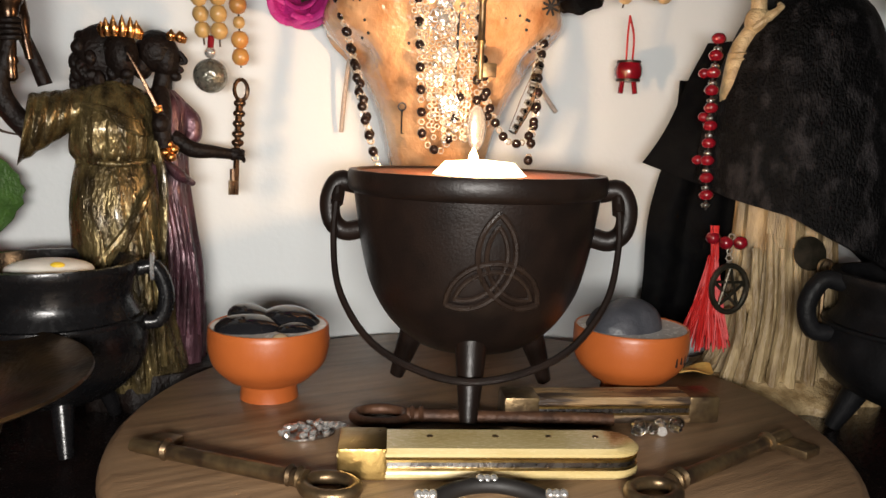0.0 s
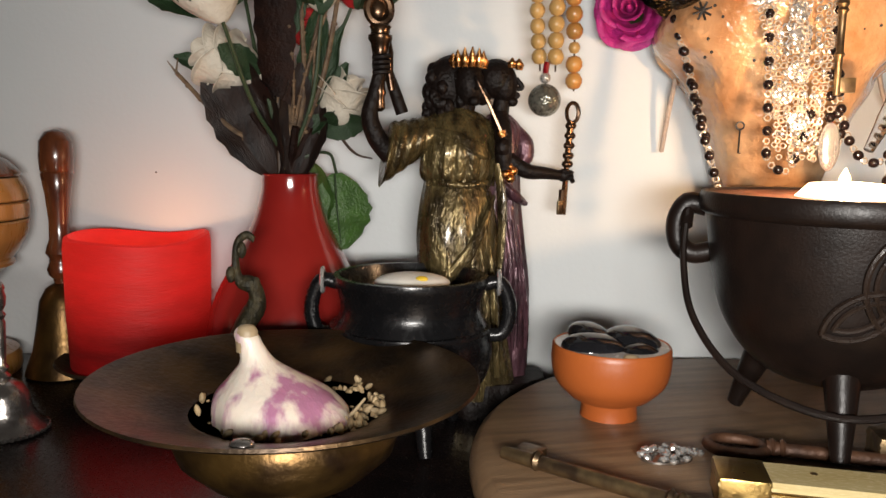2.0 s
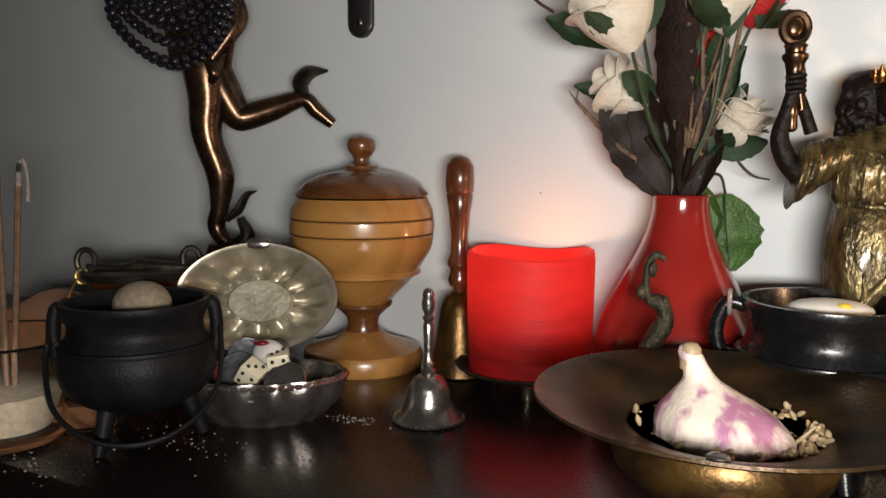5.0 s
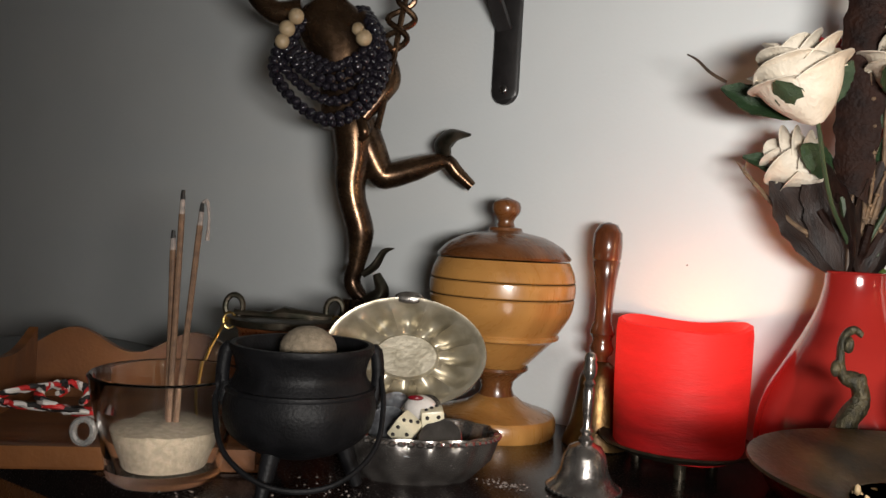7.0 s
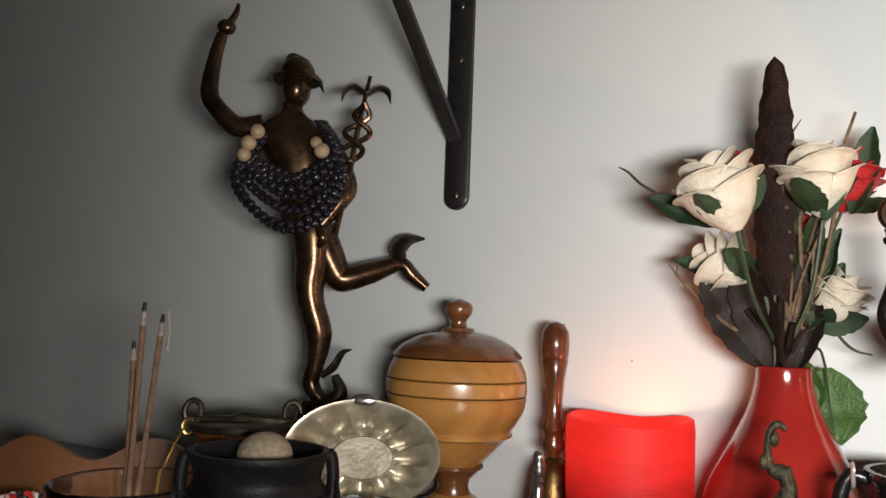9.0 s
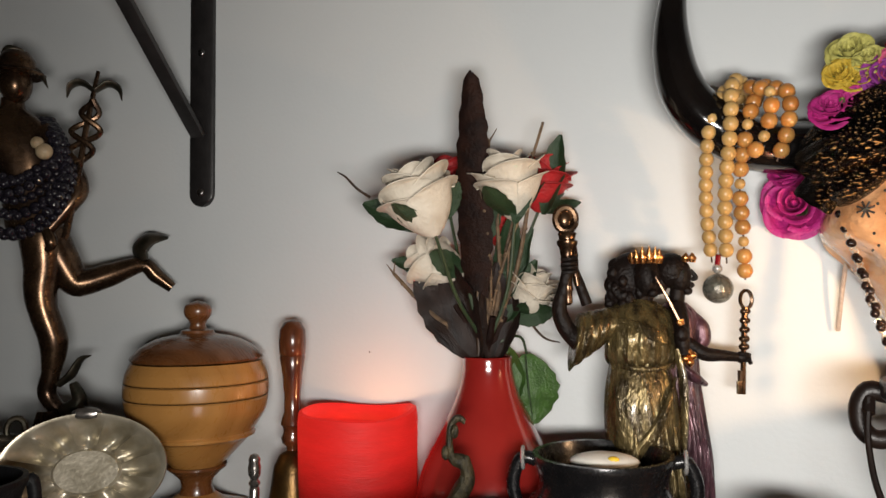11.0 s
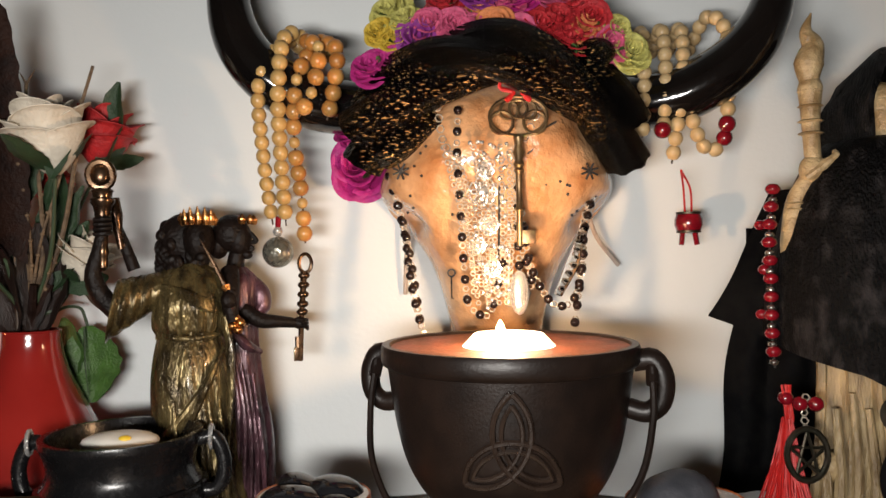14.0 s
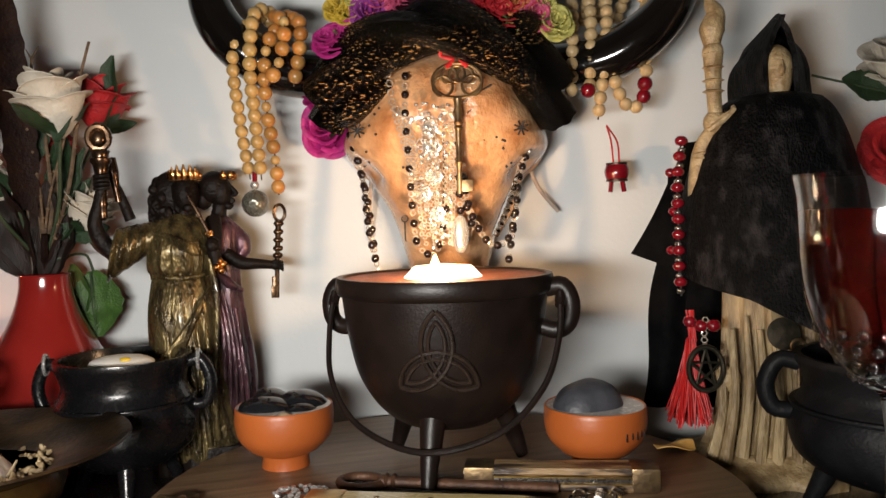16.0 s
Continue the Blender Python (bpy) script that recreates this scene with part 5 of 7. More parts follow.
for k in range(46):
    a, z = radians(rnd.uniform(50, 305)), rnd.uniform(0.990, 1.032)
    w = 1.0 if z < 1.024 else 0.8
    ball(bm, (-0.0170 + 0.0175 * w * math.cos(a), 0.006 + 0.0120 * w * math.sin(a), z), (0.0042, 0.0040, rnd.uniform(0.004, 0.0065)), 8, 6, K)
for k in range(7):
    a = radians(-168 + 26 * k)
    x, y = -0.0085 + 0.0110 * math.cos(a), -0.002 + 0.0115 * math.sin(a)
    limb(bm, [(x, y, 1.0265), (x * 1.02, y - 0.001, 1.0310), (x * 1.05, y - 0.0025, 1.0355 + 0.004 * math.sin(math.pi * k / 6))], [0.0022, 0.0032, 0.0003], O, 8, 3, flat=0.6)
# the second head in profile
ball(bm, (0.0205, 0.006, 1.017), (0.0095, 0.0105, 0.0140), 18, 14, K)
ball(bm, (0.0150, 0.008, 1.021), (0.0135, 0.0130, 0.0140), 18, 12, K)
ball(bm, (0.0060, 0.010, 1.012), (0.0075, 0.0080, 0.0100), 12, 8, K)
limb(bm, [(0.0285, 0.003, 1.0215), (0.0325, 0.002, 1.0155), (0.0290, 0.003, 1.0140)], [0.0016, 0.0020, 0.0016], K, 8)
limb(bm, [(0.0280, 0.003, 1.0110), (0.0300, 0.003, 1.0095), (0.0275, 0.003, 1.0080)], [0.0018, 0.0018, 0.0018], K, 8)
ball(bm, (0.0260, 0.003, 1.0050), (0.0042, 0.0040, 0.0034), 10, 8, K)
limb(bm, [(0.017, 0.006, 0.992), (0.019, 0.005, 1.006)], [0.0070, 0.0058], K)
for k in range(3):
    a = radians(-74 + 34 * k)
    x, y = 0.0185 + 0.0125 * math.cos(a), 0.006 + 0.0120 * math.sin(a)
    limb(bm, [(x, y, 1.0275), (x, y - 0.001, 1.0310), (x, y - 0.002, 1.0345 + 0.004 * (k == 3))], [0.0024, 0.0032, 0.0003], O, 8, 3, flat=0.6)
# plum-robed figure beside her
robe(bm, [(zb + 0.012, 0.022, 0.008, 0.020, 0.020), (0.830, 0.023, 0.009, 0.0205, 0.021), (0.870, 0.022, 0.010, 0.0215, 0.021), (0.905, 0.019, 0.009, 0.0195, 0.019), (0.935, 0.017, 0.008, 0.0175, 0.017), (0.960, 0.018, 0.009, 0.0160, 0.016), (0.985, 0.018, 0.008, 0.0165, 0.014), (0.996, 0.018, 0.008, 0.0080, 0.008)], 8, 0.08, P_, 72, twist=0.3)
for k in range(5):
    limb(bm, [(0.012 + 0.004 * k, -0.011, 0.935 - 0.004 * k), (0.018 + 0.004 * k, -0.0155, 0.895 - 0.008 * k), (0.016 + 0.005 * k, -0.0130, 0.83)], [0.0008, 0.0024, 0.0014], P_, 8)
limb(bm, [(0.014, -0.010, 0.950), (0.024, -0.013, 0.940), (0.034, -0.008, 0.934)], [0.003, 0.006, 0.003], P_, 10, flat=0.7)
limb(bm, [(0.030, 0.006, 0.985), (0.036, 0.004, 0.976), (0.0365, 0.002, 0.966), (0.030, 0.000, 0.961)], [0.0050, 0.0068, 0.0060, 0.003], P_)
# arms, dagger and key
limb(bm, [(0.013, -0.010, 0.994), (0.0135, -0.018, 0.982), (0.0125, -0.022, 0.968), (0.0140, -0.022, 0.958)], [0.0065, 0.0060, 0.0058, 0.0045], K, 12)
ball(bm, (0.0115, -0.025, 0.973), (0.0058, 0.005, 0.0062), mi=K)
limb(bm, [(0.0085, -0.028, 0.984), (0.0000, -0.0265, 1.002), (-0.0075, -0.0250, 1.016)], [0.0015, 0.0012, 0.0005], RZ, 6)
limb(bm, [(0.0090, -0.028, 0.9835), (0.0105, -0.029, 0.980)], [0.0032, 0.0022], O, 8)
for x, z in ((0.0160, 0.960), (0.0195, 0.957), (0.0140, 0.955), (0.0175, 0.952)):
    ball(bm, (x, -0.0235, z), (0.0034, 0.003, 0.0032), 10, 8, O)
limb(bm, [(0.022, -0.004, 0.965), (0.034, -0.008, 0.957), (0.048, -0.009, 0.9555), (0.060, -0.008, 0.9540)], [0.0055, 0.0056, 0.0044, 0.0036], K, 12)
ball(bm, (0.0630, -0.008, 0.9540), (0.0058, 0.005, 0.0048), mi=K)
for k in range(4):
    limb(bm, [(0.0600 + 0.002 * k, -0.0125, 0.9575 - 0.0022 * k), (0.0645 + 0.001 * k, -0.0140, 0.9570 - 0.0022 * k), (0.0680, -0.0105, 0.9560 - 0.0022 * k)], 0.0013, K, 6, 3)
limb(bm, [(0.0625, -0.009, 0.926), (0.0640, -0.009, 0.96), (0.0660, -0.009, 0.992)], [0.0022, 0.0020, 0.0026], RZ, 8)
for z in (0.962, 0.968, 0.975, 0.982, 0.989):
    ball(bm, (0.0645 + (z - 0.962) * 0.06, -0.009, z), (0.0044, 0.003, 0.0030), 10, 6, RZ)
tube(bm, arc((0.0670, -0.009, 0.9980), 0.0046, 0, 360, 14, "xz", 0.007)[:-1], 0.0015, 6, RZ, True)
box(bm, (0.006, 0.003, 0.010), (0.0610, -0.009, 0.931), 0.0004, mi=RZ)
limb(bm, [(0.0610, -0.009, 0.936), (0.0610, -0.009, 0.944)], 0.0022, RZ, 8)
solo("goddess_statue", bm, [GOLDROBE, PLUMROBE, DARKSKIN, GOLDLEAF, BRONZE], (-0.1175, 0.538, 0), 20, "dark resin triple goddess statue in gold and plum robes", "statue")

# running messenger, bronze
bm = B()
robe(bm, [(T, -0.022, 0, 0.052, 0.040), (T + 0.012, -0.022, 0, 0.050, 0.038), (T + 0.02, -0.022, 0, 0.038, 0.030), (0.84, -0.026, 0, 0.026, 0.024), (0.875, -0.022, 0, 0.018, 0.016), (0.894, -0.022, 0, 0.012, 0.010)], 7, 0.10, 0)
limb(bm, [(-0.004, -0.004, 0.890), (-0.018, 0, 0.898), (-0.026, 0.002, 0.912), (-0.022, 0, 0.930), (-0.020, 0, 0.960), (-0.029, -0.002, 0.990), (-0.032, -0.002, 1.010), (-0.030, 0, 1.035), (-0.032, 0, 1.060), (-0.034, 0.002, 1.078)],
     [0.005, 0.008, 0.0088, 0.0088, 0.0135, 0.0135, 0.0152, 0.0185, 0.0205, 0.0210], 0, 14)
limb(bm, [(-0.030, 0.004, 1.072), (-0.016, 0.006, 1.040), (-0.004, 0.006, 1.020), (0.006, 0.006, 1.018), (0.030, 0.010, 1.026), (0.059, 0.014, 1.036), (0.072, 0.016, 1.025), (0.088, 0.016, 1.012)],
     [0.019, 0.0180, 0.0145, 0.0130, 0.0118, 0.0078, 0.0078, 0.0055], 0, 14)
robe(bm, [(1.060, -0.036, 0, 0.027, 0.019), (1.080, -0.040, 0, 0.026, 0.018), (1.105, -0.046, 0, 0.024, 0.017), (1.135, -0.052, 0, 0.031, 0.020), (1.160, -0.058, 0, 0.036, 0.020), (1.176, -0.060, 0, 0.028, 0.016), (1.188, -0.060, 0, 0.013, 0.012), (1.198, -0.060, -0.001, 0.010, 0.010)], 5, 0.02, 0)
ball(bm, (-0.056, -0.006, 1.212), (0.0150, 0.0170, 0.0200), 18, 12, 0)
lathe(bm, [(0.0285, 0.000), (0.031, 0.002), (0.022, 0.006), (0.0205, 0.014), (0.0140, 0.023), (0.001, 0.027)], 20, (-0.056, -0.004, 1.220), 0, squash=(0.85, 0.9))
limb(bm, [(-0.046, -0.004, 1.230), (-0.034, -0.004, 1.222), (-0.028, -0.004, 1.210)], [0.007, 0.006, 0.001], 1, 10, flat=0.5)
limb(bm, [(-0.066, -0.004, 1.234), (-0.062, -0.004, 1.245), (-0.050, -0.004, 1.246)], [0.006, 0.006, 0.001], 1, 10, flat=0.5)
limb(bm, [(-0.088, 0, 1.172), (-0.115, 0, 1.170), (-0.138, 0, 1.190), (-0.146, 0, 1.206), (-0.143, 0, 1.240), (-0.137, 0, 1.268)], [0.0130, 0.0115, 0.0095, 0.0095, 0.0075, 0.0060], 0, 14)
ball(bm, (-0.133, 0, 1.276), (0.010, 0.008, 0.0085), 12, 8, 0)
limb(bm, [(-0.130, 0, 1.280), (-0.124, 0, 1.292), (-0.122, 0, 1.302)], [0.0042, 0.0032, 0.002], 0)
limb(bm, [(-0.034, -0.004, 1.166), (-0.012, -0.008, 1.140), (0.002, -0.010, 1.112), (-0.004, -0.014, 1.095), (-0.022, -0.016, 1.070)], [0.0130, 0.0115, 0.0100, 0.0085, 0.0065], 0, 14)
limb(bm, [(-0.024, -0.016, 1.068), (-0.020, -0.018, 1.056), (-0.024, -0.016, 1.048)], [0.006, 0.006, 0.003], 0)
limb(bm, [(-0.008, -0.018, 1.060), (0.003, -0.018, 1.120), (0.010, -0.018, 1.170), (0.020, -0.018, 1.226)], [0.0035, 0.003, 0.003, 0.002], 2, 8)          # winged staff
for ph in (0, math.pi):
    pts = []
    for i in range(15):
        u = i / 14
        pts.append((0.003 + 0.013 * u + 0.013 * math.sin(ph + u * 3 * math.pi) * math.sin(math.pi * (0.15 + 0.8 * u)), -0.018 + 0.003 * math.cos(ph + u * 9), 1.135 + 0.062 * u))
    limb(bm, pts, 0.0030, 2, 8, 3)
for s in (-1, 1):
    limb(bm, [(0.017, -0.018, 1.206), (0.017 + s * 0.012, -0.018, 1.214), (0.017 + s * 0.022, -0.018, 1.210), (0.017 + s * 0.025, -0.018, 1.198)], [0.004, 0.006, 0.0055, 0.001], 1, 10, flat=0.45)
limb(bm, [(0.060, 0.014, 1.040), (0.057, 0.014, 1.052), (0.066, 0.014, 1.062), (0.084, 0.014, 1.064)], [0.009, 0.0150, 0.0125, 0.002], 1, 10, flat=0.5)
limb(bm, [(-0.016, 0, 0.918), (-0.004, 0, 0.928), (0.004, 0, 0.942), (0.014, 0, 0.946)], [0.006, 0.008, 0.006, 0.001], 1, 10, flat=0.5)
limb(bm, [(-0.010, -0.004, 0.890), (0.004, -0.004, 0.902), (-0.002, -0.002, 0.920)], [0.009, 0.008, 0.004], 1, 10)
solo("messenger_statue", bm, [BRONZE, DBRONZE, BRONZE], (-0.669, 0.522, 0), 34, "bronze running messenger statue on one foot", "statue")
neck = thing("bead_necklace", (-0.669, 0.522, 0), 34, "dark glossy bead necklaces hung round the bronze statue", "beads")
rnd = random.Random(23)
for k in range(9):
    w, d = 0.024 + 0.0022 * k + rnd.uniform(-0.002, 0.002), 0.022 + 0.0076 * k + rnd.uniform(-0.006, 0.006)
    y, lean = -0.022 - 0.0022 * (k % 4), rnd.uniform(-0.012, 0.008)
    pts = [(-0.058 - w * 0.6, 0.006, 1.178), (-0.062 - w, y * 0.7, 1.160 - d * 0.25), (-0.064 - w * 1.05, y, 1.150 - d * 0.55), (-0.058 - w * 0.55 + lean, y - 0.007, 1.146 - d * 0.92), (-0.050 + lean, y - 0.010, 1.142 - d),
           (-0.040 + w * 0.45 + lean, y - 0.007, 1.150 - d * 0.88), (-0.038 + w * 0.85, y, 1.156 - d * 0.5), (-0.040 + w * 0.75, y * 0.7, 1.166 - d * 0.2), (-0.048 + w * 0.5, 0.006, 1.180)]
    string(neck, pts, PURPLE, 0.0040 + 0.0008 * (k % 2), 6, 1.95)
    part("cord", tube(B(), spline(pts, 4), 0.0008, 5), INK, neck)
for x, z, r in ((-0.088, 1.158, .0075), (-0.096, 1.146, .0078), (-0.100, 1.134, .0070), (-0.024, 1.142, .0078), (-0.030, 1.150, .006)):
    part("cream_bead", ball(B(), (x, -0.034, z), (r, r * 0.9, r), 14, 10), PLAINBONE, neck, "round cream bone bead")

# hooded reaper in cream resin, dressed in black velvet
bm = B()
robe(bm, [(T, 0.0, 0, 0.085, 0.062), (T + 0.006, 0.0, 0, 0.082, 0.060), (T + 0.014, 0.0, 0, 0.060, 0.045), (T + 0.018, 0.0, 0, 0.05, 0.04)], 9, 0.08, 0)
robe(bm, [(T + 0.012, 0.006, 0, 0.050, 0.036), (0.83, 0.010, 0, 0.042, 0.034), (0.87, 0.010, 0, 0.038, 0.032), (0.92, 0.008, 0, 0.034, 0.030), (0.98, 0.006, 0, 0.032, 0.028), (1.03, 0.006, 0, 0.030, 0.024), (1.056, 0.006, 0, 0.020, 0.018), (1.07, 0.008, 0, 0.009, 0.009)], 13, 0.10, 1, twist=0.12)
for dx, lo, hi in ((-0.030, 0.80, 0.90), (-0.020, 0.805, 0.91), (-0.010, 0.80, 0.90), (0.0, 0.80, 0.90), (0.012, 0.80, 0.89), (-0.038, 0.80, 0.88)):
    limb(bm, [(dx * 1.25, -0.038, lo), (dx * 1.1 + 0.003, -0.037, (lo + hi) / 2), (dx, -0.032, hi)], [0.005, 0.0038, 0.0025], 1, 8)
ball(bm, (0.009, -0.014, 1.094), (0.0125, 0.0140, 0.0200), 20, 14, 0)
limb(bm, [(0.0085, -0.0275, 1.100), (0.0080, -0.0310, 1.092), (0.0085, -0.0285, 1.089)], [0.0016, 0.0024, 0.0018], 0, 8)
limb(bm, [(0.009, -0.020, 1.092), (0.009, -0.022, 1.080), (0.009, -0.022, 1.070)], [0.010, 0.0080, 0.0040], 0)
limb(bm, [(-0.050, -0.012, 0.985), (-0.050, -0.016, 1.010), (-0.048, -0.018, 1.035), (-0.040, -0.020, 1.050)], [0.008, 0.0075, 0.0062, 0.006], 0)      # arm
for z in (1.030, 1.034):
    lathe(bm, [(0.0070, -0.0008), (0.0078, 0), (0.0070, 0.0008)], 14, (-0.0475, -0.018, z), 0)
ball(bm, (-0.038, -0.022, 1.056), (0.0090, 0.008, 0.010), 14, 10, 0)
for k in range(4):
    limb(bm, [(-0.044 + 0.003 * k, -0.028, 1.050 + 0.003 * k), (-0.036 + 0.003 * k, -0.031, 1.056 + 0.0025 * k), (-0.029 + 0.001 * k, -0.027, 1.058 + 0.003 * k)], [0.0022, 0.0024, 0.0018], 0, 8)
limb(bm, [(-0.036, -0.022, 1.040), (-0.0385, -0.022, 1.075), (-0.039, -0.022, 1.095)], [0.0052, 0.0054, 0.0062], 0)                                        # torch
for z in (1.080, 1.088, 1.098, 1.108):
    lathe(bm, [(0.0062, -0.001), (0.0082, 0), (0.0062, 0.001)], 14, (-0.039, -0.022, z), 0)
limb(bm, [(-0.039, -0.022, 1.095), (-0.039, -0.022, 1.110), (-0.0395, -0.022, 1.116)], [0.0064, 0.0080, 0.0060], 0)
limb(bm, [(-0.0395, -0.022, 1.114), (-0.0395, -0.022, 1.126), (-0.0370, -0.022, 1.138), (-0.0410, -0.022, 1.148), (-0.0375, -0.022, 1.160)], [0.0060, 0.0095, 0.0072, 0.0040, 0.0006], 0, 14)
ball(bm, (-0.034, -0.030, 0.862), (0.011, 0.008, 0.010), 12, 8, 0)
solo("reaper_statue", bm, [RESIN, RESINF], (0.338, 0.522, 0), -4, "cream resin hooded figure holding a torch", "statue")

cl = thing("velvet_cloak", (0.338, 0.522, 0), -4, "black crushed velvet hooded cloak draped on the statue", "cloak")


def hood(u, v):
    """u round the face opening from one side over the top to the other, v backwards."""
    a = math.pi * (1.12 - 1.24 * u)
    w, h = 0.0135 + 0.0165 * v, 0.028 + 0.014 * math.sin(math.pi * min(1, 0.25 + 0.5 * v))
    x = 0.009 + 0.006 * v + w * math.cos(a) * (1 + 0.12 * v) * (1 - 0.70 * max(0, math.sin(a)) ** 3 * (1 - 0.75 * v))
    z = 1.086 + h * max(math.sin(a), -0.45) * (1.28 if 0.3 < u < 0.7 else 1.1) - 0.004 * v
    return (x + 0.001 * math.sin(20 * u), -0.026 + 0.050 * v, z)


part("hood_back", ball(B(), (0.015, 0.016, 1.092), (0.0285, 0.018, 0.036), 20, 14), VELVET, cl)
part("hood", sheet(B(), hood, 28, 10, thick=0.004), VELVET, cl)


def cape(u, v):
    """u across the front from the torch side to the far side, v downwards; a slanting hem."""
    a = radians(-182 + 215 * u)
    top = np.array((0.010 + 0.020 * math.cos(a), -0.006 + 0.022 * math.sin(a), 1.074))
    r = 0.018 + 0.052 * v ** 0.44 + 0.006 * v * math.sin(9 * u + 3 * v)
    hem = float(np.interp(u, (0, 0.12, 0.3, 0.62, 0.8, 1.0), (0.945, 0.935, 0.925, 0.880, 0.872, 0.90)))
    z = 1.074 + (hem - 1.074) * v ** 1.25
    return (0.010 + (top[0] - 0.010) + (r - 0.018) * math.cos(a) * 1.02, top[1] + (r - 0.018) * math.sin(a) * 0.8, z)


part("cape", sheet(B(), cape, 48, 26, thick=0.003), VELVET, cl)


def side_flap(u, v):
    x = -0.050 - 0.046 * v ** 1.2 * (1 - 0.55 * u) + 0.012 * u
    return (x, 0.026 + 0.006 * math.sin(6 * v) - 0.020 * u, 1.046 - 0.090 * v - 0.014 * u * v)


part("side_flap", sheet(B(), side_flap, 8, 16, thick=0.002), PLAINCLOTH, cl, "plain black cloth flap")


def back_panel(u, v):
    return (-0.062 - 0.024 * v * (1 - u) + 0.055 * u + 0.003 * math.sin(9 * v), 0.048 - 0.01 * u + 0.004 * math.sin(14 * u + 3 * v), 1.02 + (0.822 - 1.02 - 0.01 * u) * v + 0.012 * u * v)


part("back_panel", sheet(B(), back_panel, 14, 18, thick=0.002), PLAINCLOTH, cl, "long plain black back panel")
part("red_cord", tube(B(), spline([(-0.024, -0.018, 1.060), (-0.008, -0.026, 1.071), (0.012, -0.030, 1.071), (0.030, -0.024, 1.071)], 5), 0.0014, 6), REDTHREAD, cl, "thin red neck cord")

rb = thing("red_bead_string", (0.338, 0.522, 0), -4, "dark red beads with silver spacers and red tassel", "beads")
pts = [(-0.062, -0.016, 1.044), (-0.066, -0.020, 1.015), (-0.066, -0.022, 0.985), (-0.066, -0.022, 0.955), (-0.065, -0.024, 0.925)]
string(rb, pts, BEADR, 0.0050, 8, 2.42, tall=0.75)
string(rb, [(p[0], p[1], p[2] - 0.0072) for p in pts], SILVER, 0.0030, 8, 4.03, tall=0.7, name="spacer")
for k in range(3):
    z = 1.020 - 0.030 * k
    part("side_bead", ball(B(), (-0.0705 + 0.002 * (k % 2), -0.016, z), (0.0042, 0.0042, 0.0036), 12, 8), BEADR, rb)
part("cord", tube(B(), spline(pts, 4), 0.0008, 5), INK, rb)
string(rb, [(-0.060, -0.028, 0.906), (-0.050, -0.036, 0.903), (-0.038, -0.040, 0.906)], BEADR, 0.0048, 8, 2.0)
links(rb, [(-0.050, -0.036, 0.908), (-0.051, -0.036, 0.898), (-0.051, -0.037, 0.888)], CHAIN, 0.0022)
tas = B()
rnd = random.Random(4)
for k in range(170):
    a, q = rnd.uniform(0, 6.28), rnd.uniform(0.2, 1)
    x0, y0 = -0.060 + 0.003 * math.cos(a), -0.030 + 0.003 * math.sin(a)
    x1, y1 = -0.062 + 0.018 * q * math.cos(a), -0.033 + 0.012 * q * math.sin(a)
    tube(tas, [(x0, y0, 0.874 + rnd.uniform(0, 0.02)), ((x0 + x1) / 2 + rnd.uniform(-.002, .002), (y0 + y1) / 2, 0.856), (x1, y1, 0.826 + rnd.uniform(0, 0.014))], 0.0006, 4)
for k in range(14):
    tube(tas, [(-0.060 + rnd.uniform(-.003, .003), -0.030, 0.915), (-0.058 + rnd.uniform(-.003, .003), -0.030, 0.892), (-0.060, -0.030, 0.872)], 0.0007, 4)
part("tassel", tas, REDTHREAD, rb, "bright red thread tassel")
pent = B()
tube(pent, arc((-0.051, -0.040, 0.872), 0.0125, 0, 360, 28, "xz", 0.0165)[:-1], 0.0020, 8, loop=True)
st = [(-0.051 + 0.0115 * math.cos(radians(90 + 144 * k)), -0.040, 0.872 + 0.015 * math.sin(radians(90 + 144 * k))) for k in range(5)]
for a, b in zip(st, st[1:] + st[:1]):
    tube(pent, [a, b], 0.0011, 6)
part("star_medallion", pent, DBRONZE, rb, "dark oval star medallion")
kc = thing("key_charm", (0.338, 0.522, 0), -4, "small dark brass key and disc hanging on the robe", "charm")
part("disc", lathe(B(), [(0.001, 0), (0.0115, 0), (0.012, 0.0012), (0.001, 0.0025)], 24), DBRONZE, kc).matrix_basis = pose(0.004, -0.042, 0.898, 80, 0, 0)
k2 = tube(B(), [(0.012, -0.050, 0.888), (0.012, -0.050, 0.846)], 0.0014, 6)
tube(k2, arc((0.012, -0.050, 0.890), 0.005, 0, 360, 14)[:-1], 0.0013, 6, loop=True)
box(k2, (0.007, 0.002, 0.007), (0.0155, -0.050, 0.851))
part("key", k2, OLDBRASS, kc)

# ---- silk roses and feather in the red vase ----
VM = (-0.256, 0.5475, 0.950)


def stem(head, m=STEM, r=0.0016, bend=0.010, label="dry brown stem in the vase", base=VM, cat="stem"):
    mid = [(a + b) / 2 for a, b in zip(base, head)]
    low = (base[0] + 0.10 * (base[0] - head[0]) + 0.002, base[1], base[2] - 0.085)
    c = thing("flower_stem", low, 0, label, cat, "stems in the vase")
    pts = [low, base, (mid[0] + bend, mid[1], mid[2]), head]
    part("stalk", tube(B(), [np.array(p) - low for p in spline(pts, 6)], [r * 1.2, r, r, r * 0.8], 7), m, c)
    return c, low


def rose(base, r, h, m, aim, label, seed, spread=7, mouth=VM):
    c, low = stem(base, GSTEM, 0.0016, random.Random(seed).uniform(-0.006, 0.006), "green silk stem carrying a rose", mouth)
    bloom("silk_rose", base, r, h, m, aim, label, seed, spread, DLEAF, "silk roses in the vase")
    return c


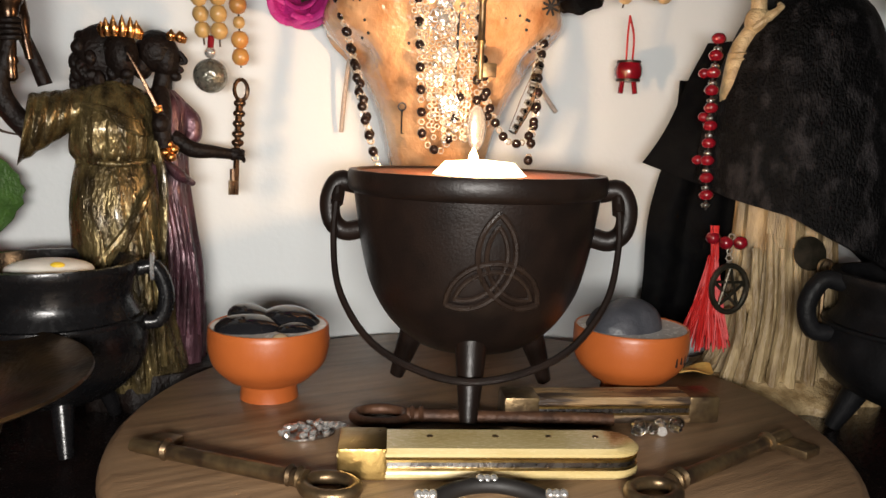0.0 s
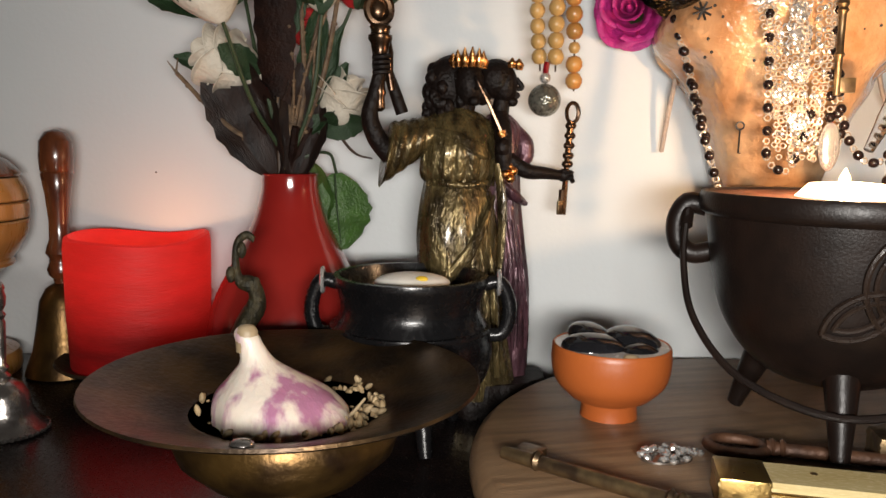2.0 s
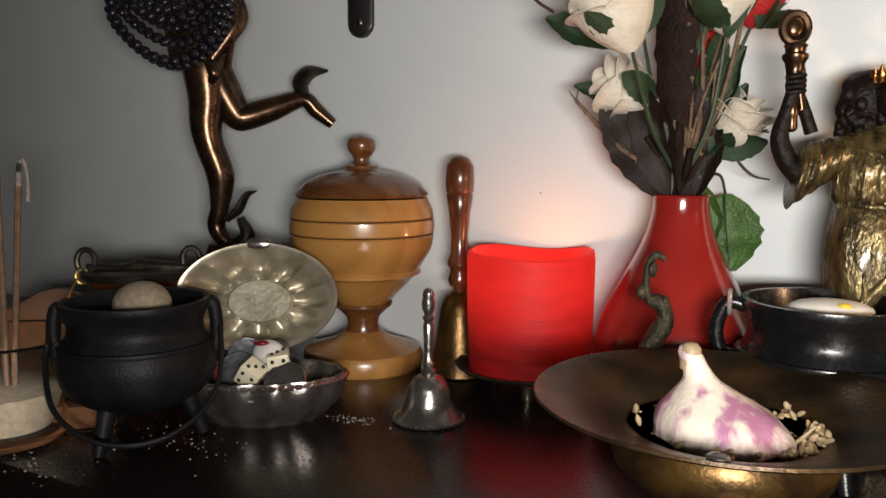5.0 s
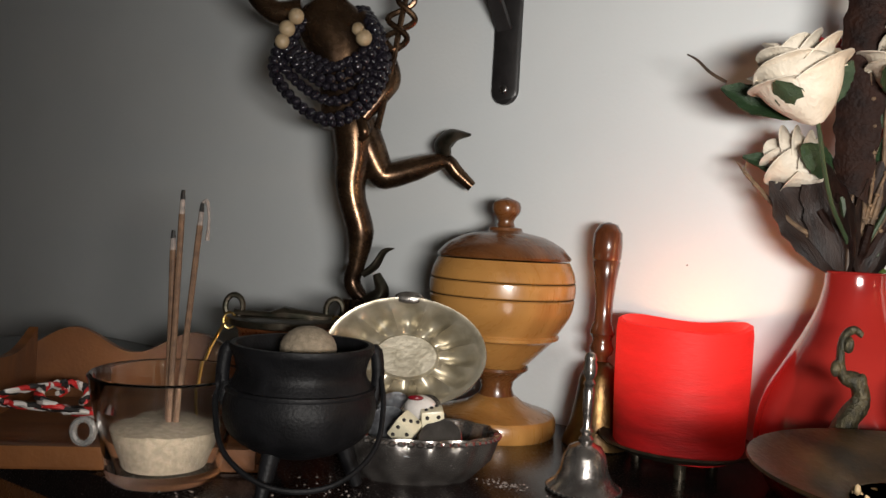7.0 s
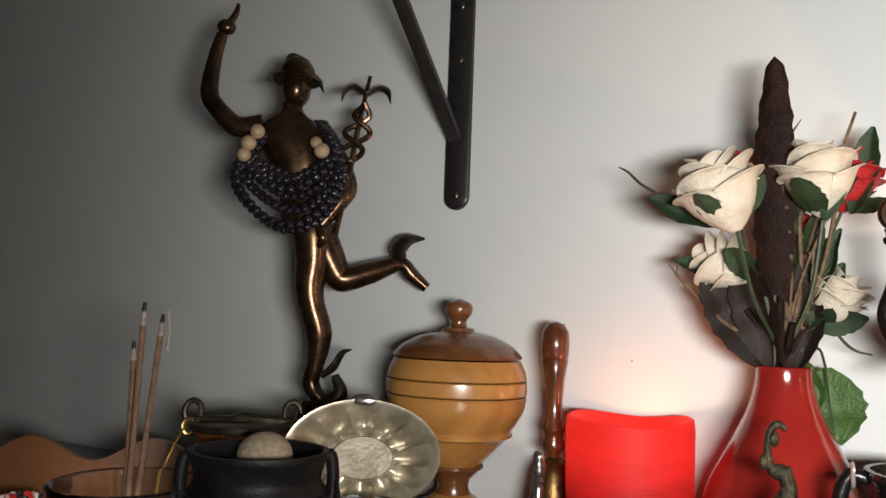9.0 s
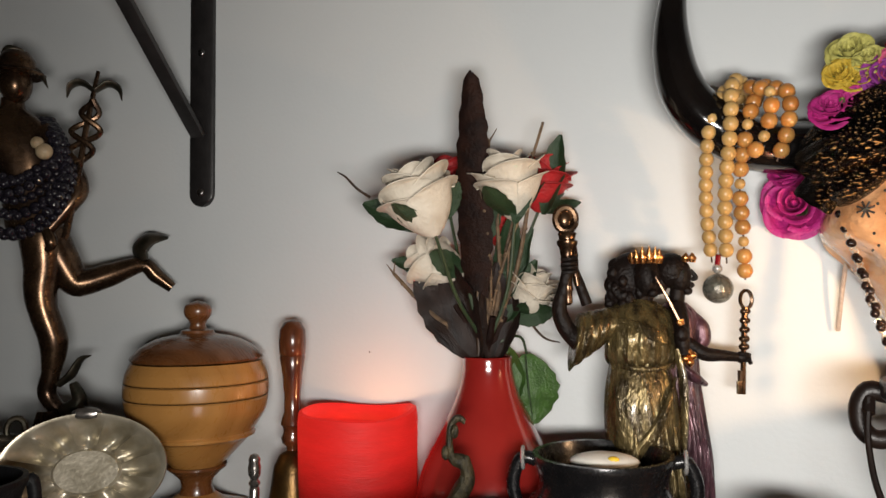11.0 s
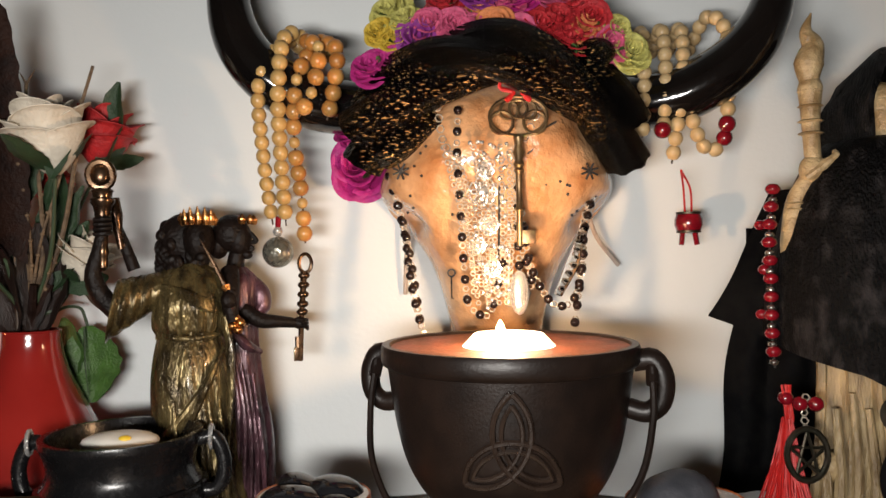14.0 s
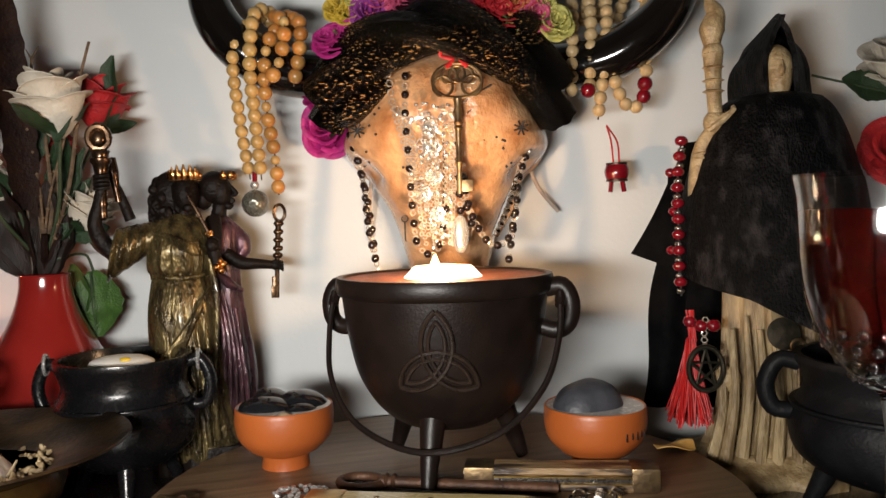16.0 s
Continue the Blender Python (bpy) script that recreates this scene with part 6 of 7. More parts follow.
rose((-0.280, 0.486, 1.050), 0.0235, 0.070, ROSEW, (-0.40, -0.15, 1.0), "white silk rose with dark green leaves", 1)
rose((-0.226, 0.528, 1.064), 0.0215, 0.064, ROSEW, (-0.10, -0.15, 1.0), "white silk rose with dark green leaves", 2)
rose((-0.292, 0.556, 1.078), 0.0180, 0.050, ROSER, (-0.10, 0.0, 1), "dark red silk rose behind white ones", 3)
rose((-0.216, 0.572, 1.074), 0.0190, 0.054, ROSER, (0.20, -0.12, 1.0), "dark red silk rose in the vase", 4)
rose((-0.272, 0.542, 1.020), 0.0170, 0.058, ROSEW, (-1.0, -0.15, 0.42), "white silk rose drooping aside", 5)
rose((-0.230, 0.560, 0.984), 0.0160, 0.050, ROSEW, (0.42, -0.10, 0.9), "white silk rose seen from its side", 6)
rose((-0.252, 0.568, 1.046), 0.0130, 0.032, ROSER, (0.1, -0.2, 0.9), "small dark red silk rosebud", 7)

for b, t_, roll, w in (((-0.292, 0.497, 1.056), (-0.346, 0.494, 1.080), 20, 0.48), ((-0.284, 0.488, 1.052), (-0.294, 0.485, 1.094), -25, 0.62), ((-0.276, 0.495, 1.062), (-0.262, 0.492, 1.092), 30, 0.5),
                       ((-0.224, 0.518, 1.060), (-0.212, 0.514, 1.104), 15, 0.46), ((-0.208, 0.558, 1.070), (-0.193, 0.556, 1.137), -15, 0.40), ((-0.212, 0.562, 1.074), (-0.178, 0.566, 1.080), 25, 0.42),
                       ((-0.244, 0.548, 0.992), (-0.231, 0.542, 1.072), 20, 0.34), ((-0.240, 0.548, 0.996), (-0.216, 0.546, 1.058), -35, 0.36), ((-0.236, 0.552, 0.982), (-0.198, 0.548, 0.990), 25, 0.62),
                       ((-0.240, 0.548, 0.980), (-0.214, 0.550, 1.032), -20, 0.46), ((-0.280, 0.532, 1.018), (-0.336, 0.530, 1.034), 10, 0.34), ((-0.258, 0.538, 1.040), (-0.236, 0.530, 1.090), 40, 0.34)):
    ob = thing("silk_leaf", b, 0, "dark green silk leaf in the bouquet", "leaf", "leaves in the bouquet")
    leaf(ob, DLEAF, (0, 0, 0), Vector(t_) - Vector(b), roll, w, "blade")
for b, t_, roll, w in (((-0.266, 0.543, 0.948), (-0.314, 0.530, 1.024), 10, 0.50), ((-0.262, 0.540, 0.948), (-0.288, 0.528, 1.036), -20, 0.46), ((-0.254, 0.543, 0.948), (-0.244, 0.536, 1.030), 25, 0.36), ((-0.258, 0.546, 0.948), (-0.266, 0.545, 1.050), 0, 0.34), ((-0.248, 0.548, 0.948), (-0.232, 0.548, 1.010), -15, 0.46)):
    ob = thing("dried_leaf", b, 0, "dark brown dried leaf rising from the vase", "leaf", "dried leaves in the bouquet")
    leaf(ob, DRIED, (0, 0, 0), Vector(t_) - Vector(b), roll, w, "blade")

# dry twigs
for k, (h, forks) in enumerate((((-0.253, 0.520, 1.090), ((-0.269, 0.520, 1.106), (-0.246, 0.519, 1.104))), ((-0.204, 0.540, 1.145), ((-0.207, 0.538, 1.132),)), ((-0.243, 0.536, 1.066), ((-0.240, 0.535, 1.076),)),
                                ((-0.222, 0.530, 1.068), ((-0.219, 0.529, 1.080),)), ((-0.262, 0.528, 1.060), ((-0.268, 0.527, 1.070),)), ((-0.334, 0.530, 1.022), ((-0.340, 0.529, 1.030), (-0.332, 0.529, 1.032))),
                                ((-0.233, 0.534, 1.040), ((-0.229, 0.533, 1.052),)), ((-0.247, 0.528, 1.130), ((-0.240, 0.527, 1.140), (-0.251, 0.527, 1.138))), ((-0.214, 0.538, 1.095), ((-0.208, 0.537, 1.104),)), ((-0.256, 0.530, 1.030), ((-0.252, 0.529, 1.04),)))):
    c, low = stem(h, TWIG, 0.0011 + 0.0004 * (k % 3), 0.006 * (-1) ** k)
    L = Vector(low)
    for f in forks:
        part("twig", tube(B(), [Vector(h) - L, Vector(f) - L], [0.0010, 0.0003], 5), TWIG, c)
    for j in range(5):
        q = Vector(h) * (0.35 + 0.13 * j) + Vector(VM) * (0.65 - 0.13 * j) - L
        part("knot", ball(B(), q + Vector((0.006 * (-1) ** k * 4 * (0.35 + 0.13 * j) * (0.65 - 0.13 * j), 0, 0)), (0.0019, 0.0019, 0.0016), 7, 5), TWIG, c)
for b, pts in (((-0.346, 0.508, 1.086), [(0, 0, 0), (-0.012, 0, 0.008), (-0.022, 0, 0.018), (-0.030, 0, 0.023)]), ((-0.226, 0.556, 0.992), [(0, 0, 0), (0.008, 0, -0.016), (0.018, 0, -0.026), (0.030, 0, -0.029)])):
    ob = thing("curled_tendril", b, 0, "thin dark curled tendril on a silk rose", "stem", "stems in the vase")
    part("stalk", tube(B(), spline(pts, 5), [0.0013, 0.0012, 0.0006], 6), STEM, ob)
for k in range(7):
    a = 2 * math.pi * k / 7
    stem((-0.258 + 0.022 * math.cos(a) - 0.004, 0.545 + 0.010 * math.sin(a), 0.985 + 0.010 * (k % 3)), GSTEM if k % 2 else FEATHER, 0.0034, 0.0, "thick dark stalk in the vase")

big = thing("silk_leaf", (-0.240, 0.556, 0.952), 0, "large round green silk leaf hanging beside the vase", "leaf")
part("stalk", tube(B(), spline([(-0.012, -0.006, -0.05), (-0.008, 0.004, 0.006), (0.006, 0.018, 0.014), (0.011, 0.023, -0.002)], 5), 0.0012, 6), GSTEM, big)
leaf(big, LEAF, (0.011, 0.022, -0.001), (0.019, 0.012, -0.059), 0, 1.0, "blade")
part("midrib", tube(B(), spline([(0.011, 0.017, -0.002), (0.014, 0.012, -0.028), (0.018, 0.009, -0.054)], 4), [0.0009, 0.0006, 0.0003], 5), GSTEM, big)
big2 = thing("silk_leaf", (-0.246, 0.560, 0.952), 0, "green silk leaf hanging behind the vase", "leaf")
leaf(big2, LEAF, (0.000, 0.016, 0.006), (0.006, 0.018, -0.044), 25, 0.7, "blade")
fe = thing("dark_feather", (-0.262, 0.543, 0.900), 0, "long dark brown feather standing in the vase", "feather")


def vane(u, v):
    z = 0.10 + 0.178 * u
    w = 0.0150 * math.sin(math.pi * min(1, 0.14 + 0.79 * u)) ** 0.65 * (1 + 0.06 * math.sin(47 * u + 2 * v) + 0.04 * math.sin(90 * u))
    return (0.001 + 0.005 * u + (v - 0.5) * 2 * w, -0.006 - 0.027 * u - 0.004 * math.cos(3 * (v - 0.5)), z + 0.007 * (1 - abs(2 * v - 1)))


part("vane", sheet(B(), vane, 56, 10, thick=0.0012), FEATHER, fe)
part("quill", tube(B(), [(0, 0.001, 0), (0.001, -0.006, 0.10), (0.004, -0.020, 0.190), (0.006, -0.036, 0.282)], [0.0018, 0.0016, 0.0012, 0.0006], 7), STEM, fe)

# ---- roses at the far side of the table ----
far = thing("bud_vase", (0.492, 0.545, T), 0, "dark slim vase holding roses beside the statue", "vase")
part("body", lathe(B(), [(0.001, 0), (0.032, 0), (0.036, 0.02), (0.030, 0.08), (0.016, 0.12), (0.016, 0.15), (0.014, 0.15), (0.013, 0.12), (0.001, 0.02)], 32), VASE, far)
FB = (0.492, 0.545, 0.936)
rose((0.462, 0.538, 1.080), 0.0250, 0.056, ROSEW, (-0.25, -0.45, 1.0), "white silk rose beside the cloaked statue", 21, 12, FB)
rose((0.462, 0.545, 1.022), 0.0240, 0.044, ROSER, (-0.25, -0.8, 0.5), "red silk rose beside the cloaked statue", 22, 20, FB)
lf = thing("silk_leaf", (0.452, 0.530, 1.082), 0, "dark green silk leaf on a thin stalk", "leaf")
leaf(lf, DLEAF, (-0.008, 0, -0.004), (-0.048, -0.004, 0.008), 15, 0.8, "blade")
part("stalk", tube(B(), [(0.05, 0.01, -0.10), (-0.008, 0, -0.004), (-0.070, 0.0, 0.012)], 0.0010, 6), GSTEM, lf)

# ---- silver box with dice and coins ----


def oval(bm, prof, rx, ry, seg=56, lobes=0, amp=0.0, mi=0):
    rings = []
    for k, z in prof:
        rings.append([((rx * k) * math.cos(a) * (1 + amp * math.cos(lobes * a)), (ry * k) * math.sin(a) * (1 + amp * math.cos(lobes * a)), z) for a in (2 * math.pi * i / seg for i in range(seg))])
    skin(bm, rings, mi=mi)
    return bm


sx = thing("trinket_box", (-0.521, 0.380, T), 32, "oval tarnished silver trinket box with open fluted lid", "box")
sx.scale = (1, 1, 1.05)
part("tray", oval(B(), [(0.001, 0.001), (0.72, 0.0), (0.80, 0.004), (0.96, 0.013), (1.03, 0.024), (1.06, 0.030), (1.04, 0.033), (0.99, 0.032), (0.93, 0.020), (0.78, 0.010), (0.001, 0.008)], 0.058, 0.036, 112, 14, 0.028), SILVER, sx)
rim = B()
for i in range(60):
    a = 2 * math.pi * i / 60
    ball(rim, (0.0612 * math.cos(a), 0.0382 * math.sin(a), 0.030), (0.0032, 0.0032, 0.002), 6, 4)
part("beaded_rim", rim, SILVER, sx)
lidm = B()
rings = []
for k, z in ((0.001, 0.017), (0.40, 0.0165), (0.44, 0.0195), (0.50, 0.0165), (0.60, 0.0155), (0.70, 0.0135), (0.80, 0.0105), (0.88, 0.007), (0.96, 0.002), (1.0, 0.0), (1.04, -0.0005), (1.05, 0.002), (1.0, 0.0035), (0.95, 0.006), (0.88, 0.011), (0.80, 0.0145), (0.70, 0.0175), (0.60, 0.0195), (0.50, 0.0205), (0.44, 0.0238), (0.40, 0.0205), (0.001, 0.0205)):
    ring = []
    for i in range(96):
        a = 2 * math.pi * i / 96
        fl = 0.0150 * (abs(math.cos(6 * a)) - 0.5) * math.sin(math.pi * (k - 0.42) / 0.55) if 0.46 < k < 0.93 else 0
        ring.append((0.0615 * k * math.cos(a) * (1 + 0.05 * (k > 0.95) * (abs(math.sin(a)) > 0.97)), 0.0405 * k * math.sin(a), z + fl))
    rings.append(ring)
skin(lidm, rings)
lid = part("lid", lidm, PALESILVER, sx, "fluted lid standing open")
lid.matrix_basis = pose(-0.012, 0.047, 0.078, 70, 0, 0) @ pose(0, 0, 0, 180, 0, 0)
crest = part("crest", ball(B(), (0, -0.0425, 0.0015), (0.012, 0.005, 0.003), 14, 8), SILVER, lid)


def die(place, turn):
    c = thing("ivory_die", place, 0, "ivory plastic die with black pips", "die", "dice in the silver box")
    c.rotation_euler = [radians(a) for a in turn]
    part("cube", box(B(), (0.0165, 0.0165, 0.0165), (0, 0, 0), 0.0018), DIE, c)
    h = 0.0083
    for x, y, z in ((-.004, -h, .004), (.004, -h, -.004), (.004, -h, .004), (-.004, -h, -.004), (h, -.004, .004), (h, .004, -.004), (h, 0, 0), (-.004, -.004, h), (.004, .004, h), (0, .0, h), (-h, 0, 0)):
        part("pip", ball(B(), (x, y, z), (0.0015, 0.0015, 0.0015), 8, 6), INK, c)
    return c


die((-0.5190, 0.3660, T + 0.036), (20, 35, 20))
die((-0.5070, 0.3820, T + 0.042), (5, -6, 38))
for k, (x, y, z, tl, ti) in enumerate(((-0.4930, 0.3720, .032, 50, 20), (-0.5390, 0.3730, .033, 55, 30), (-0.5440, 0.3890, .040, 60, 50), (-0.5240, 0.3920, .045, 30, 0), (-0.5140, 0.3600, .024, 12, 80), (-0.5340, 0.3640, .022, 8, 10))):
    c = solo("old_coin", lathe(B(), [(0.001, 0), (0.0150, 0), (0.0155, 0.0009), (0.0150, 0.0018), (0.0135, 0.0014), (0.001, 0.0014)], 32), COIN if k % 3 else SILVER, (x, y, T + z), 0, "worn grey coin in the silver box", "coin", "coins in the silver box")
    c.rotation_euler = (radians(tl), 0, radians(ti))
solo("glass_pebble", ball(B(), (0, 0, 0), (0.013, 0.011, 0.010), 16, 10), WHITEIN, (-0.5200, 0.3860, T + 0.047), 0, "white pebble with red mark in the box", "stone")
solo("red_chip", ball(B(), (0, 0, 0), (0.006, 0.003, 0.002), 10, 6), BEADR, (-0.5190, 0.3770, T + 0.0565), 30, "small red chip lying on the pebble", "chip")
solo("brass_pin", tube(B(), [(-0.02, 0, 0), (0.012, 0, 0.001)], 0.0016, 8), BRASS, (-0.5650, 0.3680, T + 0.036), 30, "yellow brass pin across the box rim", "pin")

# ---- copper pot, glass of sand, wooden tray ----
cp = thing("copper_pot", (-0.686, 0.412, T), 40, "dark copper pot with brass handle hooks", "pot")
part("body", lathe(B(), [(0.001, 0.0), (0.030, 0.001), (0.043, 0.015), (0.047, 0.035), (0.044, 0.058), (0.038, 0.074), (0.039, 0.084), (0.0455, 0.092), (0.0462, 0.094), (0.0440, 0.094), (0.036, 0.08), (0.001, 0.04)], 44), COPPER, cp)
part("iron_band", lathe(B(), [(0.0455, 0.089), (0.0480, 0.090), (0.0480, 0.095), (0.0455, 0.096)], 44), DBRONZE, cp)
for s in (-1, 1):
    part("hook", tube(B(), arc((s * 0.043, -0.004, 0.104), 0.0075, -60, 230, 14, "xz", 0.010), 0.0026, 8), DBRONZE, cp)
    part("brass_ring", tube(B(), arc((s * 0.046, -0.008, 0.092), 0.005, 0, 360, 12, "xz", 0.007)[:-1], 0.0012, 6, loop=True), BRASS, cp)
part("cross_bar", tube(B(), [(-0.043, -0.004, 0.099), (-0.012, -0.006, 0.098), (0.0, -0.006, 0.100), (0.043, -0.004, 0.097)], [0.003, 0.003, 0.006, 0.003], 8), DBRONZE, cp)
part("bail_handle", tube(B(), spline([(-0.048, -0.006, 0.094), (-0.062, -0.020, 0.060), (-0.064, -0.034, 0.020), (-0.050, -0.050, 0.003)], 5), 0.0015, 7), BRASS, cp)

gl = thing("sand_glass", (-0.646, 0.262, T), 35, "clear glass bowl of sand for incense", "glass")
gl.scale = (1.12, 1.12, 1.0)
part("bowl", lathe(B(), [(0.001, 0.0), (0.032, 0.0), (0.034, 0.003), (0.0365, 0.020), (0.0425, 0.050), (0.0455, 0.066), (0.0465, 0.0700), (0.0450, 0.0715), (0.0430, 0.069), (0.0400, 0.050), (0.0340, 0.020), (0.030, 0.009), (0.001, 0.008)], 56), GLASS, gl).visible_shadow = False
part("handle_ring", tube(B(), arc((-0.041, -0.022, 0.034), 0.006, 0, 360, 14, "xz", 0.008)[:-1], 0.0022, 8, loop=True), CHROME, gl, "small glass ring")
sd = B()
lathe(sd, [(0.001, 0.0085), (0.0295, 0.0092), (0.0335, 0.0205), (0.0365, 0.034), (0.034, 0.0345), (0.02, 0.036), (0.001, 0.0375)], 40)
for v in sd.verts:
    if v.co.z > 0.033:
        v.co.z += 0.002 * noise.noise(v.co * 90)
solo("sand_fill", sd, SAND, (-0.646, 0.262, T), 0, "pale coarse sand half filling the glass", "sand")
for (bx, by), (tx, ty, tz) in (((0.000, 0.004), (-0.0035, 0.006, 0.152)), ((0.006, 0.000), (0.0070, 0.003, 0.180)), ((0.009, 0.003), (0.0180, 0.010, 0.172))):
    st = thing("incense_stick", (-0.650 + bx, 0.262 + by, T + 0.030), 35, "brown incense stick with burnt pale tip", "incense", "incense sticks in the sand")
    a, b = Vector((0, 0, 0)), Vector((tx - bx, ty - by, tz - 0.014))
    part("stick", tube(B(), [a, b * 0.9], 0.0021, 8), INCENSE, st)
    part("ash_tip", tube(B(), [b * 0.9, b * 0.96], [0.0019, 0.0017], 8), ASH, st, "pale ash")
    part("burnt_end", tube(B(), [b * 0.96, b * 1.0], [0.0018, 0.0012], 8), INK, st, "black burnt end")
    if tx > 0.01:
        part("hanging_ash", tube(B(), spline([b, b + Vector((0.003, 0, 0.001)), b + Vector((0.005, 0, -0.010)), b + Vector((0.0045, 0, -0.026))], 4), [0.001, 0.0016, 0.0008, 0.0016], 7), ASH, st, "hanging curl of ash")

tr = thing("wooden_tray", (-0.800, 0.400, T), 40, "orange-brown wooden tray with scalloped back", "tray")


def board_strip(f, x0, x1, thick, along="x"):
    bm, n = B(), 40
    a, b = [], []
    for i in range(n + 1):
        x = x0 + (x1 - x0) * i / n
        a.append(((x, 0, 0.004) if along == "x" else (0, x, 0.004), (x, 0, f(x)) if along == "x" else (0, x, f(x))))
    d = (0, thick, 0) if along == "x" else (thick, 0, 0)
    rings = [[lo, hi, tuple(np.add(hi, d)), tuple(np.add(lo, d))] for lo, hi in a]
    skin(bm, rings)
    return bm


part("back_board", board_strip(lambda x: 0.060 + 0.012 * math.cos((x + 0.10) * 58) * (1 - (x + 0.14) * 1.2), -0.14, 0.10, 0.008), TRAYWOOD, tr)
part("side_board", board_strip(lambda y: 0.070 + 0.20 * y + 0.008 * math.sin(y * 40), -0.20, 0.0, 0.008, "y"), TRAYWOOD, tr).location = (-0.14, 0, 0)
part("bottom_board", box(B(), (0.235, 0.20, 0.006), (-0.02, -0.10, 0.0035), 0.001), TRAYWOOD, tr)
part("front_board", board_strip(lambda x: 0.018, -0.14, 0.09, 0.008), TRAYWOOD, tr).location = (0, -0.205, 0)
rope = thing("twisted_cord", (-0.800, 0.400, T + 0.012), 40, "loose twisted cord of red white and black", "cord")
for k, m in enumerate((REDTHREAD, WHITEIN, INK)):
    pts = []
    for i in range(60):
        u = i / 59
        a = u * 4.2 * math.pi
        b = u * 90 + 2.1 * k
        pts.append((-0.080 + 0.024 * math.cos(a) + 0.02 * math.sin(a * 0.37) + 0.0022 * math.cos(b), -0.110 + 0.022 * math.sin(a * 1.1) + 0.0022 * math.sin(b), 0.014 + 0.012 * math.sin(a * 0.7) + 0.0018 * math.cos(b + 1)))
    part("strand", tube(B(), pts, 0.0022, 6), m, rope)

# ---- shelf bracket on the wall ----
bk = thing("shelf_bracket", (-0.587, 0.6118, 0), 0, "black iron shelf bracket screwed to the wall", "bracket")
up = B()
rings = []
for z in [1.098 + 0.0145 * (1 - math.cos(math.pi * i / 16)) for i in range(9)] + [1.2, 1.28, 1.357]:
    w = 0.0145 * math.sqrt(max(0.02, 1 - max(0, (1.1125 - z) / 0.0145) ** 2))
    rings.append([(-w, 0, z), (-w, -0.0045, z), (-w * 0.85, -0.006, z), (w * 0.85, -0.006, z), (w, -0.0045, z), (w, 0, z)])
skin(up, rings)
part("upright", up, BRACKET, bk)
part("strut", box(B(), (0.016, 0.006, 0.262), (0, -0.1040, 1.2640), 0.0012, Euler((radians(46), 0, 0)).to_matrix()), BRACKET, bk)
part("top_arm", box(B(), (0.029, 0.215, 0.006), (0, -0.1085, 1.3605), 0.001), BRACKET, bk)
for z in (1.113, 1.264, 1.325):
    sc = part("screw", lathe(B(), [(0.001, 0.0022), (0.003, 0.002), (0.0042, 0.001), (0.0045, 0)], 16), STEEL, bk, "steel screw head")
    sc.matrix_basis = pose(0, -0.0058, z, 90, 0, 0)

# ---- wine glass ----
wg = thing("wine_glass", (0.3255, 0.300, T), 0, "stemmed cut glass of dark red wine", "glass")
wg.scale = (1.28, 1.28, 1)
out = [tuple(p) for p in spline([(0.006, 0.108), (0.016, 0.118), (0.026, 0.134), (0.0325, 0.158), (0.0352, 0.185), (0.0358, 0.205), (0.0375, 0.2205)], 5)]
inn = [tuple(p) for p in spline([(0.0368, 0.2205), (0.0350, 0.205), (0.0344, 0.185), (0.0316, 0.158), (0.025, 0.136), (0.014, 0.121), (0.001, 0.117)], 5)]
part("bowl", lathe(B(), [(0.001, 0.0), (0.033, 0.0), (0.034, 0.0015), (0.020, 0.004), (0.0055, 0.009), (0.0042, 0.03), (0.0042, 0.09), (0.0055, 0.105)] + out + inn, 56), GLASS, wg).visible_shadow = False
win = [(r * 0.988, z) for r, z in inn if z < 0.203]
part("wine", lathe(B(), [(0.001, 0.203), (0.0344, 0.203)] + win, 48), WINE, wg, "dark red wine").visible_shadow = False
cut = mesh_of("facet", ball(B(), (0, 0, 0), (0.0022, 0.0012, 0.0026), 6, 4), GLASS)
for k in range(4):
    for i in range(22):
        r, z = ((0.0165, 0.1185), (0.0215, 0.1265), (0.0262, 0.1345), (0.0290, 0.1425))[k]
        a = 2 * math.pi * (i + 0.5 * (k % 2)) / 22
        ob = new("facet", cut)
        ob.parent = wg
        ob.matrix_basis = pose(r * math.cos(a), r * math.sin(a), z, 0, 0, math.degrees(a) + 90)

# ---- knives, keys and trinkets on the board ----


def capsule(bm, L, w, z0, z1, inset=0.0, k=10, taper=1.0):
    """A flat bar with a round right end and square left end."""
    pts = [(-L / 2, -w / 2 * taper), (L / 2 - w / 2, -w / 2)] + [(L / 2 - w / 2 + (w / 2) * math.sin(math.pi * i / k), -w / 2 * math.cos(math.pi * i / k)) for i in range(1, k)] + [(L / 2 - w / 2, w / 2), (-L / 2, w / 2 * taper)]
    cx, cy = 0, 0
    rings = []
    for z, s in ((z0, 1 - inset), (z0 + (z1 - z0) * 0.3, 1.0), (z0 + (z1 - z0) * 0.6, 1.0), (z1, 1 - inset)):
        rings.append([(x * (1 - (1 - s) * 0.3), y * s, z) for x, y in pts])
    skin(bm, rings)
    return bm


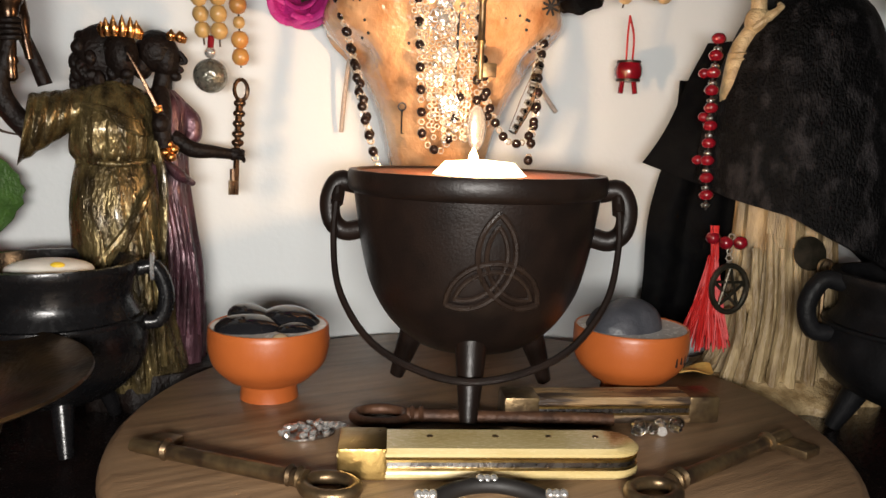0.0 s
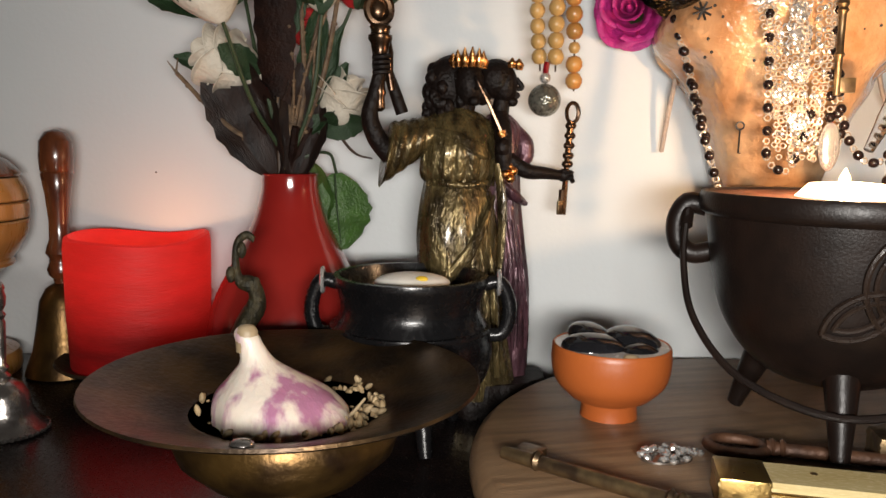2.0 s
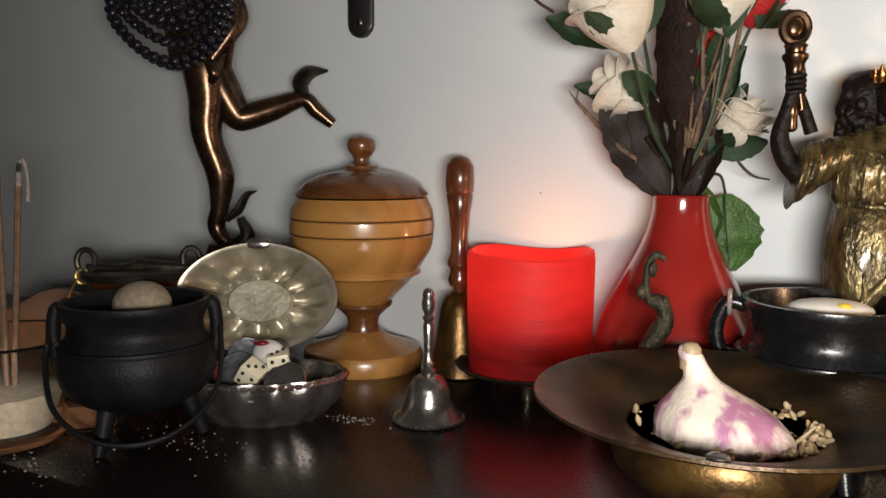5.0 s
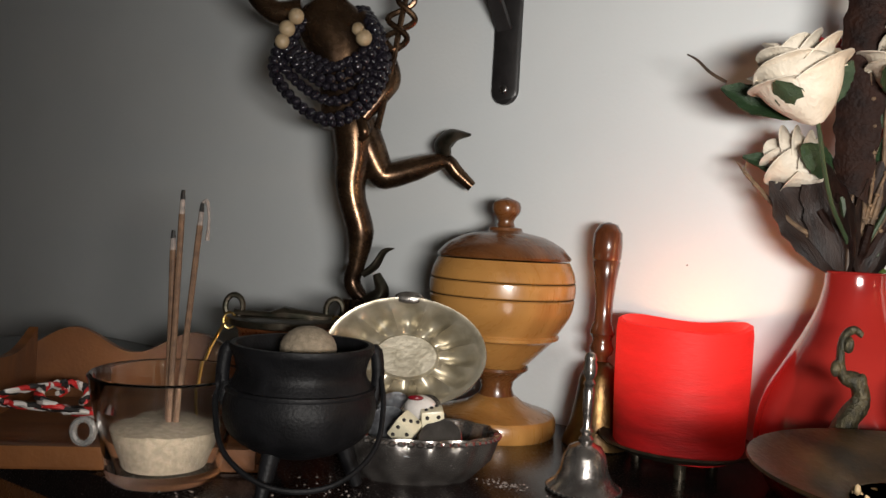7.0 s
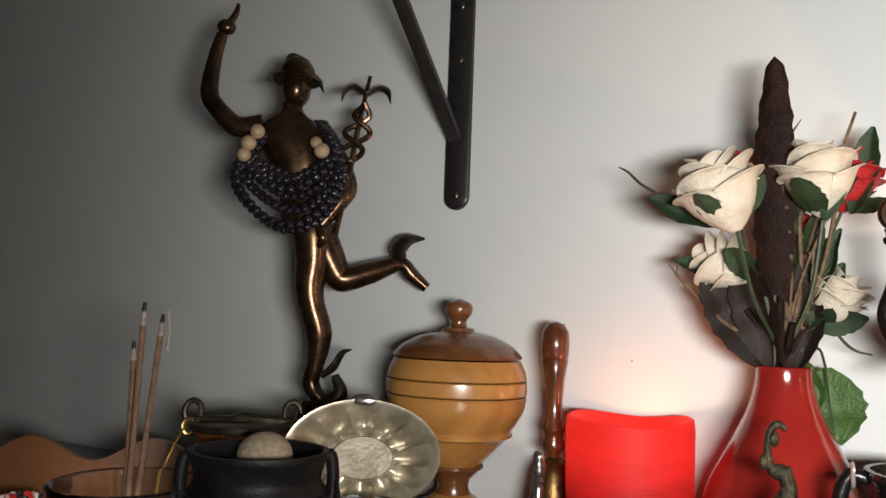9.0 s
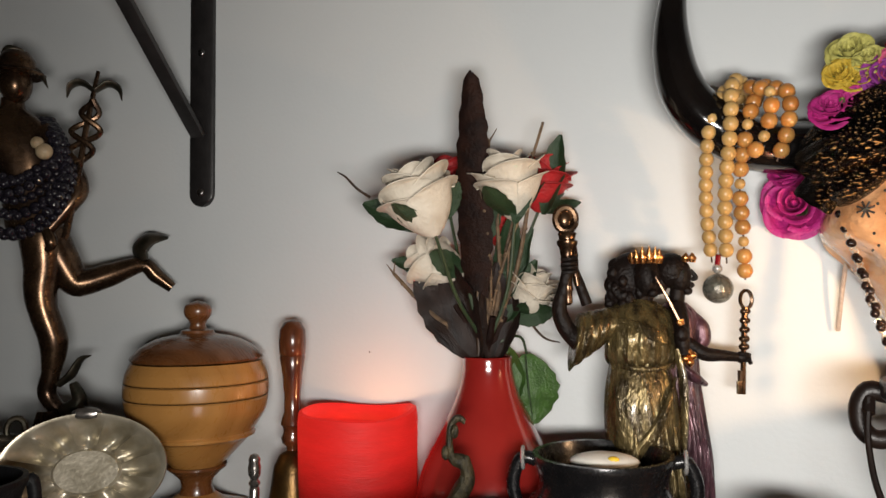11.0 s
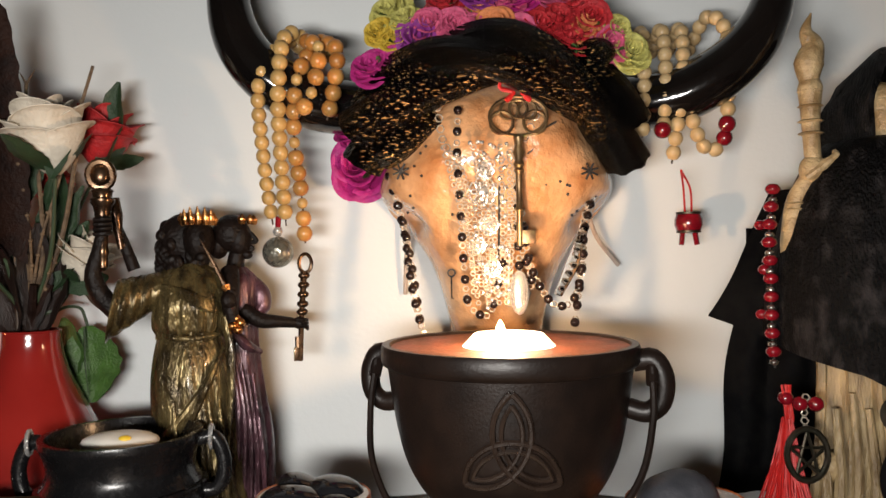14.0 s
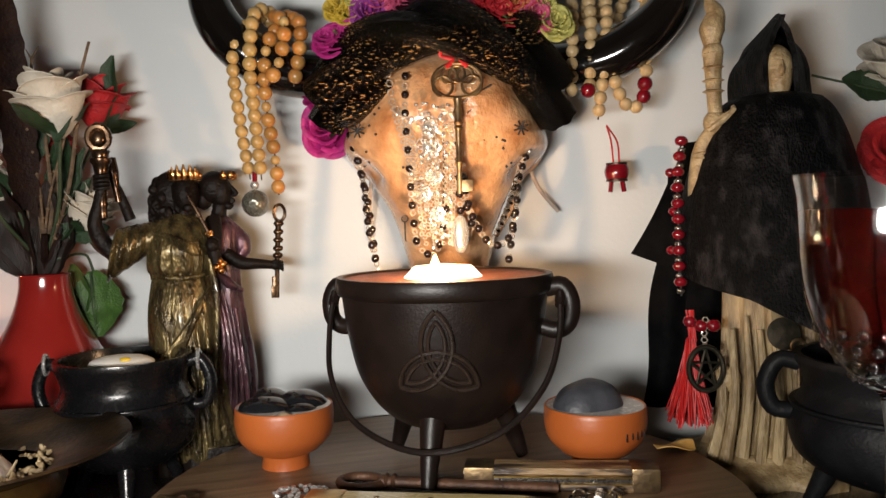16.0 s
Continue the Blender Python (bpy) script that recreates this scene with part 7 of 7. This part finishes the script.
def knife(place, turn, L, w, m, label, bolster):
    c = thing("pocket_knife", place, turn, label, "knife", "folded knives on the board")
    part("scale", capsule(B(), L, w, 0.0002, 0.0050, 0.10), m, c)
    part("liner", capsule(B(), L * 0.995, w * 0.98, 0.0050, 0.0062), BRASS, c, "brass liner")
    part("blade", capsule(B(), L * 0.985, w * 0.90, 0.0062, 0.0090), STEEL, c, "folded steel blade")
    part("liner", capsule(B(), L * 0.995, w * 0.98, 0.0090, 0.0102), BRASS, c, "brass liner")
    part("scale", capsule(B(), L, w, 0.0102, 0.0152, 0.14), m, c)
    part("bolster", box(B(), (L * 0.16, w * 1.02, 0.0157), (-L / 2 + L * 0.08, 0, 0.0079), 0.0018), bolster, c, "metal bolster")
    for x in (-0.2, 0.02, 0.2, 0.36):
        part("pin", lathe(B(), [(0.001, 0.0004), (0.0016, 0.0002), (0.0017, -0.001)], 10, (x * L, 0.003, 0.0152)), OLDBRASS, c)
    return c


knife((0.083, 0.341, TOP), -5.5, 0.144, 0.027, KNIFEBONE, "folded pocket knife with yellow bone handle", BRASS)
k2 = knife((0.1670, 0.4030, TOP), -3.5, 0.125, 0.021, STAG, "folded pocket knife with dark stag handle", OLDBRASS)
part("bolster", box(B(), (0.018, 0.0215, 0.0157), (0.053, 0, 0.0079), 0.0018), OLDBRASS, k2, "metal bolster")


def ring_key(place, turn, L, m, bow_m, label, bit=True, ring=0.012):
    c = thing("old_key", place, turn, label, "key", "old keys on the board")
    z = 0.0042
    part("bow", tube(B(), arc((-L / 2 + ring, 0, 0.0034), ring, 0, 360, 24, "xy", ring * 0.78)[:-1], 0.0032, 10, loop=True), bow_m, c)
    part("shank", tube(B(), [(-L / 2 + 2 * ring, 0, z), (-L / 2 + 2 * ring + 0.006, 0, z), (L / 2 - 0.016, 0, z), (L / 2, 0, z)], [0.0048, 0.0040, 0.0038, 0.0034], 12), m, c)
    for x in (-L / 2 + 2 * ring + 0.003, -L / 2 + 2 * ring + 0.008):
        part("collar", tube(B(), [(x - 0.0015, 0, 0.0050), (x, 0, 0.0050), (x + 0.0015, 0, 0.0050)], [0.0040, 0.0052, 0.0040], 12), bow_m, c)
    if bit:
        part("collar", tube(B(), [(L / 2 - 0.022, 0, 0.0050), (L / 2 - 0.020, 0, 0.005), (L / 2 - 0.018, 0, 0.005)], [0.0042, 0.0054, 0.0042], 12), bow_m, c)
        part("bit", box(B(), (0.014, 0.018, 0.0042), (L / 2 - 0.008, -0.010, 0.0024), 0.0008), bow_m, c, "flat worn key bit")
    return c


ring_key((-0.0350, 0.3460, TOP), 180 - 29.5, 0.120, OLDBRASS, OLDBRASS, "long worn brass key lying on the board")
ring_key((0.1950, 0.3280, TOP), 29, 0.128, OLDBRASS, OLDBRASS, "long worn brass key lying on the board")
ring_key((0.0930, 0.3985, TOP), -8, 0.144, RUST, RUST, "rusty iron key with turned shank", False, 0.0145)
fl = B()
skin(fl, [[(x * (1 - k), y * (1 - k), z) for x, y in ((-0.036, 0.004), (-0.02, -0.006), (0.036, 0.0), (-0.01, 0.008))] for k, z in ((0.0, 0.0002), (0.1, 0.002), (0.6, 0.004))])
solo("flint_blade", fl, DBRONZE, (0.108, 0.3800, TOP), -6, "dark pointed flint blade behind the knife", "blade", flat=True)

br = thing("crystal_brooch", (-0.003, 0.390, TOP), 15, "sparkling rhinestone brooch on the board", "brooch")
rnd = random.Random(12)
gem = mesh_of("stone", lathe(B(), [(0.0004, 0.0), (0.0016, 0.0012), (0.0021, 0.002), (0.0015, 0.003), (0.0003, 0.0033)], 8), CHROME, True)
part("setting", oval(B(), [(0.001, 0.0002), (1, 0.0003), (1, 0.0014), (0.001, 0.002)], 0.014, 0.008), SILVER, br)
for k in range(34):
    a, q = rnd.uniform(0, 6.28), math.sqrt(rnd.uniform(0.02, 1))
    ob = new("stone", gem)
    ob.parent = br
    ob.matrix_basis = pose(0.017 * q * math.cos(a) * (1 + 0.15 * math.cos(5 * a)), 0.011 * q * math.sin(a) * (1 + 0.15 * math.cos(5 * a)), 0.0012 + 0.003 * (1 - q), rnd.uniform(-25, 25), rnd.uniform(-25, 25), 0)
for k, (x, y) in enumerate(((-0.010, 0.002), (-0.004, -0.003), (0.003, 0.003), (0.010, -0.001), (0.014, 0.005), (-0.013, -0.004))):
    solo("crystal_chip", ball(B(), (0, 0, 0.0035), (0.0045, 0.0035, 0.0034), 7, 5), GLASS, (0.186 + x, 0.378 + y, TOP), 37 * k, "clear faceted crystal chip on the board", "crystal", "crystal chips on the board", flat=True)
solo("silver_tube", tube(B(), [(0, 0, 0.003), (0.004, 0.012, 0.003)], 0.0028, 10), CHROME, (0.186, 0.372, TOP), 0, "small bright silver tube among crystals", "trinket")
cb = thing("cabochon_bracelet", (0.0745, 0.302, TOP), -5, "black stone bracelet in bright metal claws", "bracelet")
part("band", tube(B(), spline([(-0.030, -0.006, 0.004), (-0.015, 0.006, 0.0055), (0, 0.010, 0.006), (0.015, 0.006, 0.0055), (0.030, -0.006, 0.004)], 6), 0.0036, 10), INK, cb)
for x, y in ((-0.028, -0.004), (0, 0.0105), (0.028, -0.004)):
    for dx in (-0.003, 0, 0.003):
        part("claw", ball(B(), (x + dx, y, 0.0085), (0.0021, 0.0028, 0.0021), 10, 8), CHROME, cb)
dl = B()
sheet(dl, lambda u, v: ((u - 0.5) * 0.030, (v - 0.5) * 0.014 * math.sin(math.pi * (0.08 + 0.86 * u)) ** 0.6, 0.002 + 0.0022 * math.sin(5 * u) * math.cos(3 * v) + 0.0015 * v), 12, 5, thick=0.0008)
solo("dry_leaf", dl, DRYLEAF, (0.2590, 0.4790, TOP + 0.001), 8, "curled dry yellow leaf on the board", "leaf")

# spilt ash on the black table
rnd = random.Random(31)
ash = B()
for cx, cy, n, sp in ((-0.455, 0.405, 60, 0.010), (-0.600, 0.385, 70, 0.020), (-0.53, 0.315, 50, 0.030), (-0.585, 0.235, 30, 0.025)):
    for k in range(n):
        x, y, r = cx + rnd.gauss(0, sp), cy + rnd.gauss(0, sp * 0.45), rnd.uniform(0.0003, 0.0011)
        lathe(ash, [(r, 0.0), (r * 0.8, r * 0.5), (r * 0.2, r * 0.7)], 5, (x, y, T + 0.0001))
solo("spilt_ash", ash, ASH, (0, 0, 0), 0, "pale ash specks spilt on the black table", "ash", kind="stuff", flat=True)
# a small flaw in the plaster
solo("wall_flaw", ball(B(), (0, 0, 0), (0.0011, 0.0005, 0.0007), 8, 6), RUST, (-0.394, 0.6122, 0.947), 0, "tiny brown chip in the wall paint", "chip")
